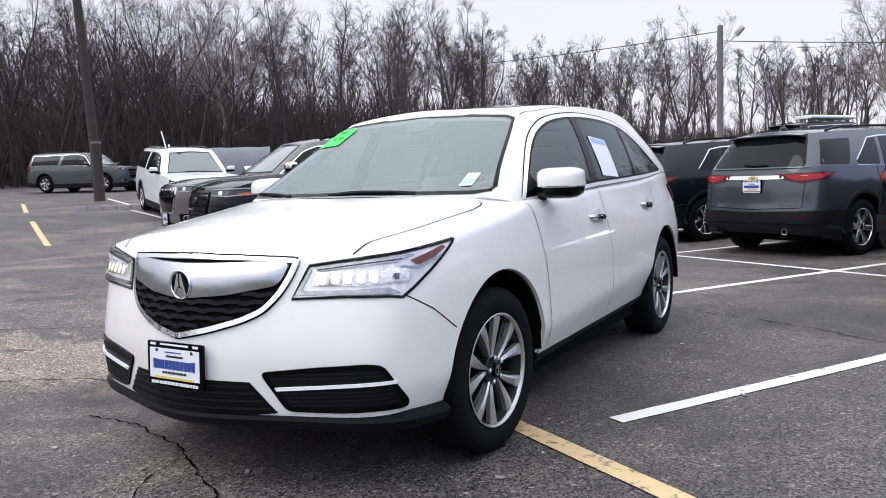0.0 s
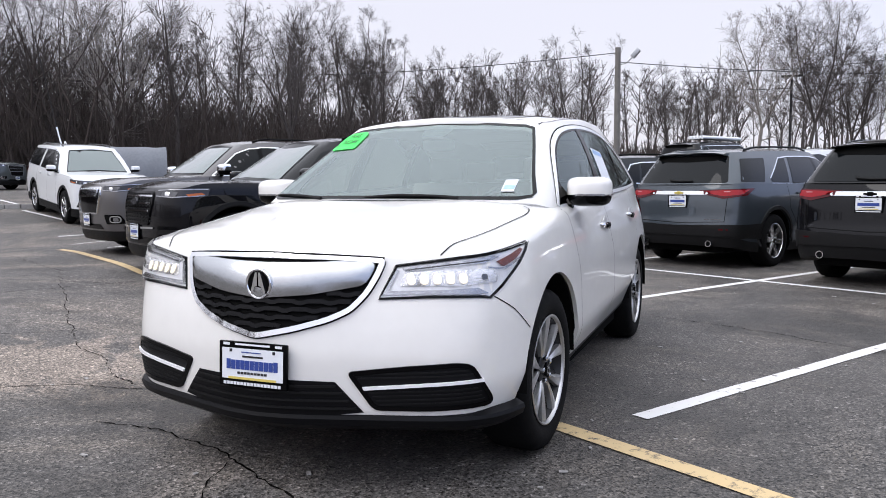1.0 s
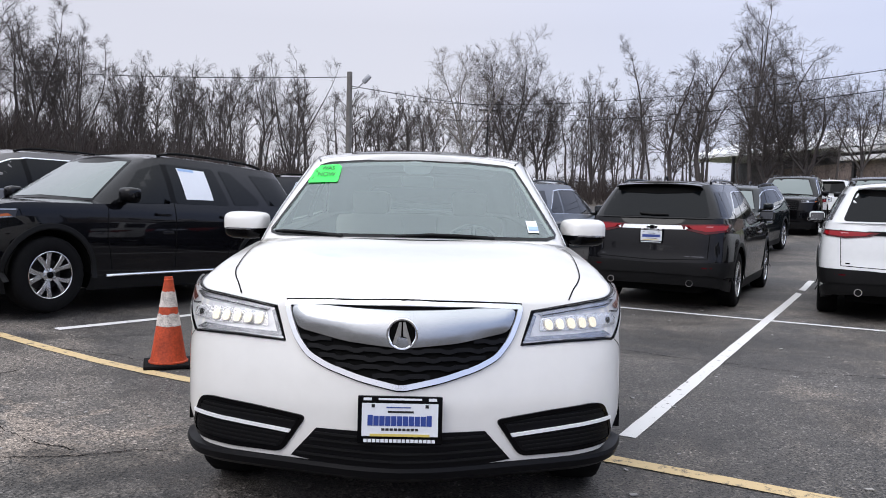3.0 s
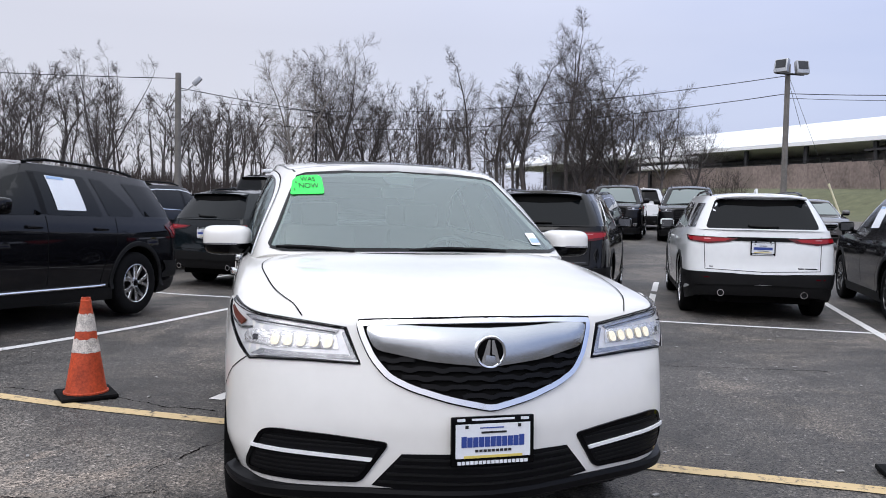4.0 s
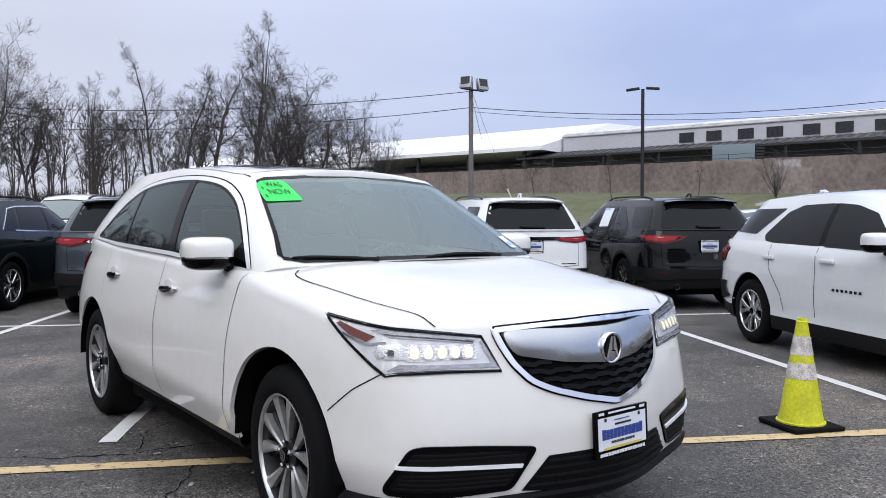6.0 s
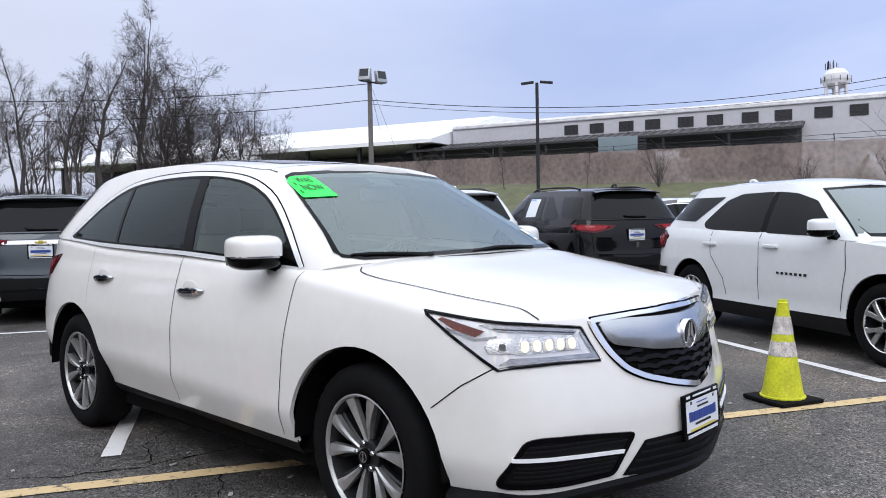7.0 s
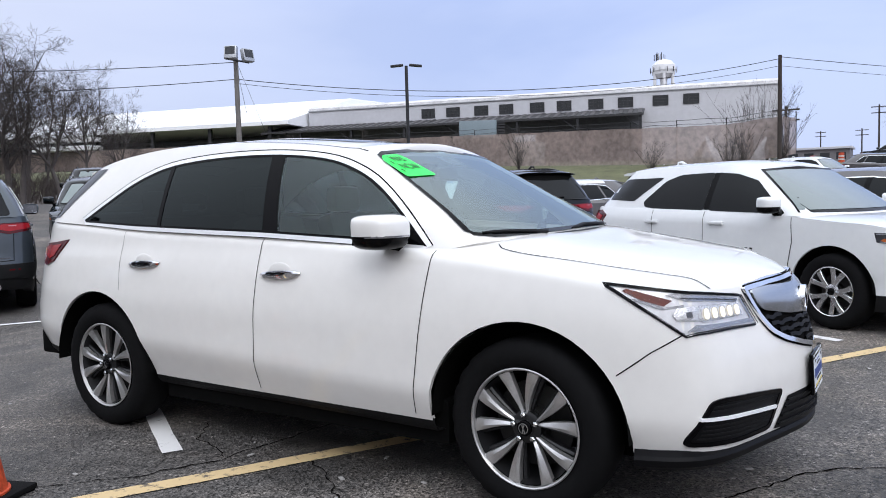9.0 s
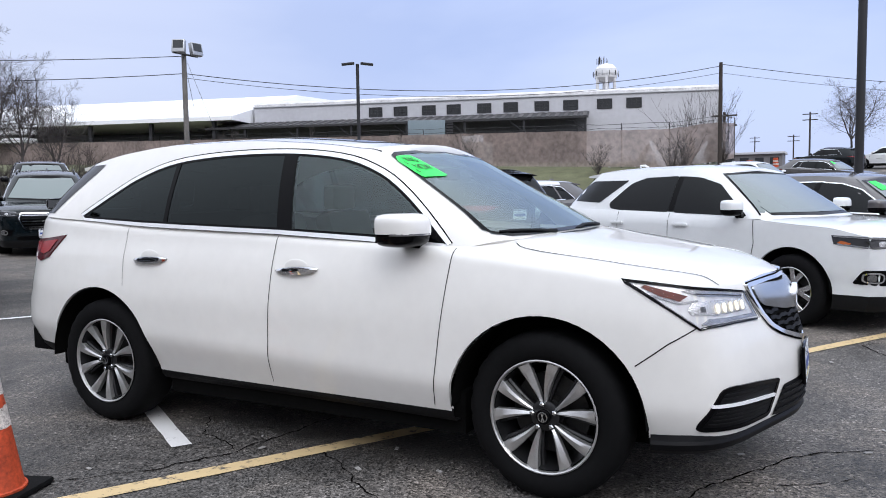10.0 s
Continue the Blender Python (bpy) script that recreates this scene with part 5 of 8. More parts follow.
    for s in (1, -1):
        bm = bmesh.new()
        vs = [bz @ Vector((s * x, y, 0.008)) for x, y in ((0.003, 0.046), (0.012, 0.046), (0.036, -0.034), (0.027, -0.040), (0.017, -0.012), (0.004, -0.008))]
        bm.faces.new([bm.verts.new(v) for v in (vs if s > 0 else vs[::-1])])
        r = bmesh.ops.extrude_face_region(bm, geom=bm.faces[:])
        bmesh.ops.translate(bm, verts=[g for g in r["geom"] if isinstance(g, bmesh.types.BMVert)], vec=(0, 0.006, 0))
        bmesh.ops.recalc_face_normals(bm, faces=bm.faces[:])
        part("badge_stroke", bm, M_chrome, badge)
    # lower intake, lip and plate
    it = [(-0.318, 0.478), (0, 0.486), (0.318, 0.478), (0.420, 0.360), (0.425, 0.330), (0, 0.330), (-0.425, 0.330), (-0.420, 0.360)]
    intake = part("lower_intake", drape(B, [(x, -0.95, z) for x, z in it], f, 0.004, 0.05), M_mesh, car, "black lower air intake")
    for z in (0.375, 0.405, 0.435, 0.460):
        w = 0.395 - (z - 0.375) * 0.87
        part("intake_slat", ribbon(B, [(-w, -0.85, z), (-w / 2, -0.92, z), (0, -0.96, z), (w / 2, -0.92, z), (w, -0.85, z)], f, 0.008, step=0.06, thick=0.012), M_plastic, intake)
    lip = bmesh.new()
    rows = []
    edge = [p for p in spline(HERO["plan"], 120) if p.y < -0.42]
    edge = [Vector((-p.x, p.y)) for p in edge[:0:-1]] + edge
    for n, p in enumerate(edge):
        d = (edge[min(n + 1, len(edge) - 1)] - edge[max(n - 1, 0)]).normalized()
        o = Vector((d.y, -d.x))
        up = -0.006 * (abs(p.x) / 0.86) ** 2
        rows.append([lip.verts.new((p.x + o.x * k, p.y + o.y * k, z + up)) for k, z in ((-0.03, 0.362), (0.004, 0.346), (0.010, 0.332), (0.0, 0.305), (-0.035, 0.282), (-0.25, 0.27))])
    for a, b in zip(rows, rows[1:]):
        for k in range(5):
            lip.faces.new((a[k], b[k], b[k + 1], a[k + 1]))
    bmesh.ops.recalc_face_normals(lip, faces=lip.faces[:])
    part("bumper_lip", lip, M_mesh, car, "black bumper lip")
    plate_parts(car, Matrix.Translation((0, -0.965, 0.535)) @ Matrix.Rotation(radians(-3), 4, "X"), True, h=0.137)

    # wipers, sensor, stickers, roof glass, antenna, spoiler
    for pts in (((0.42, 0.33, 1.162), (0.30, 0.30, 1.170), (0.10, 0.28, 1.174), (-0.09, 0.27, 1.164)), ((-0.36, 0.28, 1.160), (-0.50, 0.33, 1.170), (-0.62, 0.36, 1.174), (-0.73, 0.42, 1.174))):
        line = []
        for p in dense([Vector(q) for q in pts], 0.05, False):
            loc, n, _, _ = H.ray_cast(Vector((p.x, -1, p.z)), Vector((0, 1, 0)))
            line.append((loc if loc else p) + Vector((0, -0.02, 0.0)))
        bm = bmesh.new()
        tube(bm, line, [0.009] * (len(line) - 1) + [0.004], 6)
        part("wiper", bm, M_plastic, car, "black windscreen wiper")
    cow = bmesh.new()
    rows = []
    for x in np.linspace(-0.68, 0.68, 25):
        y = 0.115 + 0.17 * (abs(x) / 0.79) ** 2.4
        rows.append([cow.verts.new((x, y + o, z - 0.012 * (abs(x) / 0.68) ** 3)) for o, z in ((-0.012, 1.138), (0.004, 1.149), (0.06, 1.152))])
    for a, b in zip(rows, rows[1:]):
        for k in range(2):
            cow.faces.new((a[k], b[k], b[k + 1], a[k + 1]))
    part("cowl_panel", cow, M_plastic, car)
    part("camera_housing", drape(H, rounded([(-0.10, 0.9, 1.575), (0.10, 0.9, 1.575), (0.07, 0.9, 1.52), (-0.07, 0.9, 1.52)], 0.02), f, -0.012, 0.04), M_dash, wind)
    st = rounded([(-0.585, 0.9, 1.545), (-0.475, 0.9, 1.553), (-0.455, 0.9, 1.535), (-0.455, 0.9, 1.44), (-0.638, 0.9, 1.432), (-0.618, 0.9, 1.52)], 0.012)
    tag = part("price_sticker", drape(H, st, f, 0.009, 0.04), M_sticker, wind, "fluorescent green price sticker")
    for words, x, z, size in (("WAS", -0.535, 1.522, 0.038), ("NOW", -0.535, 1.482, 0.042), ("$", -0.600, 1.503, 0.02), ("$", -0.612, 1.460, 0.02)):
        bm = text_mesh(words, size)
        for v in bm.verts:
            loc, n, _, _ = H.ray_cast(Vector((x + v.co.x, -2, z + v.co.y)), Vector((0, 1, 0)))
            v.co = loc + (n if n.y < 0 else -n) * (0.0125 + v.co.z * 0.5) if loc else Vector((x + v.co.x, 0.9, z + v.co.y))
        part("sticker_word", bm, M_ink, tag, smooth=False)
    lab = part("inspection_sticker", drape(H, [(0.60, 0.6, 1.245), (0.66, 0.6, 1.245), (0.665, 0.6, 1.185), (0.605, 0.6, 1.185)], f, 0.008, 0.03), M_paper, wind)
    part("sticker_bar", drape(H, [(0.608, 0.6, 1.215), (0.66, 0.6, 1.215), (0.662, 0.6, 1.195), (0.61, 0.6, 1.195)], f, 0.010, 0.03), M_bluep, lab)
    pap = part("window_paper", drape(H, [(0.9, 1.62, 1.46), (0.9, 1.90, 1.44), (0.9, 1.93, 1.20), (0.9, 1.64, 1.215)], (-1, 0, 0), 0.006, 0.06), M_paper, car, "white price sheet on the rear side window")
    part("sheet_bar", drape(H, [(0.9, 1.64, 1.45), (0.9, 1.88, 1.433), (0.9, 1.885, 1.405), (0.9, 1.642, 1.42)], (-1, 0, 0), 0.008, 0.06), M_bluep, pap)
    part("roof_glass", drape(H, rounded([(-0.44, 1.22, 1.7), (0.44, 1.22, 1.7), (0.46, 1.95, 1.7), (-0.46, 1.95, 1.7)], 0.06), (0, 0, -1), 0.003, 0.08), M_tint, car, "dark glass sunroof")
    fin = bmesh.new()
    tube(fin, [(0, 2.93, 1.645), (0, 3.02, 1.675), (0, 3.10, 1.68), (0, 3.13, 1.63)], [0.012, 0.018, 0.016, 0.012], 8)
    part("roof_antenna", fin, M_white, car)
    sp = bmesh.new()
    rows = []
    for x in np.linspace(-0.50, 0.50, 15):
        k = 1 - (abs(x) / 0.50) ** 4
        rows.append([sp.verts.new((x, y, z + 0.02 * k)) for y, z in ((3.15, 1.588), (3.34, 1.582), (3.50, 1.560), (3.49, 1.540), (3.34, 1.535))])
    for a, b in zip(rows, rows[1:]):
        for j in range(4):
            sp.faces.new((a[j], b[j], b[j + 1], a[j + 1]))
    for r in (rows[0], rows[-1]):
        sp.faces.new(r)
    bmesh.ops.recalc_face_normals(sp, faces=sp.faces[:])
    part("roof_spoiler", sp, M_white, car)
    # bumper reflector and exhaust at the rear stay in the dark; wheels
    for s in (1, -1):
        wheel(car, s * 0.937, 0.02, HERO, steer=-3.0, spin=11 if s > 0 else 6)
        wheel(car, s * 0.942, 2.83, HERO, spin=20)
    # cabin
    bm = bmesh.new()
    rows = []
    for x in np.linspace(-0.74, 0.74, 17):
        hump = 0.03 * math.exp(-((x - 0.36) / 0.16) ** 2)
        rows.append([bm.verts.new((x, y, z + hump * (i in (2, 3)))) for i, (y, z) in enumerate(((0.36, 1.06), (0.60, 1.085), (0.85, 1.08), (1.0, 1.05), (1.04, 0.95), (0.95, 0.75)))])
    for a, b in zip(rows, rows[1:]):
        for k in range(5):
            bm.faces.new((a[k], b[k], b[k + 1], a[k + 1]))
    part("dashboard", bm, M_dash, car)
    bm = bmesh.new()
    wm = Matrix.Translation((0.36, 1.17, 1.03)) @ Matrix.Rotation(radians(-65), 4, "X")
    tube(bm, [wm @ Vector((0.185 * math.cos(a), 0.185 * math.sin(a), 0)) for a in np.linspace(0, 2 * math.pi, 25)], 0.016, 8, close=False)
    for a in (0.15, math.pi - 0.15, 1.5 * math.pi):
        tube(bm, [wm @ Vector((0.185 * math.cos(a), 0.185 * math.sin(a), 0)), wm @ Vector((0, 0, -0.03))], 0.02, 6)
    part("steering_wheel", bm, M_dash, car)

    def seat(x, y, w, rests):
        st_ = new("seat")
        st_.parent = car
        b = bmesh.new()
        box(b, x - w / 2, x + w / 2, y - 0.28, y + 0.26, 0.56, 0.72, 0.05)
        part("cushion", b, M_seat, st_)
        b = bmesh.new()
        box(b, x - w / 2, x + w / 2, -0.07, 0.07, 0, 0.60, 0.05)
        bmesh.ops.rotate(b, cent=(0, 0, 0), matrix=Matrix.Rotation(radians(-16), 3, "X"), verts=b.verts[:])
        bmesh.ops.translate(b, vec=(0, y + 0.27, 0.66), verts=b.verts[:])
        part("backrest", b, M_seat, st_)
        for hx in rests:
            b = bmesh.new()
            box(b, hx - 0.13, hx + 0.13, y + 0.40, y + 0.50, 1.25, 1.42, 0.035)
            tube(b, [(hx - 0.05, y + 0.45, 1.2), (hx - 0.05, y + 0.45, 1.3)], 0.006, 6)
            part("headrest", b, M_seat, st_)

    seat(0.37, 1.55, 0.50, (0.37,))
    seat(-0.37, 1.55, 0.50, (-0.37,))
    seat(0, 2.45, 1.25, (-0.4, 0.4))
    bm = bmesh.new()
    box(bm, -0.55, 0.55, 0.55, 3.4, 0.42, 0.46, 0.01)
    part("cabin_floor", bm, M_liner, car)
    for s in (1, -1):
        bm = bmesh.new()
        box(bm, *sorted((s * 0.83, s * 0.86)), 0.6, 2.32, 0.5, 1.10, 0.01)
        part("door_card", bm, M_liner, car)
    bm = bmesh.new()
    box(bm, -0.10, 0.10, 0.92, 0.98, 1.43, 1.50, 0.02)
    part("inner_mirror", bm, M_dash, car)
    return car


hero = hero_car(pose(0, 0, 0))

# ---- other vehicles ----
def make_spec(f=0.98, wb=3.07, r=1.10, hw=0.985, belt=1.17, roof=1.74, hood=1.10, nose=0.98, ws=0.30, rf=1.12, tail=0.28, tyre=0.38, rim=0.25, style="twin", spokes=5,
              mats=None, roofw=0.67, boxy=0.0, under=0.36):
    """A vehicle's curves from its main sizes."""
    R = wb + r
    b = boxy
    return dict(
        f=f, wb=wb, R=R, hw=hw, belt=belt, roof=roof, hood=hood, nose=nose, ws=ws, rf=rf, tail=tail,
        plan=[(0, -f), (0.33, -f + 0.015), (0.60, -f + 0.07 - 0.03 * b), (0.78, -f + 0.17 - 0.06 * b), (hw - 0.10, -f + 0.32 - 0.08 * b), (hw - 0.04, -f + 0.54), (hw - 0.02, -0.1), (hw, 0.6), (hw + 0.003, wb * 0.5), (hw, wb - 0.4),
              (hw - 0.01, wb + 0.15), (hw - 0.035, R - 0.42), (hw - 0.09, R - 0.20), (0.74, R - 0.08), (0.45, R - 0.02), (0, R)],
        front_in=[(0.2, 0.12), (0.36, 0.03), (0.48, 0.0), (0.75, 0.0), (0.9, 0.015), (nose, 0.06), (nose + 0.15, 0.12)],
        side_in=[(0.2, 0.05), (0.36, 0.02), (0.45, 0.022), (0.55, 0.006), (0.75, 0.0), (0.92, 0.006), (1.02, 0.012), (belt, 0.06), (belt + 0.2, 0.10)],
        rear_in=[(0.2, 0.10), (0.40, 0.02), (0.55, 0.0), (0.66, 0.004), (0.72, 0.030), (0.80, 0.042), (0.95, 0.060), (belt, 0.12), (belt + 0.2, 0.2)],
        shoulder=[(-f, nose), (-f + 0.2, nose + 0.008), (-0.4, (nose + hood) / 2 + 0.01), (0, hood - 0.03), (0.5, belt - 0.05), (1.0, belt - 0.03), (wb * 0.6, belt), (R, belt + 0.04)],
        under=[(-f, under), (0.5, under), (wb - 0.5, under), (wb + 0.5, under + 0.03), (R, 0.50)],
        bonnet=[(-f, nose), (-f + 0.15, nose + 0.045), (-0.5, (nose + hood) / 2 + 0.045), (-0.1, hood), (ws + 0.3, hood + 0.035)],
        cowl=ws + 0.2, crown=3.5, skirt=under - 0.20,
        belt_plan=[(0, ws), (0.42, ws + 0.03), (0.70, ws + 0.10), (hw - 0.15, ws + 0.20), (hw - 0.095, ws + 0.38), (hw - 0.075, 1.0), (hw - 0.07, 1.7), (hw - 0.075, wb * 0.78), (hw - 0.09, wb + 0.2), (hw - 0.12, R - 0.42), (hw - 0.20, R - 0.22), (0.5, R - 0.13), (0, R - 0.10)],
        roof_plan=[(0, rf), (0.36, rf + 0.012), (0.56, rf + 0.05), (roofw - 0.045, rf + 0.12), (roofw - 0.012, rf + 0.30), (roofw, 1.5), (roofw + 0.005, 1.9), (roofw, wb * 0.82), (roofw - 0.01, wb + 0.15 - tail * 0.2), (roofw - 0.03, R - 0.42 - tail), (roofw - 0.09, R - 0.24 - tail), (0.40, R - 0.17 - tail), (0, R - 0.15 - tail)],
        belt_z=[(ws - 0.1, hood + 0.0), (ws + 0.3, belt - 0.055), (1.0, belt - 0.035), (wb * 0.6, belt - 0.01), (R, belt + 0.03)],
        roof_z=[(rf, roof - 0.125), (rf + 0.2, roof - 0.085), (1.7, roof - 0.05), (2.3, roof - 0.048), (wb, roof - 0.06), (R, roof - 0.10)],
        roof_crown=0.05, bulge=0.02,
        tyre_r=tyre, rim_r=rim, tyre_w=0.245, rim_style=style, spokes=spokes, rim_mats=mats or (M_alloy, M_alloyd))


def suv(m, S, paint_mat, label, name="suv", trim=M_plastic, tail="wide", face="bar", chrome_dlo=True, rails=True, sticker=False, paper=0, quarter="slant", clad=True, cap=None, plate_rear=True, exhaust=True, rear_bar=M_chrome, side_step=False, group="parked cars"):
    """A parked vehicle with body, windows, lamps, grille, wheels, mirrors, handles and rails as parts."""
    car = thing(name, label, "car", m, group)
    raw, cl = body_shell(S, 72, 10)
    house = house_shell(S, 66, 7, 5)
    B, H = tree_of(raw), tree_of(house)
    f, wb, R, hw, belt, roof, nose, ws, rf, tl = (S[k] for k in ("f", "wb", "R", "hw", "belt", "roof", "nose", "ws", "rf", "tail"))
    ar = S["tyre_r"] + 0.065
    for bm, nm, mt, th in ((raw, "body", paint_mat, 0.015), (cl, "lower_cladding", trim, 0.004)):
        part(nm, cut(bm, [arch_cutter(y, S["tyre_r"] + 0.01, ar, *sorted((s * 0.62, s * 1.3))) for y in (0, wb) for s in (1, -1)], th), mt, car)
    part("cabin_shell", house, paint_mat, car)
    bm = bmesh.new()
    box(bm, -hw + 0.35, hw - 0.35, -f + 0.25, R - 0.25, 0.24, 0.5, 0.02)
    box(bm, -hw + 0.10, hw - 0.10, 0.5, wb - 0.5, 0.22, 0.45, 0.02)
    part("underbody", bm, M_dark, car)
    for y in (0, wb):
        for s in (1, -1):
            bm = bmesh.new()
            lathe(bm, [(ar, s * (hw - 0.03)), (ar, s * 0.62), (0.0, s * 0.62)], 28, "x", Matrix.Translation((0, y, S["tyre_r"] + 0.01)))
            bmesh.ops.delete(bm, geom=[q for q in bm.faces if q.calc_center_median().z < 0.36], context="FACES")
            part("wheel_arch_liner", bm, M_dark, car)
            wheel(car, s * (hw - 0.02), y, S, spin=(y * 37 + s * 20) % 72)
            if clad:
                rows, bm = [], bmesh.new()
                for a in np.linspace(-0.12, math.pi + 0.12, 20):
                    row = []
                    for rr, dx in ((ar - 0.004, 0.0), (ar + 0.01, 0.012), (ar + 0.055, 0.010), (ar + 0.06, 0.0)):
                        yy, zz = y + rr * math.cos(a), S["tyre_r"] + 0.01 + rr * math.sin(a)
                        loc, _, _, _ = B.ray_cast(Vector((s * 2, yy, max(zz, 0.30))), Vector((-s, 0, 0)))
                        row.append(bm.verts.new(((loc.x if loc else s * hw) + s * dx, yy, zz)))
                    rows.append(row)
                for a, b in zip(rows, rows[1:]):
                    for k in range(3):
                        bm.faces.new((a[k], b[k], b[k + 1], a[k + 1])[::s])
                part("arch_trim", bm, trim, car)
    # windows
    wtop, wlow = roof - 0.145, belt + 0.005
    ap = rf - ws
    back = R - 0.40
    winds = [("front_side_window", [(ws + 0.36, wlow - 0.035), (ws + 0.36 + ap * 0.52, wtop - 0.10), (rf + 0.22, wtop - 0.02), (rf + 0.45, wtop), (1.50, wtop + 0.004), (1.52, wlow - 0.01)]),
             ("rear_side_window", [(1.60, wlow - 0.005), (1.58, wtop + 0.005), (2.32, wtop), (2.46, wlow + 0.01)])]
    if quarter == "slant":
        winds.append(("quarter_window", [(2.56, wlow + 0.02), (2.42, wtop - 0.004), (2.62, wtop - 0.02), (wb + 0.02, wlow + 0.09), (wb - 0.02, wlow + 0.03)]))
        winds.append(("rear_quarter_window", [(wb + 0.20, wlow + 0.04), (wb - 0.04, wtop - 0.02), (back + 0.07 - tl * 0.78, wtop - 0.03), (back + 0.08, wlow + 0.05)]))
    elif quarter == "box":
        winds.append(("quarter_window", [(2.62, wlow + 0.02), (2.54, wtop - 0.004), (back - tl * 0.85, wtop - 0.02), (back - 0.05, wlow + 0.04)]))
    elif quarter == "point":
        winds[1] = ("rear_side_window", [(1.60, wlow - 0.005), (1.58, wtop + 0.005), (2.08, wtop - 0.005), (2.30, wtop - 0.07), (2.60, wlow + 0.09), (2.56, wlow + 0.03), (2.40, wlow + 0.01)])
        winds.append(("quarter_window", [(2.78, wlow + 0.10), (2.36, wtop - 0.03), (back + 0.12 - tl * 0.9, wtop - 0.03), (back + 0.20, wlow + 0.13)]))
    else:
        winds.append(("quarter_window", [(2.52, wlow + 0.01), (2.38, wtop - 0.004), (2.60, wtop - 0.03), (wb + 0.10, wlow + 0.05)]))
    for s in (1, -1):
        sd = lambda bm: flip(bm) if s < 0 else bm
        for nm, yz in winds:
            part(nm, sd(drape(H, rounded(side_pts(yz), 0.03, 3), (-1, 0, 0), 0.004, 0.09)), M_tint, car)
        if chrome_dlo:
            pts = [(ws + 0.30, wlow - 0.045)] + [p for p in winds[0][1][1:4]] + [(1.5, wtop + 0.01), (2.32, wtop + 0.006)] + [p for p in winds[2][1][2:4]]
            part("window_chrome", sd(ribbon(H, side_pts(pts), (-1, 0, 0), 0.016, thick=0.007, step=0.06)), M_chrome, car)
            part("window_chrome", sd(ribbon(H, side_pts([(ws + 0.30, wlow - 0.052), (1.5, wlow - 0.02), (winds[2][1][-2][0], winds[2][1][-1][1] - 0.015)]), (-1, 0, 0), 0.016, thick=0.007, step=0.08)), M_chrome, car)
        part("door_pillar", sd(drape(H, side_pts([(1.52, wlow), (1.50, wtop), (1.58, wtop), (1.60, wlow)]), (-1, 0, 0), 0.003, 0.08)), M_gloss, car)
        for yz in ([(ws + 0.22, belt - 0.06), (ws + 0.20, 0.8), (ws + 0.28, 0.42)], [(1.55, belt - 0.01), (1.54, 0.8), (1.56, 0.42)], [(wb - 0.38, belt), (wb - 0.40, 0.85), (wb - 0.62, 0.60), (wb - 0.66, 0.42)]):
            part("shut_line", sd(ribbon(B, side_pts(yz, hw), (-1, 0, 0), 0.008, 0.002)), M_gap, car)
        for y0 in (1.36, 2.36):
            bm = bmesh.new()
            loc, _, _, _ = B.ray_cast(Vector((2, y0, belt - 0.13)), Vector((-1, 0, 0)))
            box(bm, loc.x - 0.005, loc.x + 0.03, y0 - 0.11, y0 + 0.10, belt - 0.15, belt - 0.115, 0.012)
            part("door_handle", sd(bm), cap or paint_mat, car)
        mirror_parts(car, s, (hw + 0.05, ws + 0.42, belt + 0.06), (0.24, 0.19, 0.17), cap or paint_mat, M_gloss, lamp=False)
        if rails:
            line = []
            for y in np.linspace(rf + 0.35, R - 0.55 - tl, 12):
                loc, _, _, _ = H.ray_cast(Vector((0.60, y, 3)), Vector((0, 0, -1)))
                end = min(1, min(y - rf - 0.35, R - 0.55 - tl - y) / 0.25)
                line.append(loc + Vector((0, 0, 0.012 + 0.035 * end)))
            bm = bmesh.new()
            tube(bm, line, 0.017, 6)
            part("roof_rail", sd(bm), M_gloss, car)
        if side_step:
            bm = bmesh.new()
            tube(bm, [(hw - 0.01, 0.62, 0.36), (hw + 0.01, 0.7, 0.365), (hw + 0.01, wb - 0.75, 0.385), (hw - 0.01, wb - 0.6, 0.39)], 0.016, 8)
            part("side_trim_strip", sd(bm), M_chrome, car, "bright lower door strip")
        # lamps
        hy = -f + 0.10
        hl = [(0.50, hy, nose - 0.09), (0.52, hy, nose - 0.010), (0.74, hy + 0.10, nose + 0.0), (hw - 0.05, -f + 0.52, nose + 0.015), (hw - 0.04, -f + 0.48, nose - 0.07), (0.76, hy + 0.1, nose - 0.105)]
        lw = (-0.6, 0.8, 0)
        lamp = part("headlamp", sd(drape(B, hl, lw, 0.004, 0.06, thick=0.01)), M_lampdk, car, "dark headlamp with bright edges")
        part("lamp_inset", sd(drape(B, [(0.62, hy, nose - 0.085), (0.64, hy, nose - 0.03), (0.74, hy + 0.1, nose - 0.028), (0.80, -f + 0.25, nose - 0.035), (0.77, -f + 0.22, nose - 0.090)], lw, 0.008, 0.05)), M_smoke, lamp)
        part("lamp_brow", sd(ribbon(B, [(0.525, hy, nose - 0.020), (0.74, hy + 0.10, nose - 0.010), (hw - 0.06, -f + 0.51, nose + 0.004)], lw, 0.012, step=0.05, thick=0.010)), M_lampin, lamp)
        part("lamp_blade", sd(ribbon(B, [(0.52, hy, nose - 0.083), (0.76, hy + 0.1, nose - 0.095), (hw - 0.06, -f + 0.47, nose - 0.066)], lw, 0.012, step=0.05, thick=0.010)), M_lampin, lamp)
        part("lamp_projector", sd(drape(B, oblong((0.70, hy + 0.05, nose - 0.060), (0.86, 0.5, 0), (0, 0, 1), 0.035, 0.024), lw, 0.012, 0.02, bulge=0.004)), M_bowl, lamp)
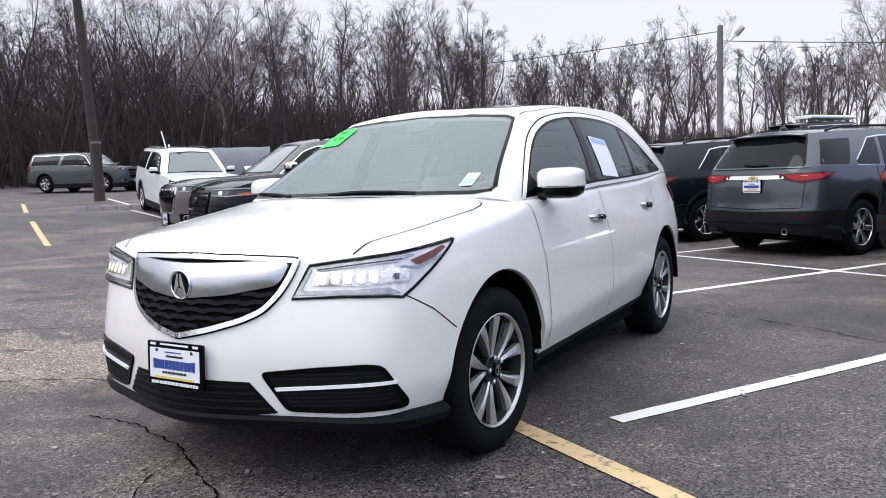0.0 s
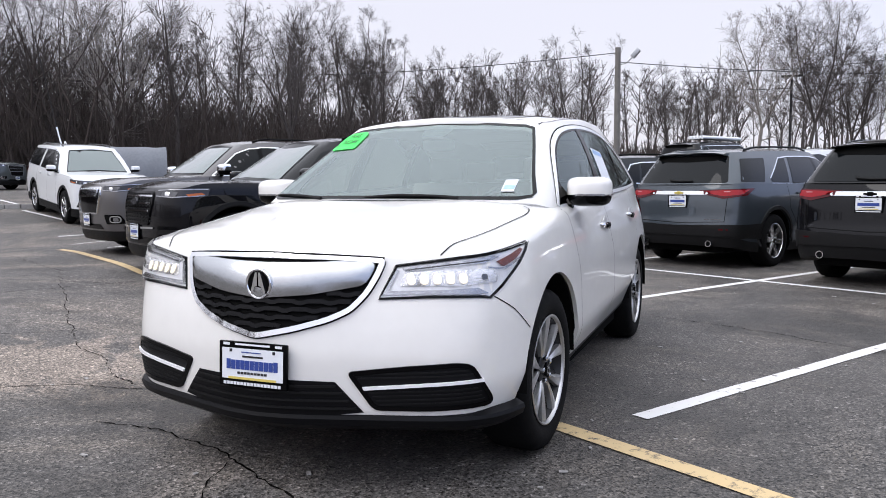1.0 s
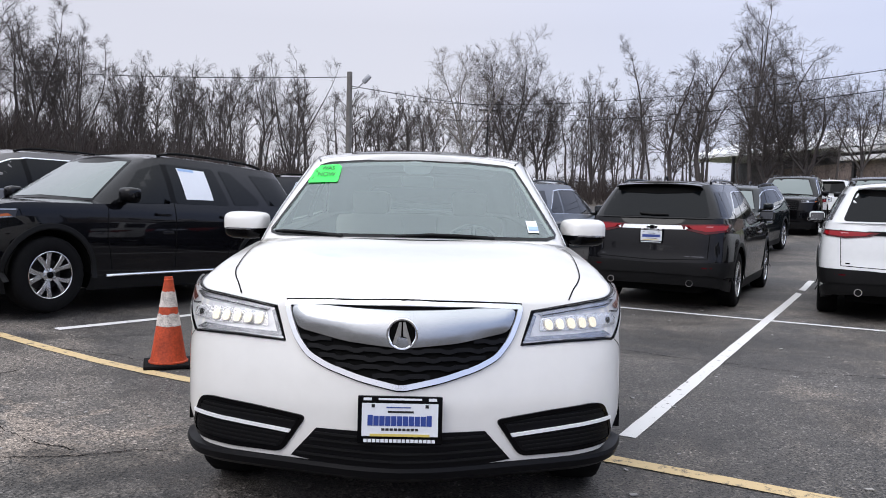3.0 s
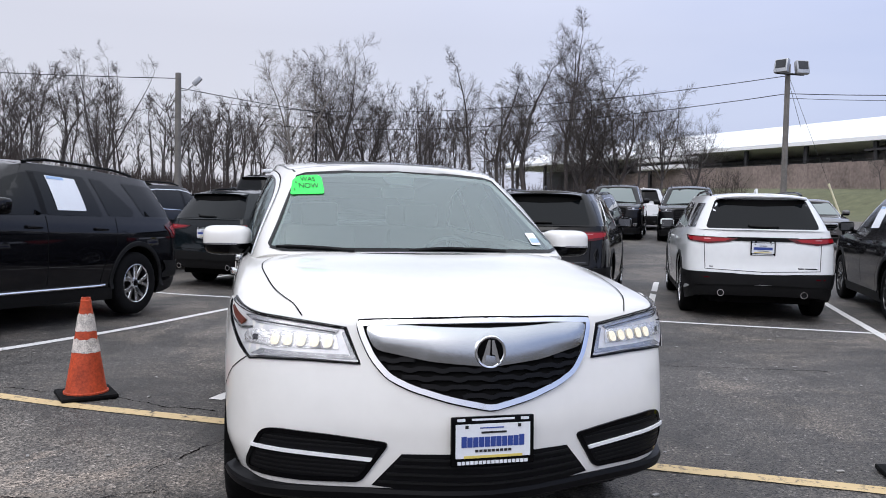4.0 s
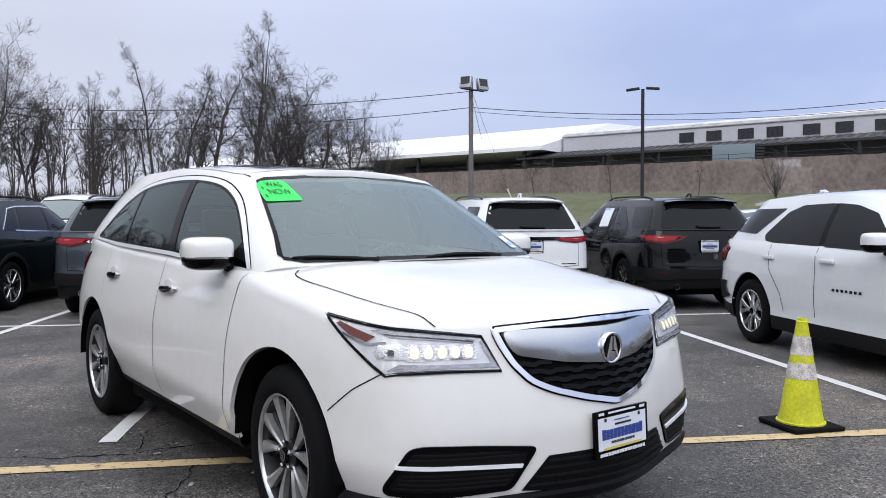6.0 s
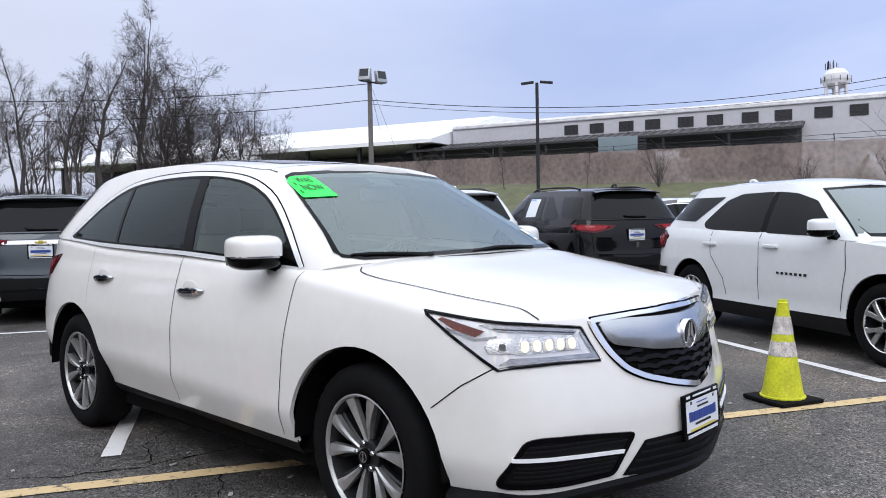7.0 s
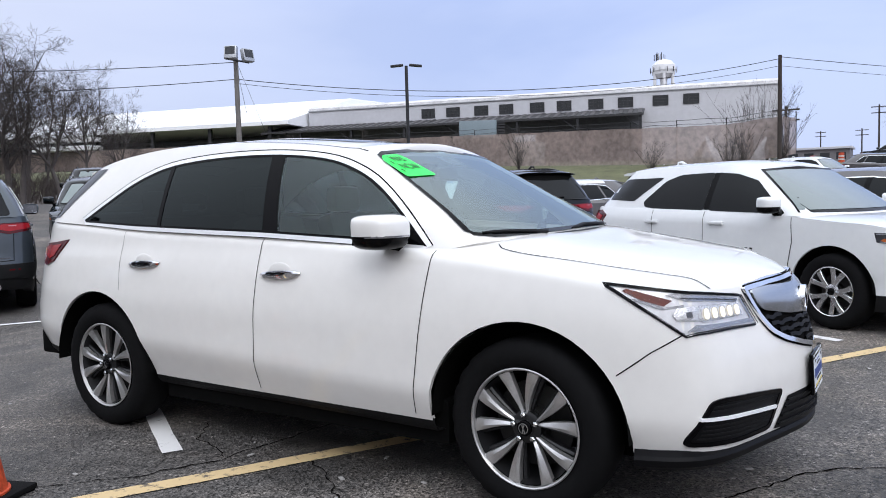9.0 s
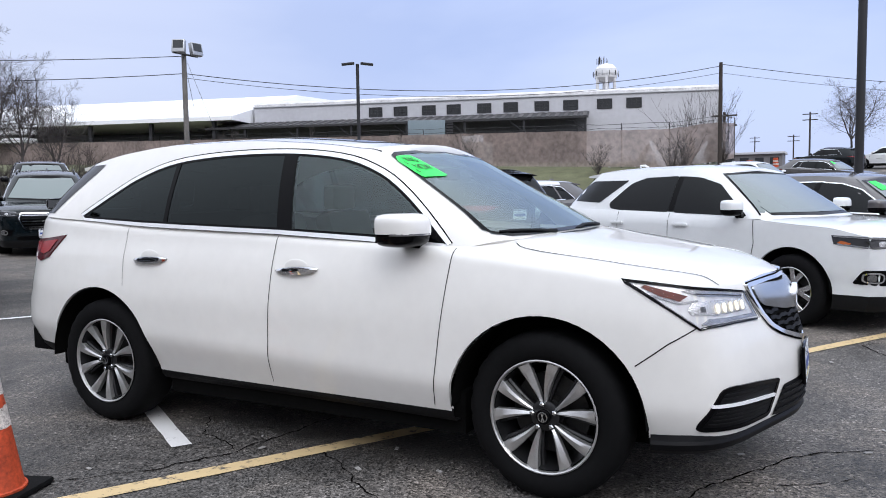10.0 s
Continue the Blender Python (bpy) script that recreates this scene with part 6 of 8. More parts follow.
        part("side_reflector", sd(drape(B, [(0.85, -f + 0.32, nose - 0.058), (hw - 0.07, -f + 0.44, nose - 0.035), (hw - 0.055, -f + 0.46, nose - 0.055), (0.86, -f + 0.34, nose - 0.080)], lw, 0.010, 0.05)), M_amber, lamp)
        fg = rounded([(0.56, hy, 0.60), (0.80, -f + 0.25, 0.60), (0.85, -f + 0.30, 0.47), (0.62, hy, 0.46)], 0.03, 3)
        fog = part("fog_recess", sd(drape(B, fg, lw, 0.004, 0.06, thick=0.006)), M_gloss, car)
        if face == "mesh":
            part("fog_bar", sd(ribbon(B, [(0.60, hy, 0.535), (0.72, -f + 0.2, 0.535), (0.82, -f + 0.28, 0.54)], lw, 0.05, 0.010, step=0.04, thick=0.012)), M_plastic, fog)
        else:
            ring = oblong((0.74, -f + 0.2, 0.532), (0.8, 0.6, 0), (0, 0, 1), 0.085, 0.05, 20, 0.7)
            part("fog_bezel", sd(drape(B, ring, lw, 0.014, 0.03, holes=[shrink(ring, 0.014, lw)], thick=0.012)), M_chrome, fog)
            part("fog_lens", sd(drape(B, oblong((0.75, -f + 0.21, 0.532), (0.8, 0.6, 0), (0, 0, 1), 0.035, 0.03), lw, 0.012, 0.02)), M_lampin, fog)
        tw = (-0.45, -0.9, 0)
        tz = belt - 0.115
        if tail == "wide":
            t = [(0.36, R - 0.05, tz + 0.055), (0.66, R - 0.1, tz + 0.07), (hw - 0.10, R - 0.28, tz + 0.075), (hw - 0.03, R - 0.48, tz + 0.075), (hw - 0.05, R - 0.30, tz - 0.02), (0.70, R - 0.1, tz - 0.065), (0.44, R - 0.05, tz - 0.005)]
        elif tail == "slim":
            t = [(0.34, R - 0.05, tz + 0.03), (0.66, R - 0.1, tz + 0.045), (hw - 0.03, R - 0.50, tz + 0.06), (hw - 0.05, R - 0.32, tz - 0.01), (0.70, R - 0.1, tz - 0.05), (0.44, R - 0.05, tz - 0.02)]
        else:
            t = [(0.66, R - 0.1, tz + 0.09), (hw - 0.08, R - 0.28, tz + 0.11), (hw - 0.03, R - 0.42, tz + 0.05), (hw - 0.04, R - 0.34, tz - 0.10), (0.72, R - 0.1, tz - 0.12)]
        red = part("tail_lamp", sd(drape(B, t, tw, 0.012, 0.06, thick=0.014)), M_redd, car, "red tail lamp")
        mid = sum((Vector(q) for q in t), Vector()) / len(t)
        part("lamp_core", sd(drape(B, [mid + Vector(((q[0] - mid.x) * 0.80, (q[1] - mid.y) * 0.80, (q[2] - mid.z) * 0.62)) for q in t], tw, 0.016, 0.05)), M_red, red)
        part("lamp_reflector", sd(drape(B, [mid + Vector((u * 0.9, -u * 0.35, v)) for u, v in ((-0.05, 0.002), (-0.04, 0.012), (0.05, 0.014), (0.04, 0.0))], tw, 0.019, 0.05)), M_redp, red)
        part("bumper_reflector", sd(drape(B, [(0.66, R, 0.598), (0.78, R - 0.1, 0.598), (0.78, R - 0.1, 0.582), (0.66, R, 0.582)], (0, -1, 0), 0.016, 0.06)), M_redd, car)
        if exhaust:
            bm = bmesh.new()
            lathe(bm, [(0.040, -0.16), (0.042, 0.0), (0.046, 0.012), (0.036, 0.012), (0.034, -0.12), (0.0, -0.12)], 20, "z", Matrix.Translation((s * 0.52, R - 0.03, 0.385)) @ Matrix.Rotation(-math.pi / 2, 4, "X"))
            part("exhaust_tip", bm, M_chrome, car)
    # windscreen and rear glass
    fw = [(-0.76, ws + 0.25, belt - 0.02), (-0.55, rf, roof - 0.125), (0, rf, roof - 0.095), (0.55, rf, roof - 0.125), (0.76, ws + 0.25, belt - 0.02), (0, ws, S["hood"] + 0.03)]
    wsn = part("windscreen", drape(H, fw, (0, 1, 0), 0.004, 0.09), M_gloss, car)
    part("windscreen_glass", drape(H, shrink(fw, 0.03, (0, 1, 0)), (0, 1, 0), 0.007, 0.09), M_screen, wsn)
    rg = [(-0.72, R - 0.2, belt + 0.045), (-0.58, R - 0.25 - tl, roof - 0.12), (0.58, R - 0.25 - tl, roof - 0.12), (0.72, R - 0.2, belt + 0.045)]
    rwn = part("rear_window", drape(H, rounded(rg, 0.06), (0, -1, 0), 0.004, 0.09), M_tint, car)
    top = roof - 0.125
    # dark sheet on the glass that stands in for the spoiler's shade
    part("glass_shade_band", drape(H, [(-0.56, R - 0.3 - tl, top), (0.56, R - 0.3 - tl, top), (0.575, R - 0.3 - tl, top - 0.035), (0.42, R - 0.3 - tl, top - 0.075), (0, R - 0.3 - tl, top - 0.09), (-0.42, R - 0.3 - tl, top - 0.075), (-0.575, R - 0.3 - tl, top - 0.035)], (0, -1, 0), 0.008, 0.08), M_dark, rwn)
    bm = bmesh.new()
    rows = []
    for x in np.linspace(-0.57, 0.57, 13):
        k = 1 - (abs(x) / 0.57) ** 4
        rows.append([bm.verts.new((x, R - 0.2 - tl + y, roof - 0.105 + z + 0.03 * k)) for y, z in ((-0.12, 0.025), (0.08, 0.012), (0.15, -0.002), (0.14, -0.018), (0.02, -0.025))])
    for a, b in zip(rows, rows[1:]):
        for k in range(4):
            bm.faces.new((a[k], b[k], b[k + 1], a[k + 1]))
    for r_ in (rows[0], rows[-1]):
        bm.faces.new(r_)
    bmesh.ops.recalc_face_normals(bm, faces=bm.faces[:])
    part("roof_spoiler", bm, paint_mat, car)
    bm = bmesh.new()
    rw = [Vector((x, R - 0.16, belt + z)) for x, z in ((-0.20, 0.075), (0.0, 0.075), (0.16, 0.085), (0.18, 0.10))]
    line = []
    for p in rw:
        loc, _, _, _ = H.ray_cast(Vector((p.x, R + 2, p.z)), Vector((0, -1, 0)))
        line.append((loc or p) + Vector((0, 0.02, 0)))
    tube(bm, line, [0.012, 0.016, 0.018, 0.014], 6)
    part("rear_wiper", bm, M_plastic, car)
    bm = bmesh.new()
    tube(bm, [(0, R - 0.62 - tl, roof - 0.02), (0, R - 0.52 - tl, roof + 0.03), (0, R - 0.45 - tl, roof + 0.03), (0, R - 0.43 - tl, roof - 0.03)], [0.014, 0.018, 0.014, 0.012], 6)
    part("roof_antenna", bm, paint_mat, car)
    # tailgate: bar, plate, bumper
    if rear_bar:
        gb = part("tailgate_bar", drape(B, [(-0.44, R, belt - 0.070), (0.44, R, belt - 0.070), (0.47, R, belt - 0.092), (0.44, R, belt - 0.120), (0, R, belt - 0.124), (-0.44, R, belt - 0.120), (-0.47, R, belt - 0.092)], (0, -1, 0), 0.012, 0.08, thick=0.014), rear_bar, car)
        loc, _, _, _ = B.ray_cast(Vector((0, R + 2, belt - 0.095)), Vector((0, -1, 0)))
        bm = bmesh.new()
        for x0, x1, z0, z1 in ((-0.07, 0.07, -0.012, 0.012), (-0.03, 0.03, -0.024, 0.024)):
            box(bm, x0, x1, loc.y + 0.010, loc.y + 0.022, belt - 0.095 + z0, belt - 0.095 + z1, 0.003)
        part("badge", bm, M_plateyl if rear_bar is M_chrome and paint_mat is M_grey else M_gloss, gb)
    lo = [(-0.86, R, 0.68), (0.86, R, 0.68), (0.80, R, 0.50), (0.5, R, 0.44), (-0.5, R, 0.44), (-0.80, R, 0.50)]
    part("rear_bumper", drape(B, [(-0.97, R - 0.45, 0.66), (-0.7, R, 0.655), (0, R, 0.64), (0.7, R, 0.655), (0.97, R - 0.45, 0.66), (0.95, R - 0.4, 0.44), (0, R, 0.51), (-0.95, R - 0.4, 0.44)], (0, -1, 0), 0.016, 0.05, thick=0.014), trim, car)
    part("tailgate_line", ribbon(B, [(-0.74, R - 0.1, belt - 0.05), (-0.72, R - 0.1, 0.70), (0, R, 0.675), (0.72, R - 0.1, 0.70), (0.74, R - 0.1, belt - 0.05)], (0, -1, 0), 0.009, 0.002), M_gap, car)
    if plate_rear:
        loc, _, _, _ = B.ray_cast(Vector((0, R + 2, belt - 0.21)), Vector((0, -1, 0)))
        plate_parts(car, Matrix.Translation((0, loc.y + 0.006, belt - 0.21)) @ Matrix.Rotation(math.pi, 4, "Z"))
        for x0, x1, z in ((-0.68, -0.53, 0.725), (-0.51, -0.44, 0.725), (0.62, 0.67, 0.725)):
            part("letter_bar", drape(B, [(x0, R, z), (x1, R, z), (x1, R, z + 0.013), (x0, R, z + 0.013)], (0, -1, 0), 0.006, 0.06), M_gloss if paint_mat in (M_white, M_white2) else M_smoke, car)
    # face
    g = [(-0.46, -f, nose - 0.03), (0.46, -f, nose - 0.03), (0.50, -f, nose - 0.15), (0.40, -f, 0.60), (-0.40, -f, 0.60), (-0.50, -f, nose - 0.15)]
    g = rounded(g, 0.04, 3)
    gr = part("grille", drape(B, g, (0, 1, 0), 0.004, 0.08), M_gloss, car)
    part("grille_surround", drape(B, g, (0, 1, 0), 0.014, 0.06, holes=[shrink(g, 0.024, (0, 1, 0))], thick=0.016), M_gloss if face in ("dark", "mesh") else M_chrome, gr)
    if face == "mesh":
        for i in range(3):
            z = nose - 0.085 - i * 0.085
            part("grille_bar", ribbon(B, [(-0.47 + 0.02 * i, -f, z), (0, -f, z), (0.47 - 0.02 * i, -f, z)], (0, 1, 0), 0.020, 0.012, step=0.1, thick=0.02), M_chrome, gr)
        for i in range(8):
            z = nose - 0.065 - i * 0.0425
            pts = [(-0.45 + 0.05 * k, -f, z + (0.012 if k % 2 else -0.012)) for k in range(19)]
            part("grille_mesh", ribbon(B, pts, (0, 1, 0), 0.012, 0.006, step=0.05, thick=0.010), M_plastic, gr)
        part("grille_badge", drape(B, oblong((0, -f, nose - 0.15), (1, 0, 0), (0, 0, 1), 0.10, 0.042, 20, 1.0), (0, 1, 0), 0.035, 0.04, thick=0.02), M_lampdk, gr)
        part("bumper_strip", ribbon(B, [(-0.52, -f, 0.575), (0, -f, 0.565), (0.52, -f, 0.575)], (0, 1, 0), 0.022, 0.008, step=0.1, thick=0.012), M_chrome, car)
    elif face == "slots":
        for i in range(7):
            x = (i - 3) * 0.125
            sl = rounded([(x - 0.045, -f, nose - 0.06), (x + 0.045, -f, nose - 0.06), (x + 0.045, -f, nose - 0.175), (x - 0.045, -f, nose - 0.175)], 0.015, 3)
            part("grille_slot", drape(B, sl, (0, 1, 0), 0.032, 0.06, holes=[shrink(sl, 0.022, (0, 1, 0))], thick=0.03), M_chrome, gr)
    else:
        for i in range(5):
            z = nose - 0.08 - i * 0.06
            part("grille_bar", ribbon(B, [(-0.43, -f, z), (0, -f, z), (0.43, -f, z)], (0, 1, 0), 0.016, step=0.1, thick=0.014), M_chrome if face == "bar" and i % 2 == 0 else M_plastic, gr)
    loc, _, _, _ = B.ray_cast(Vector((0, -f - 2, 0.50)), Vector((0, 1, 0)))
    plate_parts(car, Matrix.Translation((0, loc.y - 0.006, 0.52)))
    low = rounded([(-0.50, -f, 0.46), (0.50, -f, 0.46), (0.56, -f, 0.385), (-0.56, -f, 0.385)], 0.03, 3)
    part("lower_intake", drape(B, low, (0, 1, 0), 0.005, 0.08), M_gloss, car)
    if sticker:
        part("price_sticker", drape(H, [(-0.50, rf, roof - 0.15), (-0.34, rf, roof - 0.14), (-0.34, rf, roof - 0.25), (-0.54, rf, roof - 0.26)], (0, 1, 0), 0.012, 0.06), M_sticker, car, "green price sticker")
    if paper:
        s = paper
        p = drape(H, side_pts([(1.72, wtop - 0.03), (2.16, wtop - 0.04), (2.20, wlow + 0.06), (1.76, wlow + 0.05)]), (-1, 0, 0), 0.009, 0.08)
        pp = part("window_paper", flip(p) if s < 0 else p, M_paper, car, "white price sheet on the rear side window")
        p = drape(H, side_pts([(1.74, wtop - 0.035), (1.98, wtop - 0.04), (1.98, wtop - 0.07), (1.74, wtop - 0.065)]), (-1, 0, 0), 0.012, 0.08)
        part("sheet_bar", flip(p) if s < 0 else p, M_bluep, pp)
    if quarter == "point":
        for s in (1, -1):
            for i in range(7):
                y0 = 0.86 + i * 0.062
                q = drape(B, side_pts([(y0, 0.70), (y0 + 0.036, 0.70), (y0 + 0.036, 0.725), (y0, 0.725)]), (-1, 0, 0), 0.005, 0.06)
                part("letter_bar", flip(q) if s < 0 else q, M_smoke, car)
    return car


TRAVERSE = dict(f=1.0, wb=3.07, r=1.10, hw=0.99, belt=1.20, roof=1.76, hood=1.14, nose=1.0, ws=0.28, rf=1.10, tail=0.26, tyre=0.385, rim=0.25, style="plain", spokes=6)
S_trav = make_spec(**TRAVERSE)
S_travb = make_spec(**{**TRAVERSE, "style": "twin", "spokes": 6}, mats=(M_alloyb, M_alloyb))
S_expl = make_spec(f=0.87, wb=3.025, r=1.08, hw=0.995, belt=1.17, roof=1.775, hood=1.14, nose=1.02, ws=0.42, rf=1.22, tail=0.22, tyre=0.385, rim=0.235, style="twin", spokes=5, boxy=0.5)
S_jeep = make_spec(f=0.92, wb=2.915, r=0.98, hw=0.965, belt=1.20, roof=1.76, hood=1.15, nose=1.03, ws=0.38, rf=1.15, tail=0.26, tyre=0.385, rim=0.25, style="plain", spokes=5, boxy=0.6)
S_high = make_spec(f=1.02, wb=2.85, r=1.08, hw=0.96, belt=1.17, roof=1.72, hood=1.08, nose=0.97, ws=0.25, rf=1.08, tail=0.34, tyre=0.37, rim=0.25, style="twin", spokes=5)
S_equi = make_spec(f=0.93, wb=2.75, r=0.97, hw=0.92, belt=1.10, roof=1.655, hood=1.04, nose=0.90, ws=0.20, rf=1.05, tail=0.42, tyre=0.355, rim=0.23, style="twin", spokes=5, mats=(M_alloy, M_alloyd), roofw=0.62)
S_taho = make_spec(f=1.02, wb=3.07, r=1.26, hw=1.025, belt=1.27, roof=1.92, hood=1.25, nose=1.13, ws=0.42, rf=1.15, tail=0.12, tyre=0.41, rim=0.26, style="plain", spokes=6, boxy=1.0, roofw=0.72, under=0.42)
S_subu = make_spec(f=1.02, wb=3.40, r=1.30, hw=1.025, belt=1.27, roof=1.92, hood=1.25, nose=1.13, ws=0.42, rf=1.15, tail=0.12, tyre=0.41, rim=0.26, style="plain", spokes=6, boxy=1.0, roofw=0.72, under=0.42)


def parked(x, y, turn):
    """A vehicle's pose on the ground, front axle at x, y, pitched as the ground slopes under it."""
    a, z = radians(turn), ground_z(x, y)
    rear = ground_z(x - 3 * math.sin(a), y + 3 * math.cos(a))
    return pose(x, y, z, math.degrees(math.atan2(rear - z, 3)), 0, turn)


IN, OUT = -31.0, 149.0
suv(parked(4.94, -1.10, IN), S_equi, M_white2, "white compact SUV with bright wheels and black sills", tail="tall", quarter="point", rails=False, cap=None, chrome_dlo=False, clad=False)
suv(parked(-4.55, 4.37, -29.5), S_expl, M_black, "black SUV with barred chrome grille and a price sheet", face="mesh", tail="tall", side_step=True, paper=1, chrome_dlo=False)
suv(parked(-7.05, 6.1, -27), S_jeep, M_grey2, "dark grey SUV with seven chrome grille slots", face="slots", tail="tall", quarter="small", cap=M_chrome)
suv(parked(2.7, 12.0, 152), S_trav, M_grey, "grey metallic SUV with a chrome tailgate bar, seen from behind")
suv(parked(5.06, 10.0, 150), S_trav, M_black, "black SUV with a chrome tailgate bar and bright wheels")
suv(parked(7.62, 8.93, 153), S_trav, M_white2, "white SUV with black lower bumper and dark tailgate bar", tail="slim", rear_bar=M_gloss, chrome_dlo=False)
suv(parked(10.03, 7.28, 149.5), S_travb, M_black, "black SUV with black wheels and a window price sheet", paper=1, rear_bar=None, chrome_dlo=False)
suv(parked(0.72, 13.3, 143), S_high, M_black2, "dark green-black SUV with roof rails and slim tail lamps", tail="slim", quarter="small", rear_bar=None)
suv(parked(-2.1, 15.0, OUT), S_high, M_black, "black SUV with roof rails", tail="slim", quarter="small", rear_bar=None)
suv(parked(-13.95, 11.94, 62), S_taho, M_white2, "large white SUV with dark barred grille, facing the aisle", tail="tall", quarter="box", sticker=False)
suv(parked(11.6, 21.3, IN), S_taho, M_black, "large black SUV facing the aisle", tail="tall", quarter="box", face="dark")
S_low = make_spec(f=1.0, wb=2.80, r=1.05, hw=0.93, belt=1.06, roof=1.57, hood=1.0, nose=0.86, ws=0.15, rf=1.0, tail=0.50, tyre=0.345, rim=0.235, style="twin", spokes=5, roofw=0.60)
suv(parked(7.35, -2.45, IN), S_low, M_grey2, "dark grey car with a green price sticker on its windscreen", tail="slim", quarter="small", sticker=True, rails=False)
suv(parked(-29.85, 21.3, 104), S_subu, M_green, "long grey-green SUV with chrome grille, parked across the lot", tail="tall", quarter="box")
two_tone = suv(parked(12.1, 7.0, -121), S_low, M_grey2, "dark grey crossover with a white roof", tail="slim", quarter="small", rails=False)
bm = house_shell(S_low, 66, 7, 5)
bmesh.ops.delete(bm, geom=[q for q in bm.faces if q.calc_center_median().z < S_low["roof"] - 0.085], context="FACES")
bmesh.ops.translate(bm, vec=(0, 0, 0.006), verts=bm.verts[:])
part("roof", bm, M_white2, two_tone, "white painted roof")
CARS = {o["label"].split()[0] + str(n): o for n, o in enumerate(o for o in scene.collection.objects if o.get("category") == "car")}
big_black = next(o for o in CARS.values() if "large black" in o["label"])
big_white = next(o for o in CARS.values() if "large white" in o["label"])
stickered = next(o for o in CARS.values() if "green price" in o["label"])
dark_hl = next(o for o in CARS.values() if "roof rails and slim" in o["label"])
white_eq = next(o for o in CARS.values() if "white compact" in o["label"])
for src, x, y, turn in ((big_black, 13.7, 19.9, IN), (stickered, 16.9, 17.6, IN), (big_white, 18.5, 31.5, OUT), (dark_hl, 60, 1.5, OUT), (stickered, 40, -1.3, IN), (white_eq, 36, 1.7, IN), (white_eq, 63, -2.3, 165),
                        (big_white, -57.7, 33.7, 40), (big_black, -53.7, 30, 30), (big_white, -59, 32.4, 40), (dark_hl, -8.5, 10.1, IN), (big_black, 1.43, 28.4, OUT), (white_eq, 1.8, 17.9, IN), (dark_hl, 6.8, 14.4, -36)):
    copy_thing(src, parked(x, y, turn))


for i in range(5):
    c = Vector((0.45, 26.8, ground_z(1.43, 28.4) + 2.02)) + E_ * (i - 2) * 0.13
    bm = bmesh.new()
    tube(bm, [c - D_ * 1.2, c + D_ * 1.2], 0.06, 12)
    single("pipe", bm, M_paper, "white plastic pipe lying on a vehicle's roof rack", "pipe", group="pipes on the roof rack")
# ---- poles, fence, building ----
def pole(name, x, y, h, r0, r1, mat, label, category="pole", sink=0.3):
    t = thing(name, label, category, pose(x, y, ground_z(x, y)))
    bm = bmesh.new()
    tube(bm, [(0, 0, -sink), (0, 0, h * 0.5), (0, 0, h)], [r0, (r0 + r1) / 2, r1], 12)
    part("post", bm, mat, t)
    return t


wall_a, wall_b = Vector((81.0, 11.0, 0)), Vector((66.8, 61.3, 0))


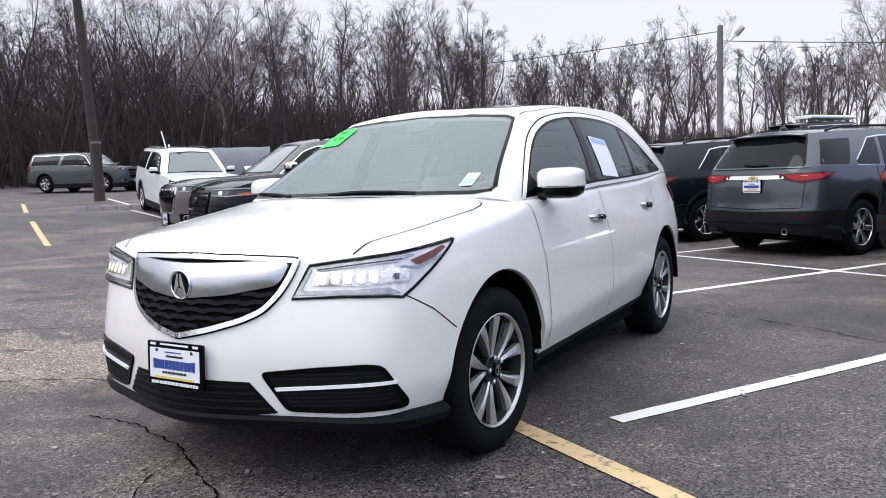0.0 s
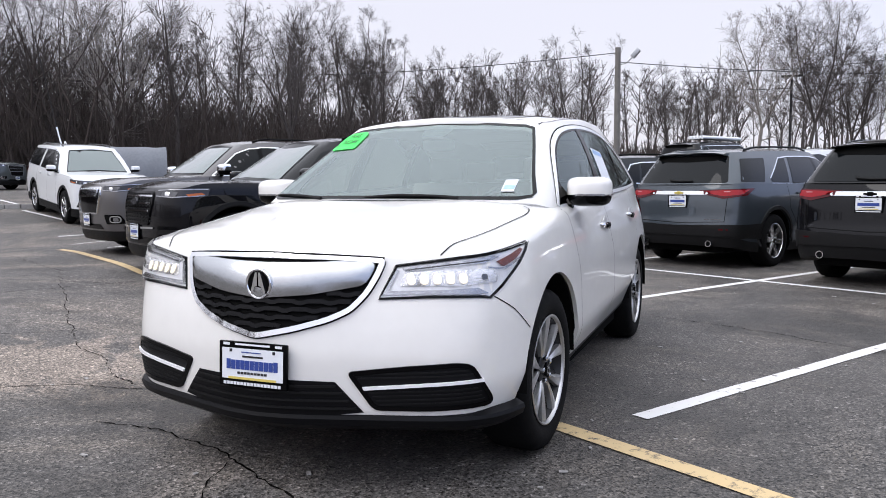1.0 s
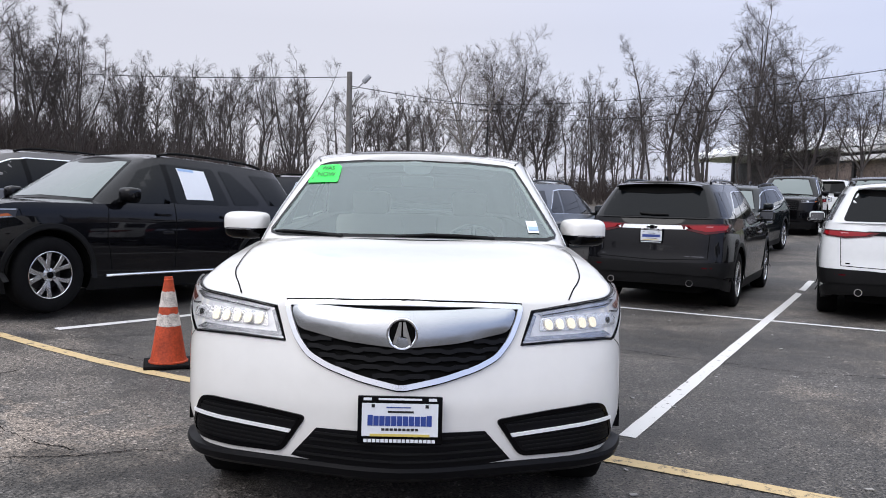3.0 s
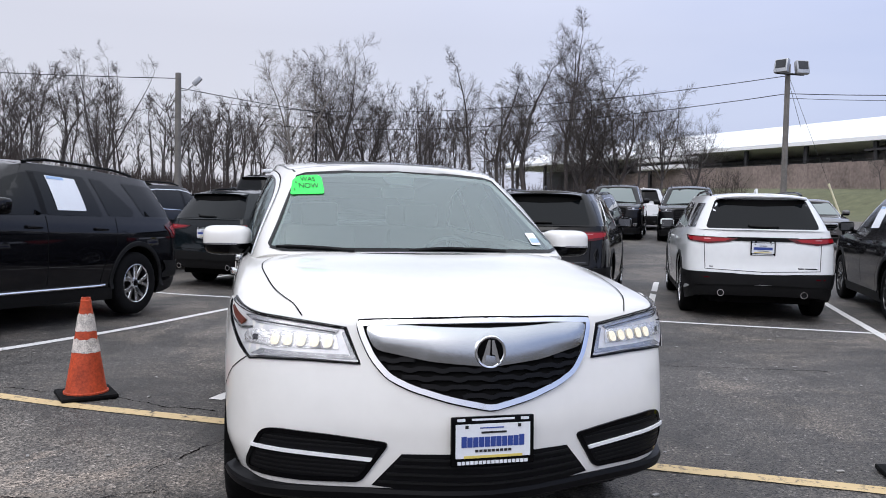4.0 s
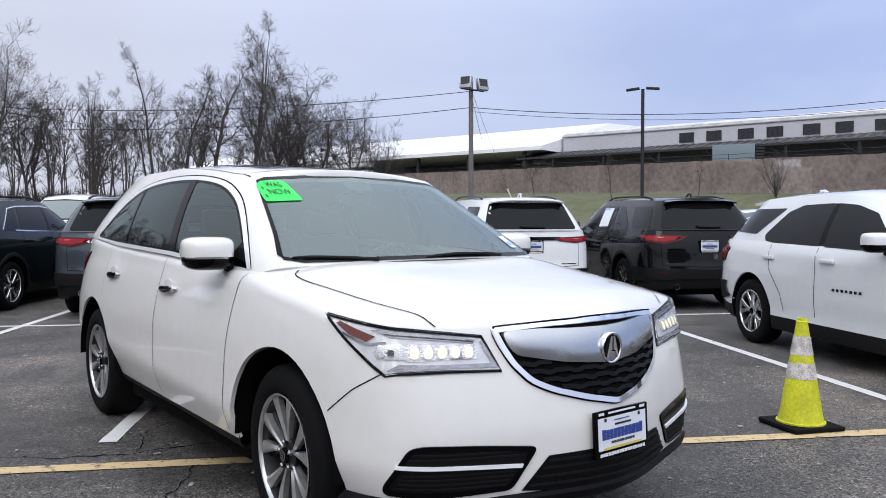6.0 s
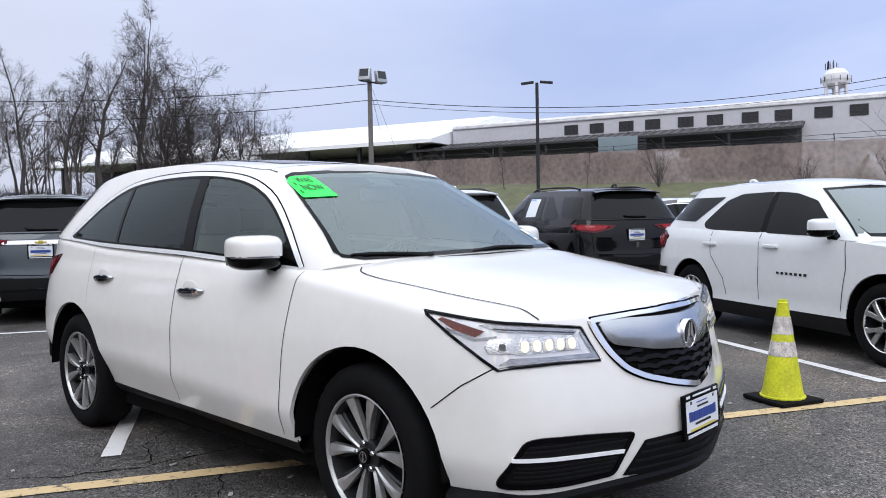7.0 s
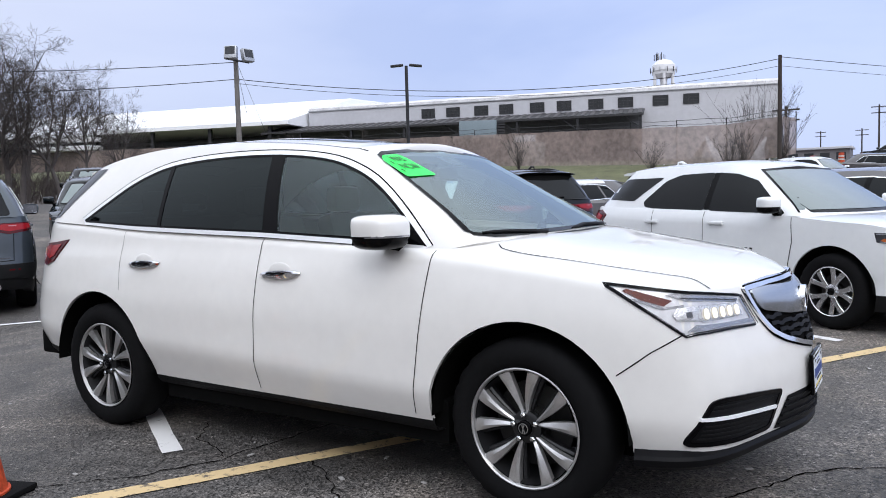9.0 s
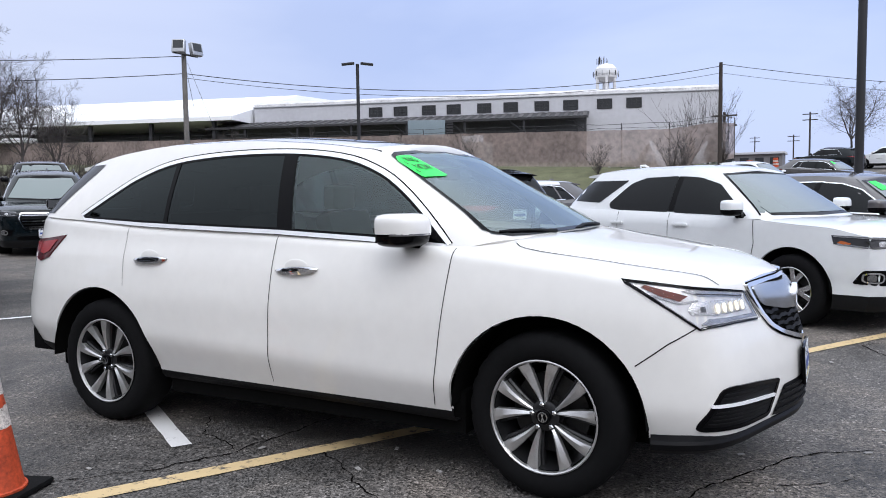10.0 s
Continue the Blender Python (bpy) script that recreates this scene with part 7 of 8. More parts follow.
def warehouse():
    """A long white warehouse on the bank: wall with a window row, awning, parapet, and a lower wing with a white metal roof."""
    d = (wall_b - wall_a).normalized()
    ang = math.degrees(math.atan2(d.y, d.x))
    L = (wall_b - wall_a).length
    bld = thing("warehouse", "long white warehouse with small windows and a dark awning", "building", pose(wall_a.x, wall_a.y, 0, 0, 0, ang))
    # local x runs along the wall, +y is towards the lot
    bm = bmesh.new()
    box(bm, 0, L, -45, 0, 0.0, 11.68)
    part("wall", bm, M_wallw, bld)
    bm = bmesh.new()
    box(bm, -0.12, L + 0.12, -45, 0.12, 11.66, 11.80, 0.03)
    part("drip_edge", bm, M_galv, bld)
    bm = bmesh.new()
    rows = [[bm.verts.new((x, y, z)) for y, z in ((0.08, 11.79), (0.02, 12.05), (-1.2, 12.42), (-45, 13.2), (-45, 11.79))] for x in np.linspace(0, L, 30)]
    for p, q in zip(rows, rows[1:]):
        for k in range(4):
            bm.faces.new((p[k], q[k], q[k + 1], p[k + 1]))
    bm.faces.new(rows[0])
    bm.faces.new(rows[-1][::-1])
    part("parapet", bm, M_stained, bld, "stained pale parapet", smooth=False)
    us = [8.61, 11.68, 15.27, 18.38, 21.79, 24.74, 28.19, 31.05, 34.34, 37.29]
    for u in us:
        bm = bmesh.new()
        box(bm, u - 0.72, u + 0.72, 0.002, 0.03, 10.24, 11.18)
        w = part("window", bm, M_winglass, bld)
        bm = bmesh.new()
        for x0, x1, z0, z1 in ((u - 0.80, u + 0.80, 11.16, 11.24), (u - 0.80, u + 0.80, 10.16, 10.24), (u - 0.80, u - 0.72, 10.24, 11.16), (u + 0.72, u + 0.80, 10.24, 11.16), (u - 0.27, u - 0.22, 10.24, 11.16), (u + 0.22, u + 0.27, 10.24, 11.16),
                               (u - 0.72, u + 0.72, 10.55, 10.59), (u - 0.72, u + 0.72, 10.86, 10.90)):
            box(bm, x0, x1, 0.0, 0.07, z0, z1)
        part("window_frame", bm, M_steel, w)
    bm = bmesh.new()
    n = 150
    rows = []
    for i in range(n + 1):
        x = 13.3 + (L - 13.3 + 4) * i / n
        k = 0.05 if i % 2 else 0.0
        rows.append([bm.verts.new((x, y, z + k)) for y, z in ((0.1, 9.95), (4.5, 9.08), (4.5, 8.86), (0.1, 9.78))])
    for a, b in zip(rows, rows[1:]):
        for k in range(4):
            bm.faces.new((a[k], b[k], b[(k + 1) % 4], a[(k + 1) % 4]))
    part("awning", bm, M_awnd, bld, "ribbed dark awning", smooth=False)
    for x in np.arange(13.5, L + 3.5, 0.95):
        bm = bmesh.new()
        bm.faces.new([bm.verts.new(p) for p in ((x, 0.12, 10.02), (x + 0.40, 0.12, 10.02), (x + 0.40, 4.4, 9.17), (x, 4.4, 9.17))])
        bmesh.ops.solidify(bm, geom=bm.faces[:], thickness=0.02)
        part("awning_sheet", bm, M_awn, bld, "pale weathered awning sheet", smooth=False)
    # a dark sheet over the wall, painting in the awning's deep shade
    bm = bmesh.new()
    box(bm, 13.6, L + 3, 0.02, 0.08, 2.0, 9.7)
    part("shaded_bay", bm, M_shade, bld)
    for u in np.arange(13.6, L, 6.3):
        bm = bmesh.new()
        box(bm, u - 0.12, u + 0.12, 4.1, 4.34, 1, 8.95)
        tube(bm, [(u + 0.05, 4.2, 7.7), (u + 1.6, 4.2, 8.85)], 0.07, 5)
        part("awning_post", bm, M_steel, bld)
    # lower wing
    bm = bmesh.new()
    rows = []
    for x in np.arange(L + 0.3, L + 75, 1.5):
        rows.append([bm.verts.new((x, y, z)) for y, z in ((-40, 16.6), (-14, 14.9), (5.0, 10.35), (5.0, 9.9), (-40, 9.9))])
    for a, b in zip(rows, rows[1:]):
        for k in range(4):
            bm.faces.new((a[k], b[k], b[k + 1], a[k + 1]))
    bm.faces.new(rows[0])
    bm.faces.new(rows[-1][::-1])
    part("wing_roof", bm, M_roofw, bld, "bright white metal roof", smooth=False)
    # the set-back wall shares the bay's painted shade colour
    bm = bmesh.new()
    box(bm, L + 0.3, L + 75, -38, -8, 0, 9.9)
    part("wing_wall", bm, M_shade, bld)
    for u in np.arange(L + 3, L + 75, 8.0):
        bm = bmesh.new()
        box(bm, u - 0.2, u + 0.2, 3.9, 4.3, 0, 9.9)
        part("wing_post", bm, M_steel, bld)
    for z in (8.0, 9.0):
        bm = bmesh.new()
        box(bm, L + 26, L + 35, 4.5, 6.5, z, z + 0.55, 0.05)
        part("trailer_panel", bm, M_tank, bld)
    for u in (L + 32, L + 46):
        bm = bmesh.new()
        lathe(bm, [(0.5, 12), (0.5, 15.0), (0.7, 15.0), (0.7, 15.5), (0.1, 15.8)], 12, "z", Matrix.Translation((u, -20, 0)))
        part("roof_vent", bm, M_galv, bld)
    return bld


warehouse()


def air_unit(x, y, z, s):
    t = thing("air_unit", "grey-blue rooftop air unit with louvres", "air unit", pose(x, y, 5.9, 0, 0, 119))
    for px in (0.1, 4.1 * s - 0.1):
        for py in (-1.9, -0.1):
            bm = bmesh.new()
            box(bm, px - 0.08, px + 0.08, py - 0.08, py + 0.08, ground_z(x, y) - 6.2, 0.02)
            part("stand_leg", bm, M_steel, t)
    bm = bmesh.new()
    box(bm, 0, 4.2 * s, -2, 0, 0, 1.9 * s, 0.04)
    part("casing", bm, material("unit_paint", (0.20, 0.25, 0.28), 0.6, var=0.1, scale=1), t)
    for i in range(6):
        bm = bmesh.new()
        box(bm, -0.9 * s, -0.05, -1.9, -0.1, (0.1 + i * 0.3) * s, (0.32 + i * 0.3) * s, m=None)
        part("louvre", bm, M_steel, t)
    return t


air_unit(51.6, 27.9, 0, 0.72)


def water_tower(x, y, z, r):
    t = thing("water_tower", "white water tower with antennas round its top", "water tower", pose(x, y, 0))
    bm = bmesh.new()
    lathe(bm, [(0.02, z - r * 0.78), (r * 0.6, z - r * 0.70), (r * 0.95, z - r * 0.38), (r, z), (r * 0.95, z + r * 0.38), (r * 0.62, z + r * 0.76), (0.02, z + r * 0.92)], 32)
    part("tank", bm, M_tank, t)
    bm = bmesh.new()
    lathe(bm, [(r * 0.30, 0), (r * 0.30, z - r * 0.7)], 16)
    part("stem", bm, M_tank, t)
    for k in range(6):
        a = 2 * math.pi * (k + 0.3) / 6
        bm = bmesh.new()
        tube(bm, [(r * 0.92 * math.cos(a), r * 0.92 * math.sin(a), 0), (r * 0.84 * math.cos(a), r * 0.84 * math.sin(a), z - r * 0.3)], r * 0.13, 8)
        part("leg", bm, M_tank, t)
    bm = bmesh.new()
    tube(bm, [(r * 1.06 * math.cos(a), r * 1.06 * math.sin(a), z - r * 0.08) for a in np.linspace(0, 2 * math.pi, 33)], 0.07, 5)
    part("walkway_rail", bm, M_galv, t)
    for k in range(26):
        a = 2 * math.pi * k / 26 * (1 if k < 14 else 2.17)
        bm = bmesh.new()
        crown_ = k < 14
        q = r * (0.45 + 0.16 * (k % 3) if crown_ else 1.12)
        zz = z + (r * 0.80 if crown_ else -0.25 * r)
        box(bm, -0.11, 0.11, -0.08, 0.08, 0, r * (0.50 + 0.12 * (k % 2) if crown_ else 0.42), m=Matrix.Translation((q * math.cos(a), q * math.sin(a), zz)) @ Matrix.Rotation(a, 4, "Z"))
        part("antenna", bm, M_steel if k % 3 else M_galv, t)
    return t


water_tower(236, 67, 38.0, 3.6)

# fence with privacy mesh along the top of the bank
FENCE = [Vector((54.5, 6.15)), Vector((46.62, 6.0)), Vector((48.5, 22)), Vector((50.5, 45)), Vector((52.5, 70)), Vector((54, 96)), Vector((54, 125))]


def fence():
    fn = thing("fence", "chain-link fence covered with tan privacy mesh, along the grass bank", "fence", kind="structure")
    line = []
    for a, b in zip(FENCE, FENCE[1:]):
        n = int((b - a).length / 3.0)
        line += [a.lerp(b, i / n) for i in range(n)]
    rnd = random.Random(5)
    for a, b in zip(line, line[1:]):
        za, zb_ = ground_z(a.x, a.y), ground_z(b.x, b.y)
        bm = bmesh.new()
        tube(bm, [(a.x + 0.09, a.y, za - 0.2), (a.x + 0.09, a.y, za + 2.72), (a.x + 0.02, a.y, za + 2.95)], 0.030, 6)
        part("post", bm, M_steel, fn)
        bm = bmesh.new()
        rows = []
        for i in range(7):
            u = i / 6
            p = a.lerp(b, u)
            z = za + (zb_ - za) * u
            rows.append([bm.verts.new((p.x + 0.05 * math.sin(u * math.pi) * rnd.uniform(0.3, 1.4), p.y, z + h)) for h in (0.05, 0.9, 1.7, 2.5 + 0.03 * rnd.uniform(-1, 1))])
        for r, t in zip(rows, rows[1:]):
            for k in range(3):
                bm.faces.new((r[k], t[k], t[k + 1], r[k + 1]))
        part("mesh_panel", bm, M_fence, fn)
        bm = bmesh.new()
        for dx, h in ((0.09, 2.62), (0.03, 2.90)):
            pts = [a.lerp(b, u) for u in (0, 0.25, 0.5, 0.75, 1)]
            tube(bm, [(p.x + dx, p.y, za + (zb_ - za) * i / 4 + h + rnd.uniform(-0.05, 0.04)) for i, p in enumerate(pts)], 0.014, 4)
        part("barbed_wire", bm, M_steel, fn)


fence()

# lighting and utility poles
t = pole("floodlight_pole", 22.5, 26.4, 7.6, 0.14, 0.11, M_pole, "weathered wooden pole carrying two floodlights", "light pole")
for s in (-1, 1):
    bm = bmesh.new()
    mm = Matrix.Translation((s * 0.52, -0.25, 7.45)) @ Matrix.Rotation(radians(s * 28 - 35), 4, "Z") @ Matrix.Rotation(radians(-12), 4, "X")
    box(bm, -0.30, 0.30, -0.12, 0.12, -0.30, 0.30, 0.03, mm)
    fl = part("floodlight", bm, M_galv, t)
    bm = bmesh.new()
    box(bm, -0.23, 0.23, -0.135, -0.122, -0.12, 0.25, m=mm)
    part("lens", bm, M_winglass, fl)
bm = bmesh.new()
tube(bm, [(-0.7, -0.15, 7.15), (0.7, -0.15, 7.15)], 0.045, 6)
part("crossarm", bm, M_steel, t)

t = pole("street_lamp", 30.5, 22.1, 7.6, 0.10, 0.085, M_steel, "dark steel lamp post with twin flat heads", "street lamp")
for s in (-1, 1):
    bm = bmesh.new()
    box(bm, -0.34, 0.34, -0.16, 0.16, -0.05, 0.06, 0.03, Matrix.Rotation(radians(-55), 4, "Z") @ Matrix.Translation((s * 0.5, 0, 7.6)) @ Matrix.Rotation(radians(s * 6), 4, "Y"))
    part("lamp_head", bm, M_steel, t)
t = pole("street_lamp", 4.2, 58.5, 7.2, 0.10, 0.085, M_steel, "dark steel lamp post with a flat head before the woods", "street lamp")
bm = bmesh.new()
box(bm, -0.75, 0.75, -0.2, 0.2, 7.12, 7.28, 0.04)
part("lamp_head", bm, M_steel, t)
t = pole("street_lamp", 17.6, -1.35, 9.5, 0.105, 0.10, M_steel, "tall dark steel lamp post", "street lamp")
t = pole("utility_pole", 43.7, 5.6, 6.6, 0.14, 0.10, M_poled, "slim dark utility pole beside the fence", "utility pole")
t = pole("wooden_post", -23.0, 15.3, 2.15, 0.20, 0.18, M_poled, "short thick dark wooden post on a kerbed island", "post")
lean = bmesh.new()
tube(lean, [(0, 0, -0.3), (-0.16, -0.21, 6.4), (-0.34, -0.45, 13)], [0.20, 0.18, 0.15], 12)
single("utility_pole", lean, M_poled, "tall leaning wooden utility pole at the edge of the lot", "utility pole", pose(-26.0, 17.5, ground_z(-26.0, 17.5)))
bm = bmesh.new()
tube(bm, [(0, 0, 2.12), (0.0, 0, 2.20)], 0.19, 12)
part("post_cap", bm, M_pole, t, "bleached end grain")
t = pole("light_pole", -3.9, 31.5, 6.1, 0.15, 0.12, M_pole, "grey wooden pole with a floodlight on an arm", "light pole")
bm = bmesh.new()
tube(bm, [(0, 0, 5.35), (0.35, -0.05, 5.38), (0.62, -0.1, 5.6)], 0.03, 6)
box(bm, -0.22, 0.22, -0.14, 0.14, -0.10, 0.10, 0.04, Matrix.Translation((0.78, -0.12, 5.78)) @ Matrix.Rotation(radians(-48), 4, "Y"))
part("floodlight", bm, M_galv, t)
for x, y, h in ((70.3, 9.0, 6.0), (131.9, 4.5, 9.5), (163.7, 8.7, 9.5), (195, 19, 9.5)):
    t = pole("utility_pole", x, y, h, 0.16, 0.12, M_poled, "distant utility pole with crossarms", "utility pole")
    for z in (h - 0.4, h - 1.3):
        bm = bmesh.new()
        box(bm, -0.06, 0.06, -1.1, 1.1, z, z + 0.14)
        part("crossarm", bm, M_poled, t)


def low_building(x, y, turn, w, h, label):
    t = thing("building", label, "building", pose(x, y, ground_z(x, y), 0, 0, turn))
    bm = bmesh.new()
    box(bm, -w / 2, w / 2, 0, 6, -0.5, h)
    part("wall", bm, M_awn, t)
    bm = bmesh.new()
    box(bm, -w / 2 - 0.3, w / 2 + 0.3, -0.4, 6.3, h, h + 0.35, 0.05)
    part("roof", bm, M_wallw, t, "pale flat roof")
    for k in range(int(w / 2.2)):
        bm = bmesh.new()
        box(bm, -w / 2 + 0.6 + k * 2.2, -w / 2 + 1.9 + k * 2.2, -0.04, 0.02, h * 0.4, h * 0.8)
        part("window", bm, M_winglass, t)
    return t




def tarp_tent(x, y, w, h, turn):
    """A pale sheet thrown over a ridge, with folds running down to the ground."""
    bm = bmesh.new()
    rows = []
    for i in range(13):
        v = i / 12 * 2 - 1
        rows.append([bm.verts.new((u * w / 2 * (0.25 + 0.75 * abs(v)) if abs(v) < 1 else u * w / 2, v * w * 0.62 + 0.04 * math.sin(u * 9), h * (1 - abs(v)) ** 0.85 * (1 - 0.10 * u * u) + 0.05 * math.sin(u * 11 + i) * abs(v))) for u in np.linspace(-1, 1, 9)])
    for p, q in zip(rows, rows[1:]):
        for k in range(8):
            bm.faces.new((p[k], q[k], q[k + 1], p[k + 1]))
    return single("tarpaulin_tent", bm, M_paper, "pale tarpaulin draped to a tent behind the fence", "tarpaulin", pose(x, y, ground_z(x, y) + 0.02, 0, 0, turn), "tarpaulins behind the fence")


tarp_tent(48.6, 12.7, 1.35, 1.45, 20)
tarp_tent(49.2, 10.9, 1.5, 1.85, -15)
tarp_tent(49.0, 7.2, 1.2, 1.5, 40)
dock = bmesh.new()
box(dock, 52.3, 54.5, 25.0, 27.4, 1.0, 5.45, 0.05)
single("loading_dock", dock, M_concrete, "raised concrete loading platform behind the fence", "platform", kind="structure")
bm = bmesh.new()
box(bm, -0.55, 0.55, -0.75, 0.75, 0.0, 0.52, 0.04)
box(bm, -0.58, 0.58, -0.78, -0.2, 0.40, 0.56, 0.03)
single("crate", bm, M_paper, "white wrapped crate on the loading platform", "crate", pose(53.4, 26.3, 5.452, 0, 0, 8))
for x, y in ((62.0, 5.9), (80.0, 5.4)):
    t = thing("traffic_barrel", "orange and white traffic barrel at the street's edge", "traffic barrel", pose(x, y, ground_z(x, y)), "traffic barrels")
    for z0, z1, mt in ((0, 0.30, M_orange), (0.30, 0.44, M_band), (0.44, 0.60, M_orange), (0.60, 0.74, M_band), (0.74, 1.0, M_orange)):
        bm = bmesh.new()
        lathe(bm, [(0.30 - 0.06 * z0, z0), (0.30 - 0.06 * z1, z1)] + ([(0.0, z1 + 0.02)] if z1 == 1.0 else []), 16)
        part("band", bm, mt, t)
low_building(126, 12.5, -90, 9, 2.6, "low brown building beyond the street")
low_building(150, 27, -90, 16, 3.0, "long low brown building beyond the street")


def cable(a, b, sag, r=0.018):
    a, b = Vector(a), Vector(b)
    bm = bmesh.new()
    tube(bm, [a.lerp(b, i / 24) - Vector((0, 0, sag * 4 * (i / 24) * (1 - i / 24))) for i in range(25)], r, 5)
    return single("overhead_cable", bm, M_cable, "black overhead cable strung between poles", "cable", group="overhead cables")


zf = ground_z(22.5, 26.4)
z3 = ground_z(43.7, 5.6)
cable((22.5, 26.4, zf + 6.3), (43.7, 5.6, z3 + 6.4), 1.1)
cable((22.5, 26.4, zf + 6.1), (43.7, 5.6, z3 + 6.0), 1.1, 0.012)
cable((22.5, 26.4, zf + 6.3), (-3.9, 60, 8.6), 1.2)
cable((22.5, 26.4, zf + 7.1), (-3.9, 62, 10.2), 1.2)
cable((22.5, 26.4, zf + 7.0), (24.6, 28.0, zf + 5.0), 0.0, 0.01)
cable((22.5, 26.4, zf + 7.2), (24.55, 24.7, ground_z(24.55, 24.7)), 0.0, 0.008)
foot, top = Vector((24.55, 24.7, ground_z(24.55, 24.7))), Vector((22.5, 26.4, zf + 7.2))
bm = bmesh.new()
tube(bm, [foot.lerp(top, 0.02), foot.lerp(top, 0.32)], 0.045, 8)
single("marker_rod", bm, M_lime_pale, "pale yellow marker sleeve on a pole's guy wire", "marker rod")
cable((43.7, 5.6, z3 + 6.5), (80, -30, 9), 1.0)
cable((43.7, 5.6, z3 + 6.0), (80, -31, 8.2), 1.0, 0.012)
cable((-3.9, 31.5, 7.0), (-60, 52, 14), 1.5)
cable((-3.9, 31.5, 6.6), (30, 60, 9.5), 1.0)

# ---- cones, kerb and other small things on the lot ----
def cone(x, y, turn, mat, label, h=0.71):
    t = thing("traffic_cone", label, "traffic cone", pose(x, y, 0, 0, 0, turn), "traffic cones")
    bm = bmesh.new()
    box(bm, -0.185, 0.185, -0.185, 0.185, 0.006, 0.036, 0.012)
    for sx_, sy_ in ((-1, -1), (1, -1), (1, 1), (-1, 1)):
        box(bm, *sorted((sx_ * 0.13, sx_ * 0.175)), *sorted((sy_ * 0.13, sy_ * 0.175)), 0, 0.01)
    part("base", bm, M_rubber, t, "black rubber base")
    rad = lambda z: 0.138 - (0.138 - 0.030) * (z - 0.04) / (h - 0.04)
    bm = bmesh.new()
    prof = [(0.150, 0.034), (0.150, 0.046), (0.140, 0.05)] + [(rad(z), z) for z in (0.08, 0.2, 0.3, 0.4, 0.5, 0.6, h - 0.035)] + [(0.036, h - 0.032), (0.037, h - 0.02), (0.031, h - 0.014), (0.031, h), (0.024, h), (0.022, h - 0.06)]
    lathe(bm, prof, 36)
    part("body", bm, mat, t)
    rnd = random.Random(int(abs(x) * 100))
    for z0, z1 in ((0.325, 0.425), (0.475, 0.60)):
        bm = bmesh.new()
        n = 36
        lo, hi = [], []
        for i in range(n):
            a = 2 * math.pi * i / n
            za, zb_ = z0 + rnd.uniform(-0.004, 0.004), z1 + rnd.uniform(-0.010, 0.004)
            lo.append(bm.verts.new(((rad(za) + 0.0025) * math.cos(a), (rad(za) + 0.0025) * math.sin(a), za)))
            hi.append(bm.verts.new(((rad(zb_) + 0.0025) * math.cos(a), (rad(zb_) + 0.0025) * math.sin(a), zb_)))
        for i in range(n):
            j = (i + 1) % n
            bm.faces.new((lo[i], lo[j], hi[j], hi[i]))
        part("reflective_band", bm, M_band, t, "scuffed white reflective band")
    return t


cone(-1.98, 2.30, 20, M_orange, "dirty orange traffic cone with white bands on a black base")
cone(2.55, -0.39, -25, M_lime, "lime-yellow traffic cone with torn white bands")

kerb = thing("kerb", "low kerb of pale stone blocks round the pole", "kerb", kind="structure")
for i in range(7):
    bm = bmesh.new()
    c = Vector((-19.3, 11.85, 0)) + Vector((0.76, 0.65, 0)) * (0.1 + 0.42 * i)
    box(bm, -0.2, 0.2, -0.09, 0.09, -0.1, 0.13, 0.02, pose(c.x, c.y, ground_z(c.x, c.y), 0, 0, 40.5))
    part("kerb_stone", bm, M_concrete, kerb)
bm = bmesh.new()
tube(bm, [(-17.2, 14.1, 0.6), (-17.5, 13.7, 3.0)], 0.022, 6)
cable((-17.5, 13.7, 3.0), (-18.9, 11.8, 16.0), 0.0, 0.008)
single("marker_rod", bm, M_paper, "leaning white marker rod on a guy wire", "marker rod")
bm = bmesh.new()
rows = []
for x in np.linspace(-2.75, 2.75, 12):
    rows.append([bm.verts.new((x, 1.7 * math.cos(a), 2.1 * math.sin(a) ** 0.8 + 0.02 * math.sin(x * 5))) for a in np.linspace(0.0, math.pi, 14)])
for a, b in zip(rows, rows[1:]):
    for k in range(13):
        bm.faces.new((a[k], b[k], b[k + 1], a[k + 1]))
bm.faces.new(rows[0])
bm.faces.new(rows[-1][::-1])
single("tarpaulin_shelter", bm, M_tarp, "grey tarpaulin shelter at the edge of the woods", "shelter", pose(-26.7, 24.5, ground_z(-26.7, 24.5) - 0.15, 0, 0, 43))

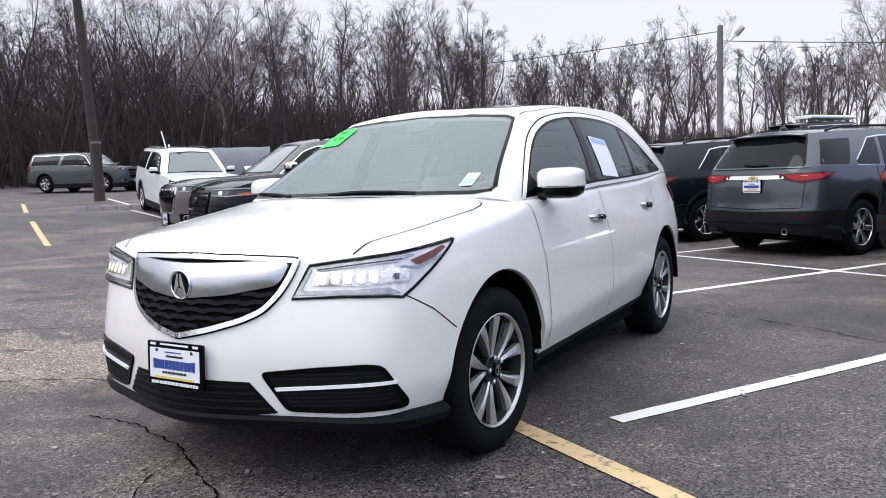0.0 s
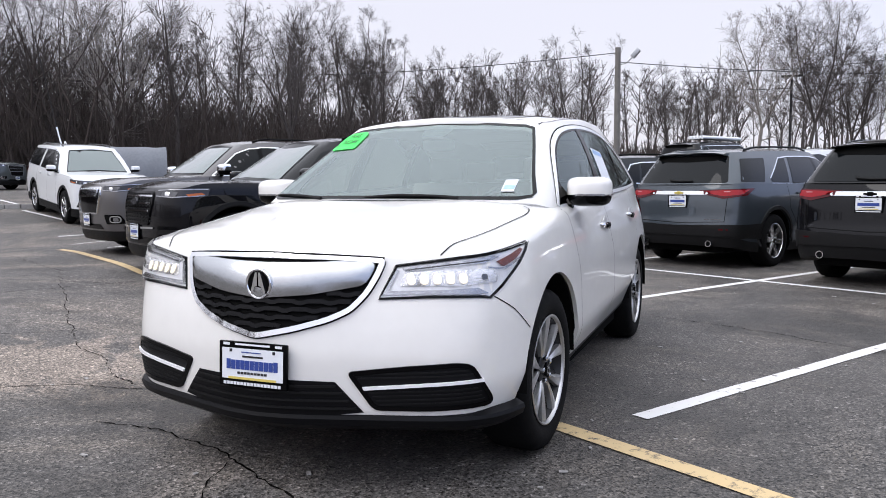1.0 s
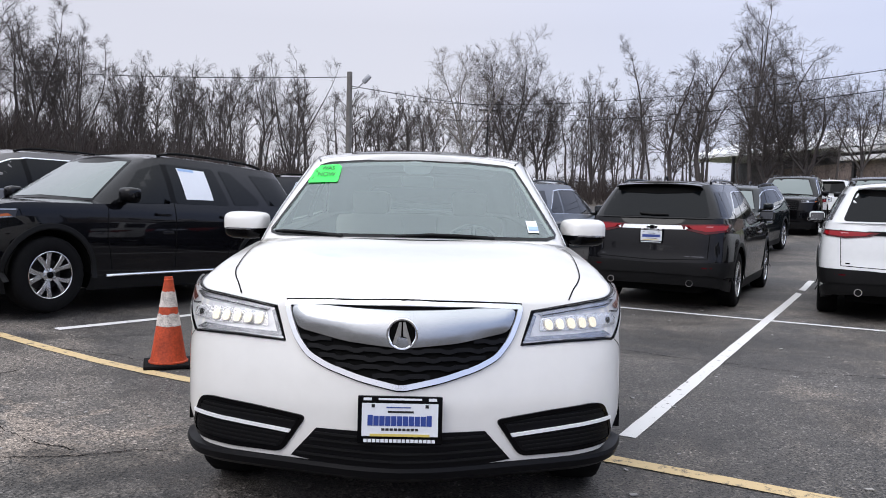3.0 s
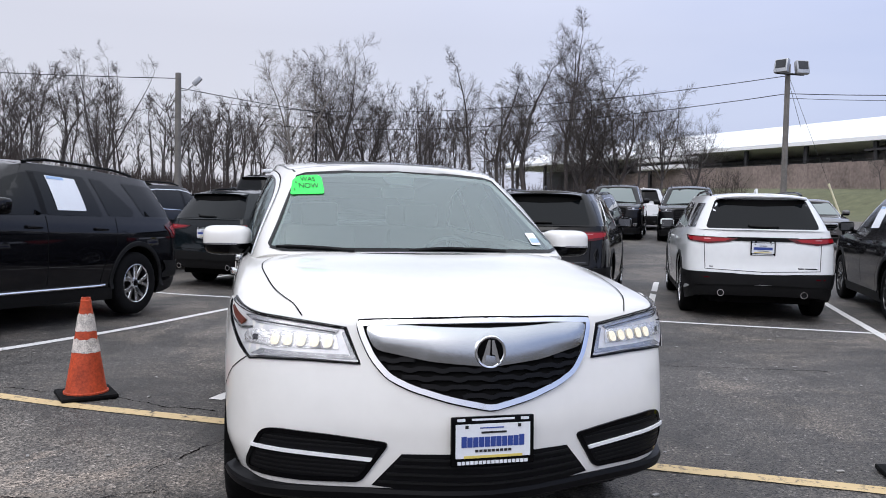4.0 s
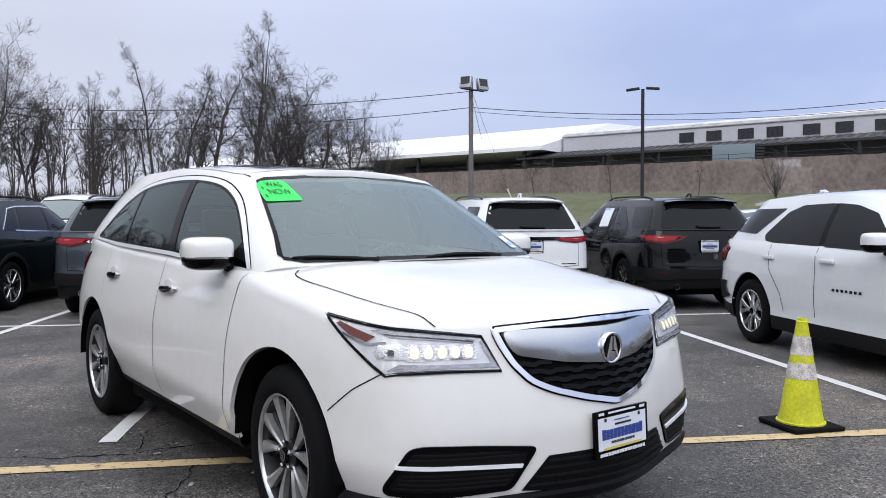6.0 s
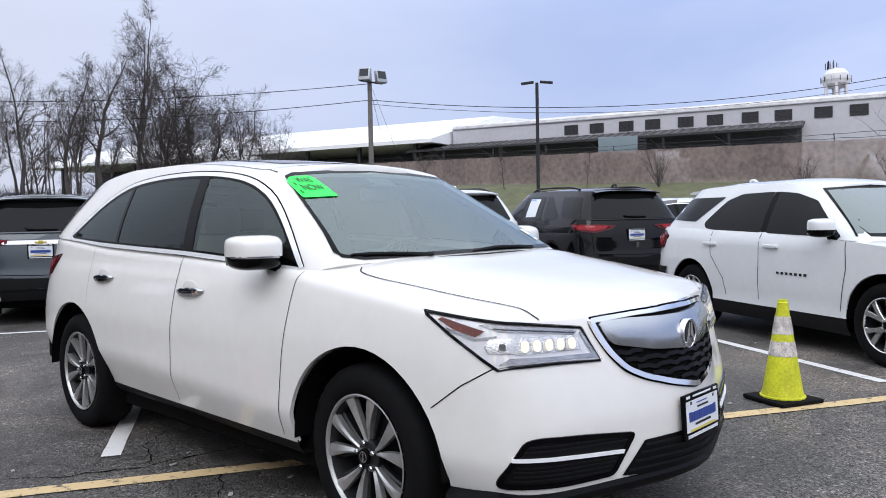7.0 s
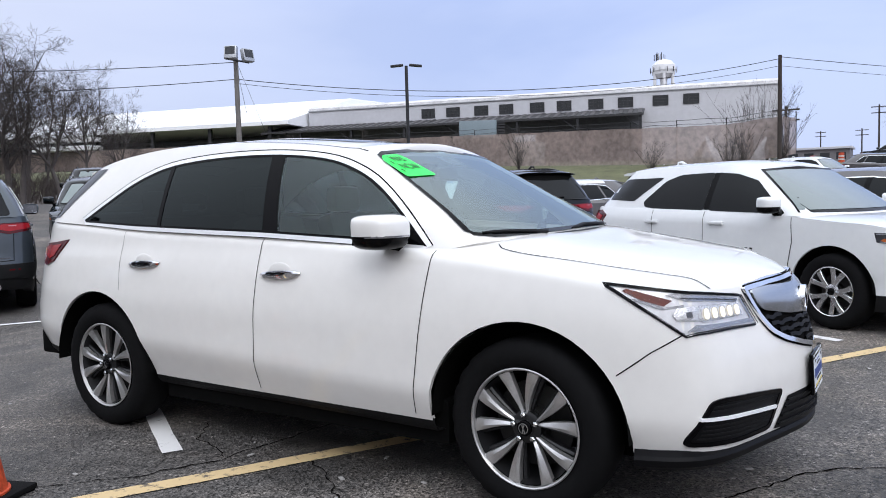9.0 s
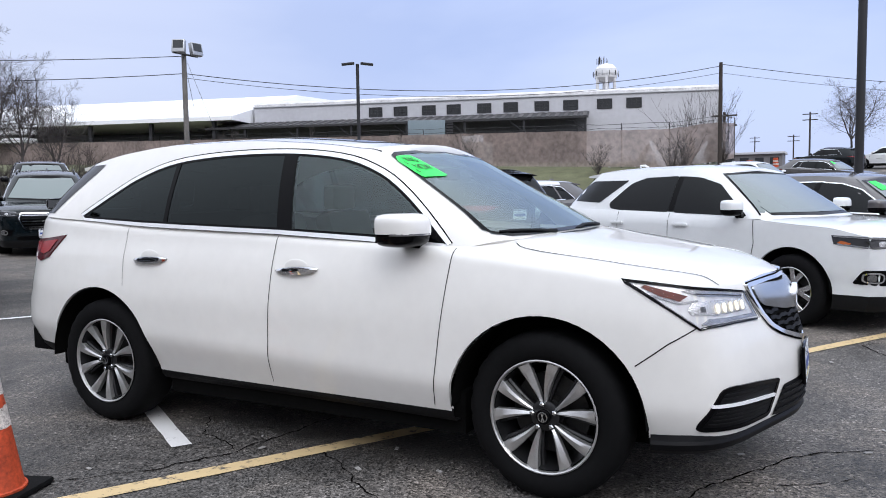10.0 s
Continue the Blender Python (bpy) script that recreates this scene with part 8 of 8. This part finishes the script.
# cracks and leaf scraps on the asphalt
for n, (w, pts) in enumerate((
        (0.016, [(-1.38, -0.45), (-0.87, -0.44), (-0.55, -0.57), (-0.18, -0.75), (0.12, -0.93), (0.42, -1.30)]),
        (0.010, [(-0.36, -0.66), (-0.30, -0.95), (-0.05, -1.2)]),
        (0.012, [(-5.4, 1.2), (-4.91, 2.34), (-4.69, 3.07), (-4.51, 3.82)]),
        (0.016, [(-3.2, 2.75), (-2.4, 2.5), (-1.78, 2.25), (-1.4, 1.92), (-1.0, 1.73), (-0.6, 1.62), (0.1, 1.5)]),
        (0.012, [(-0.83, 1.33), (-0.99, 1.04), (-1.11, 0.90), (-1.35, 0.5)]),
        (0.010, [(-1.0, 1.73), (-0.86, 2.1), (-0.6, 2.3)]),
        (0.014, [(0.9, 3.9), (1.55, 3.59), (2.13, 3.24), (2.89, 2.72), (4.2, 2.2)]),
        (0.016, [(0.35, 4.76), (0.85, 5.37), (1.66, 5.97)]),
        (0.010, [(-9, 1.5), (-6.5, 2.2), (-4.8, 3.0), (-3.3, 3.6)]),
        (0.012, [(-1.0, -2.2), (0.2, -1.95), (1.6, -2.25), (3.2, -1.6)]),
        (0.009, [(-14, 6.2), (-9, 5.0), (-6, 3.4), (-3, 0.9), (-1.7, 0.2)]),
        (0.013, [(2.2, -1.9), (3.4, -1.2), (4.6, -2.4), (7, -3.5)]),
        (0.012, [(-3.5, -0.6), (-2.54, -0.25), (-2.06, 0.11), (-1.2, 0.3)]),
        (0.011, [(-4.2, 0.3), (-3.43, 0.99), (-3.13, 1.47), (-2.9, 1.87)]))):
    crack(pts, w, n + 1)
rl = random.Random(3)
tw = bmesh.new()
for _ in range(170):
    x, y = rl.uniform(-6, 6), rl.uniform(-3.2, 7)
    s = rl.uniform(0.008, 0.022)
    a = rl.uniform(0, 6.28)
    box(tw, -s, s, -s * 0.5, s * 0.5, 0.003, 0.008, m=pose(x, y, 0, 0, 0, math.degrees(a)))
single("litter", tw, M_concrete, "small stones and scraps on the asphalt", "litter", kind="stuff", smooth=False)

# ---- bare winter trees ----
class Twigs:
    """Collects tapered segments and turns them into one mesh."""

    def __init__(self):
        self.v, self.f = [], []

    def seg(self, p, q, r0, r1, sides):
        d = (q - p).normalized()
        a = d.cross(Vector((0.1, 0.2, 1)) if abs(d.z) < 0.9 else Vector((1, 0.1, 0))).normalized()
        b = d.cross(a)
        n = len(self.v)
        for c, r in ((p, r0), (q, r1)):
            for k in range(sides):
                t = 2 * math.pi * k / sides
                self.v.append(c + (a * math.cos(t) + b * math.sin(t)) * r)
        for k in range(sides):
            j = (k + 1) % sides
            self.f.append((n + k, n + j, n + sides + j, n + sides + k))

    def mesh(self, name):
        me = bpy.data.meshes.new(name)
        me.from_pydata([tuple(v) for v in self.v], [], self.f)
        for p in me.polygons:
            p.use_smooth = True
        return me


def bare_tree(seed, h, leaders=3, spread=1.0, rich=1.0, thin=0.0075, clear=0.36):
    """Trunk and crown meshes of a leafless tree, h metres high: a clear trunk that splits into upswept leaders,
    with limbs, branches and twigs that curve towards the light."""
    rnd = random.Random(seed)
    trunk, crown = Twigs(), Twigs()
    UP = (0.02, 0.06, 0.075, 0.05, 0.02)
    BEND = (0.035, 0.09, 0.16, 0.21, 0.22)
    NODES = (8, 8, 7, 4, 2)
    SIDES = (7, 5, 4, 3, 3)

    def off(d, angle):
        a = d.cross(Vector((rnd.gauss(0, 1), rnd.gauss(0, 1), rnd.gauss(0, 0.4)))).normalized()
        return (d * math.cos(angle) + a * math.sin(angle)).normalized()

    def limb(p, d, L, r, level):
        out, n = (trunk if level < 2 else crown), NODES[level]
        tip = thin if level > 1 else r * (0.72 if level == 0 else 0.16)
        for i in range(n):
            d = (d + Vector((rnd.gauss(0, BEND[level]), rnd.gauss(0, BEND[level]), UP[level]))).normalized()
            q = p + d * L / n
            r0, r1 = r + (tip - r) * i / n, r + (tip - r) * (i + 1) / n
            out.seg(p, q, max(r0, thin), max(r1, thin), SIDES[level])
            u = (i + 1) / n
            if level == 0 and u > 0.6 and rnd.random() < 0.55 * rich:
                limb(q, off(d, radians(rnd.uniform(40, 70))), h * rnd.uniform(0.12, 0.24) * spread, r1 * 0.3, 2)
            elif level == 1 and u > 0.1:
                for _ in range(1 + (rnd.random() < 0.55 * rich)):
                    limb(q, off(d, radians(rnd.uniform(30, 66))), h * (0.30 - 0.19 * u) * rnd.uniform(0.65, 1.2) * spread, max(r1 * 0.55, 0.022), 2)
            elif level == 2:
                for _ in range(1 + (rnd.random() < 0.45 * rich)):
                    limb(q, off(d, radians(rnd.uniform(30, 65))), max(L * (0.55 - 0.25 * u) * rnd.uniform(0.6, 1.2), 0.4), max(r1 * 0.6, thin), 3)
            elif level == 3:
                for _ in range(1 + (rnd.random() < 0.9 * rich)):
                    limb(q, off(d, radians(rnd.uniform(25, 60))), max(L * rnd.uniform(0.35, 0.8), 0.35), thin, 4)
            p = q
        if level == 0:
            turn = rnd.uniform(0, 6.28)
            for k in range(leaders):
                a = turn + 2 * math.pi * k / leaders + rnd.gauss(0, 0.3)
                lean = radians(rnd.uniform(9, 27) * (0.6 if leaders == 1 else 1)) * spread
                way = Vector((math.cos(a) * math.sin(lean), math.sin(a) * math.sin(lean), math.cos(lean)))
                limb(p, way, h * (1 - clear) * rnd.uniform(0.78, 1.0), r * (0.60 if leaders > 1 else 0.7), 1)

    limb(Vector((0, 0, -0.3)), Vector((rnd.gauss(0, 0.05), rnd.gauss(0, 0.05), 1)).normalized(), h * clear + 0.3, h * 0.0135, 0)
    return trunk.mesh("trunk"), crown.mesh("crown")


KINDS = []
for seed, leaders, spread, rich, clear, mat in ((11, 3, 1.0, 1.0, 0.34, M_bark), (12, 4, 1.1, 0.8, 0.22, M_bark), (13, 1, 0.85, 1.1, 0.30, M_bark), (14, 5, 0.9, 0.6, 0.16, M_bark), (15, 3, 1.15, 0.8, 0.28, M_barkp), (16, 4, 1.35, 0.9, 0.30, M_bark)):
    a, b = bare_tree(seed, 15.0, leaders, spread, rich, clear=clear)
    a.materials.append(mat)
    b.materials.append(mat)
    KINDS.append((a, b))
# sparser, taller-stemmed trees for the rows behind
for seed, leaders, spread, clear in ((21, 2, 0.9, 0.5), (22, 3, 1.0, 0.42), (23, 1, 0.8, 0.5), (24, 2, 1.1, 0.45)):
    a, b = bare_tree(seed, 15.0, leaders, spread, 0.35, 0.016, clear)
    a.materials.append(M_bark)
    b.materials.append(M_bark)
    KINDS.append((a, b))


TALL = [max(v.co.z for me in pair for v in me.vertices) for pair in KINDS]


def plant(kind, az, dist, h, turn=0.0, label="bare grey-brown winter tree at the edge of the woods"):
    """A tree at a bearing (degrees right of straight ahead) and distance from the middle of the walk."""
    x, y = -0.4 + dist * math.sin(radians(az)), -3.7 + dist * math.cos(radians(az))
    h += 1.3 - ground_z(x, y)
    t = thing("tree", label, "tree", Matrix.LocRotScale((x, y, ground_z(x, y)), Euler((0, 0, radians(turn))), Vector((1, 1, 1)) * (h / TALL[kind])), "trees")
    for nm, me in zip(("trunk", "crown"), KINDS[kind]):
        o = new(nm, me)
        o.parent = t
    return t


rt = random.Random(77)
# the trees that stand out against the sky: bearing, share of distance that gives the height
for n, (az, sl, kind) in enumerate(((-21, 0.185, 0), (-17.8, 0.175, 1), (-14.5, 0.16, 2), (-10.2, 0.205, 3), (-3.8, 0.15, 0), (-1.6, 0.145, 2), (2.3, 0.218, 4), (5.4, 0.230, 5), (8.0, 0.18, 1),
                                    (11.9, 0.18, 3), (15.4, 0.212, 2), (18.8, 0.185, 0), (22.8, 0.262, 0), (23.6, 0.20, 3), (26.0, 0.205, 2), (29.5, 0.17, 5), (31.5, 0.145, 5),
                                    (-27, 0.245, 0), (-24.5, 0.21, 3), (-31, 0.24, 1), (-34.5, 0.27, 2), (-39, 0.26, 0), (-43.5, 0.28, 4), (-47, 0.29, 1), (-52, 0.29, 5), (-57, 0.29, 0), (-61, 0.28, 3))):
    dist = 62 if az > -30 else 54
    plant(kind, az, dist + rt.uniform(-2, 3), sl * dist, rt.uniform(0, 360))
for n in range(52):
    az = -76 + 106 * ((n * 0.618034) % 1.0)
    dist = (66 if az > -25 else 57) + rt.uniform(0, 34)
    slope = (0.13 if az > 0 else 0.15 if az > -24 else 0.185) * rt.uniform(0.75, 1.12)
    plant(rt.choice((6, 7, 8, 9)), az, dist, slope * dist, rt.uniform(0, 360))
for kind, x, y, h in ((2, 15.9, 42.1, 11.0), (2, 14.6, 43.5, 9.5), (1, 19.4, 41.0, 10.0), (2, 19.8, 40.4, 9.0), (5, 21.4, 39.2, 8.2)):
    t = thing("tree", "thick-trunked bare winter tree beside the scrub", "tree", Matrix.LocRotScale((x, y, ground_z(x, y)), Euler((0, 0, radians(x * 50))), Vector((1.45, 1.45, 1)) * (h / TALL[kind])), "trees")
    for nm, me in zip(("trunk", "crown"), KINDS[kind]):
        o = new(nm, me)
        o.parent = t
t = thing("tree", "round bare tree beside the distant street", "tree", Matrix.LocRotScale((91, -1.3, ground_z(91, -1.3)), Euler((0, 0, 1.0)), Vector((1.25, 1.25, 1)) * (9.2 / TALL[5])), "trees")
for nm, me in zip(("trunk", "crown"), KINDS[5]):
    o = new(nm, me)
    o.parent = t


def brush():
    """Thin stems and scrub along the edge of the woods."""
    tw = Twigs()
    rnd = random.Random(9)
    for _ in range(15000):
        az = -80 + 115 * rnd.random() ** 1.35
        left = max(0.0, min(1.0, (-6 - az) / 42))
        dist = rnd.uniform(56 - 6 * left, 88)
        x, y = -0.4 + dist * math.sin(radians(az)), -3.7 + dist * math.cos(radians(az))
        p = Vector((x, y, ground_z(x, y) - 0.1))
        h = rnd.uniform(0.8, 2.6) * (1 + 4.0 * left * rnd.random() ** 1.5)
        k = max(1.0, h / 2.6)
        d = Vector((rnd.gauss(0, 0.22), rnd.gauss(0, 0.22), 1)).normalized()
        q = p + d * h * 0.55
        tw.seg(p, q, 0.024 * k, 0.018 * k, 3)
        for _ in range(3):
            e = (d + Vector((rnd.gauss(0, 0.45), rnd.gauss(0, 0.45), rnd.gauss(0, 0.2)))).normalized()
            tw.seg(q, q + e * h * rnd.uniform(0.3, 0.6), 0.014 * k, 0.009, 3)
    me = tw.mesh("brush")
    me.materials.append(M_brush)
    return tagged(new("brush", me), "brown leafless scrub under the trees", "brush", kind="stuff")


brush()


def far_woods():
    tw = Twigs()
    rnd = random.Random(10)
    for n in range(740):
        az = rnd.uniform(-190, 20) if n < 600 else rnd.uniform(-78, -18)
        dist = rnd.uniform(46, 110) if az < -80 else rnd.uniform(78, 150) if n < 600 else rnd.uniform(66, 92)
        x, y = -0.4 + dist * math.sin(radians(az)), -3.7 + dist * math.cos(radians(az))
        h = dist * (0.165 if az < -25 else 0.115) * rnd.uniform(0.65, 1.05) * (1.0 if n < 600 else 0.48)
        p, d = Vector((x, y, ground_z(x, y) - 0.2)), Vector((rnd.gauss(0, 0.06), rnd.gauss(0, 0.06), 1)).normalized()
        for i in range(5):
            q = p + d * h / 5
            tw.seg(p, q, 0.14 * (1 - i / 5.5), 0.14 * (1 - (i + 1) / 5.5), 4)
            for _ in range(4 * (i > 0)):
                e = (d + Vector((rnd.gauss(0, 0.6), rnd.gauss(0, 0.6), 0.1))).normalized()
                w = q + e * h * rnd.uniform(0.10, 0.2)
                tw.seg(q, w, 0.05, 0.03, 3)
                for _ in range(4):
                    g = (e + Vector((rnd.gauss(0, 0.5), rnd.gauss(0, 0.5), 0.2))).normalized()
                    tw.seg(w, w + g * h * rnd.uniform(0.06, 0.12), 0.03, 0.02, 3)
            p = q
            d = (d + Vector((rnd.gauss(0, 0.06), rnd.gauss(0, 0.06), 0))).normalized()
    # a deep thicket of thin stems behind, that closes the view between the trunks
    for n in range(5200):
        az = rnd.uniform(-190, 12) if n < 2600 else rnd.uniform(-80, -14)
        dist = rnd.uniform(95, 150)
        x, y = -0.4 + dist * math.sin(radians(az)), -3.7 + dist * math.cos(radians(az))
        deep = smooth(8, -34, az) if az > -34 else 1.0
        h = rnd.uniform(2.5, 6.0) * (0.55 + 1.1 * deep)
        p = Vector((x, y, ground_z(x, y) - 0.2))
        q = p + Vector((rnd.gauss(0, 0.08), rnd.gauss(0, 0.08), 1)) * h * 0.6
        tw.seg(p, q, 0.10, 0.08, 3)
        for _ in range(3):
            tw.seg(q, q + Vector((rnd.gauss(0, 0.35), rnd.gauss(0, 0.35), 1)).normalized() * h * rnd.uniform(0.3, 0.55), 0.06, 0.02, 3)
    me = tw.mesh("far_woods")
    me.materials.append(M_bark)
    return tagged(new("far_woods", me), "dense bare woods behind the car park", "woods", kind="stuff")


far_woods()


def shrub(x, y, h, seed):
    rnd = random.Random(seed)
    tw = Twigs()
    for _ in range(30):
        d = Vector((rnd.gauss(0, 0.28), rnd.gauss(0, 0.28), 1)).normalized()
        p = Vector((0, 0, -0.1))
        L = h * rnd.uniform(0.6, 1.0)
        for i in range(4):
            d = (d + Vector((rnd.gauss(0, 0.1), rnd.gauss(0, 0.1), 0.03))).normalized()
            q = p + d * L / 4
            tw.seg(p, q, (0.013 - 0.002 * i) * (h / 3) ** 0.7, (0.011 - 0.002 * i) * (h / 3) ** 0.7, 3)
            for _ in range(3):
                e = (d + Vector((rnd.gauss(0, 0.4), rnd.gauss(0, 0.4), 0.1))).normalized()
                tw.seg(q, q + e * L * rnd.uniform(0.10, 0.24), 0.007, 0.004, 3)
            p = q
    me = tw.mesh("shrub")
    me.materials.append(M_bark)
    ob = tagged(new("shrub", me), "leafless bush in front of the fence", "bush", "bushes by the fence")
    ob.matrix_basis = pose(x, y, ground_z(x, y))
    return ob


for n, (x, y, h) in enumerate(((45.0, 7.9, 2.7), (45.3, 8.7, 2.3), (45.0, 13.3, 1.9), (50.0, 8.2, 5.0), (49.6, 7.2, 4.6), (46.0, 23.2, 2.9), (47.4, 5.9, 3.2))):
    shrub(x, y, h, n)
for n, (x, y, h) in enumerate(((46.0, 29, 2.6), (47.5, 47, 3.2), (45.6, 36.5, 3.4))):
    t = thing("young_tree", "young bare tree on the grass bank", "tree", Matrix.LocRotScale((x, y, ground_z(x, y)), Euler((0, 0, n * 1.3)), Vector((1, 1, 1)) * (h / 15.0)), "young trees")
    for nm, me in zip(("trunk", "crown"), KINDS[9 if n % 2 else 8]):
        o = new(nm, me)
        o.parent = t
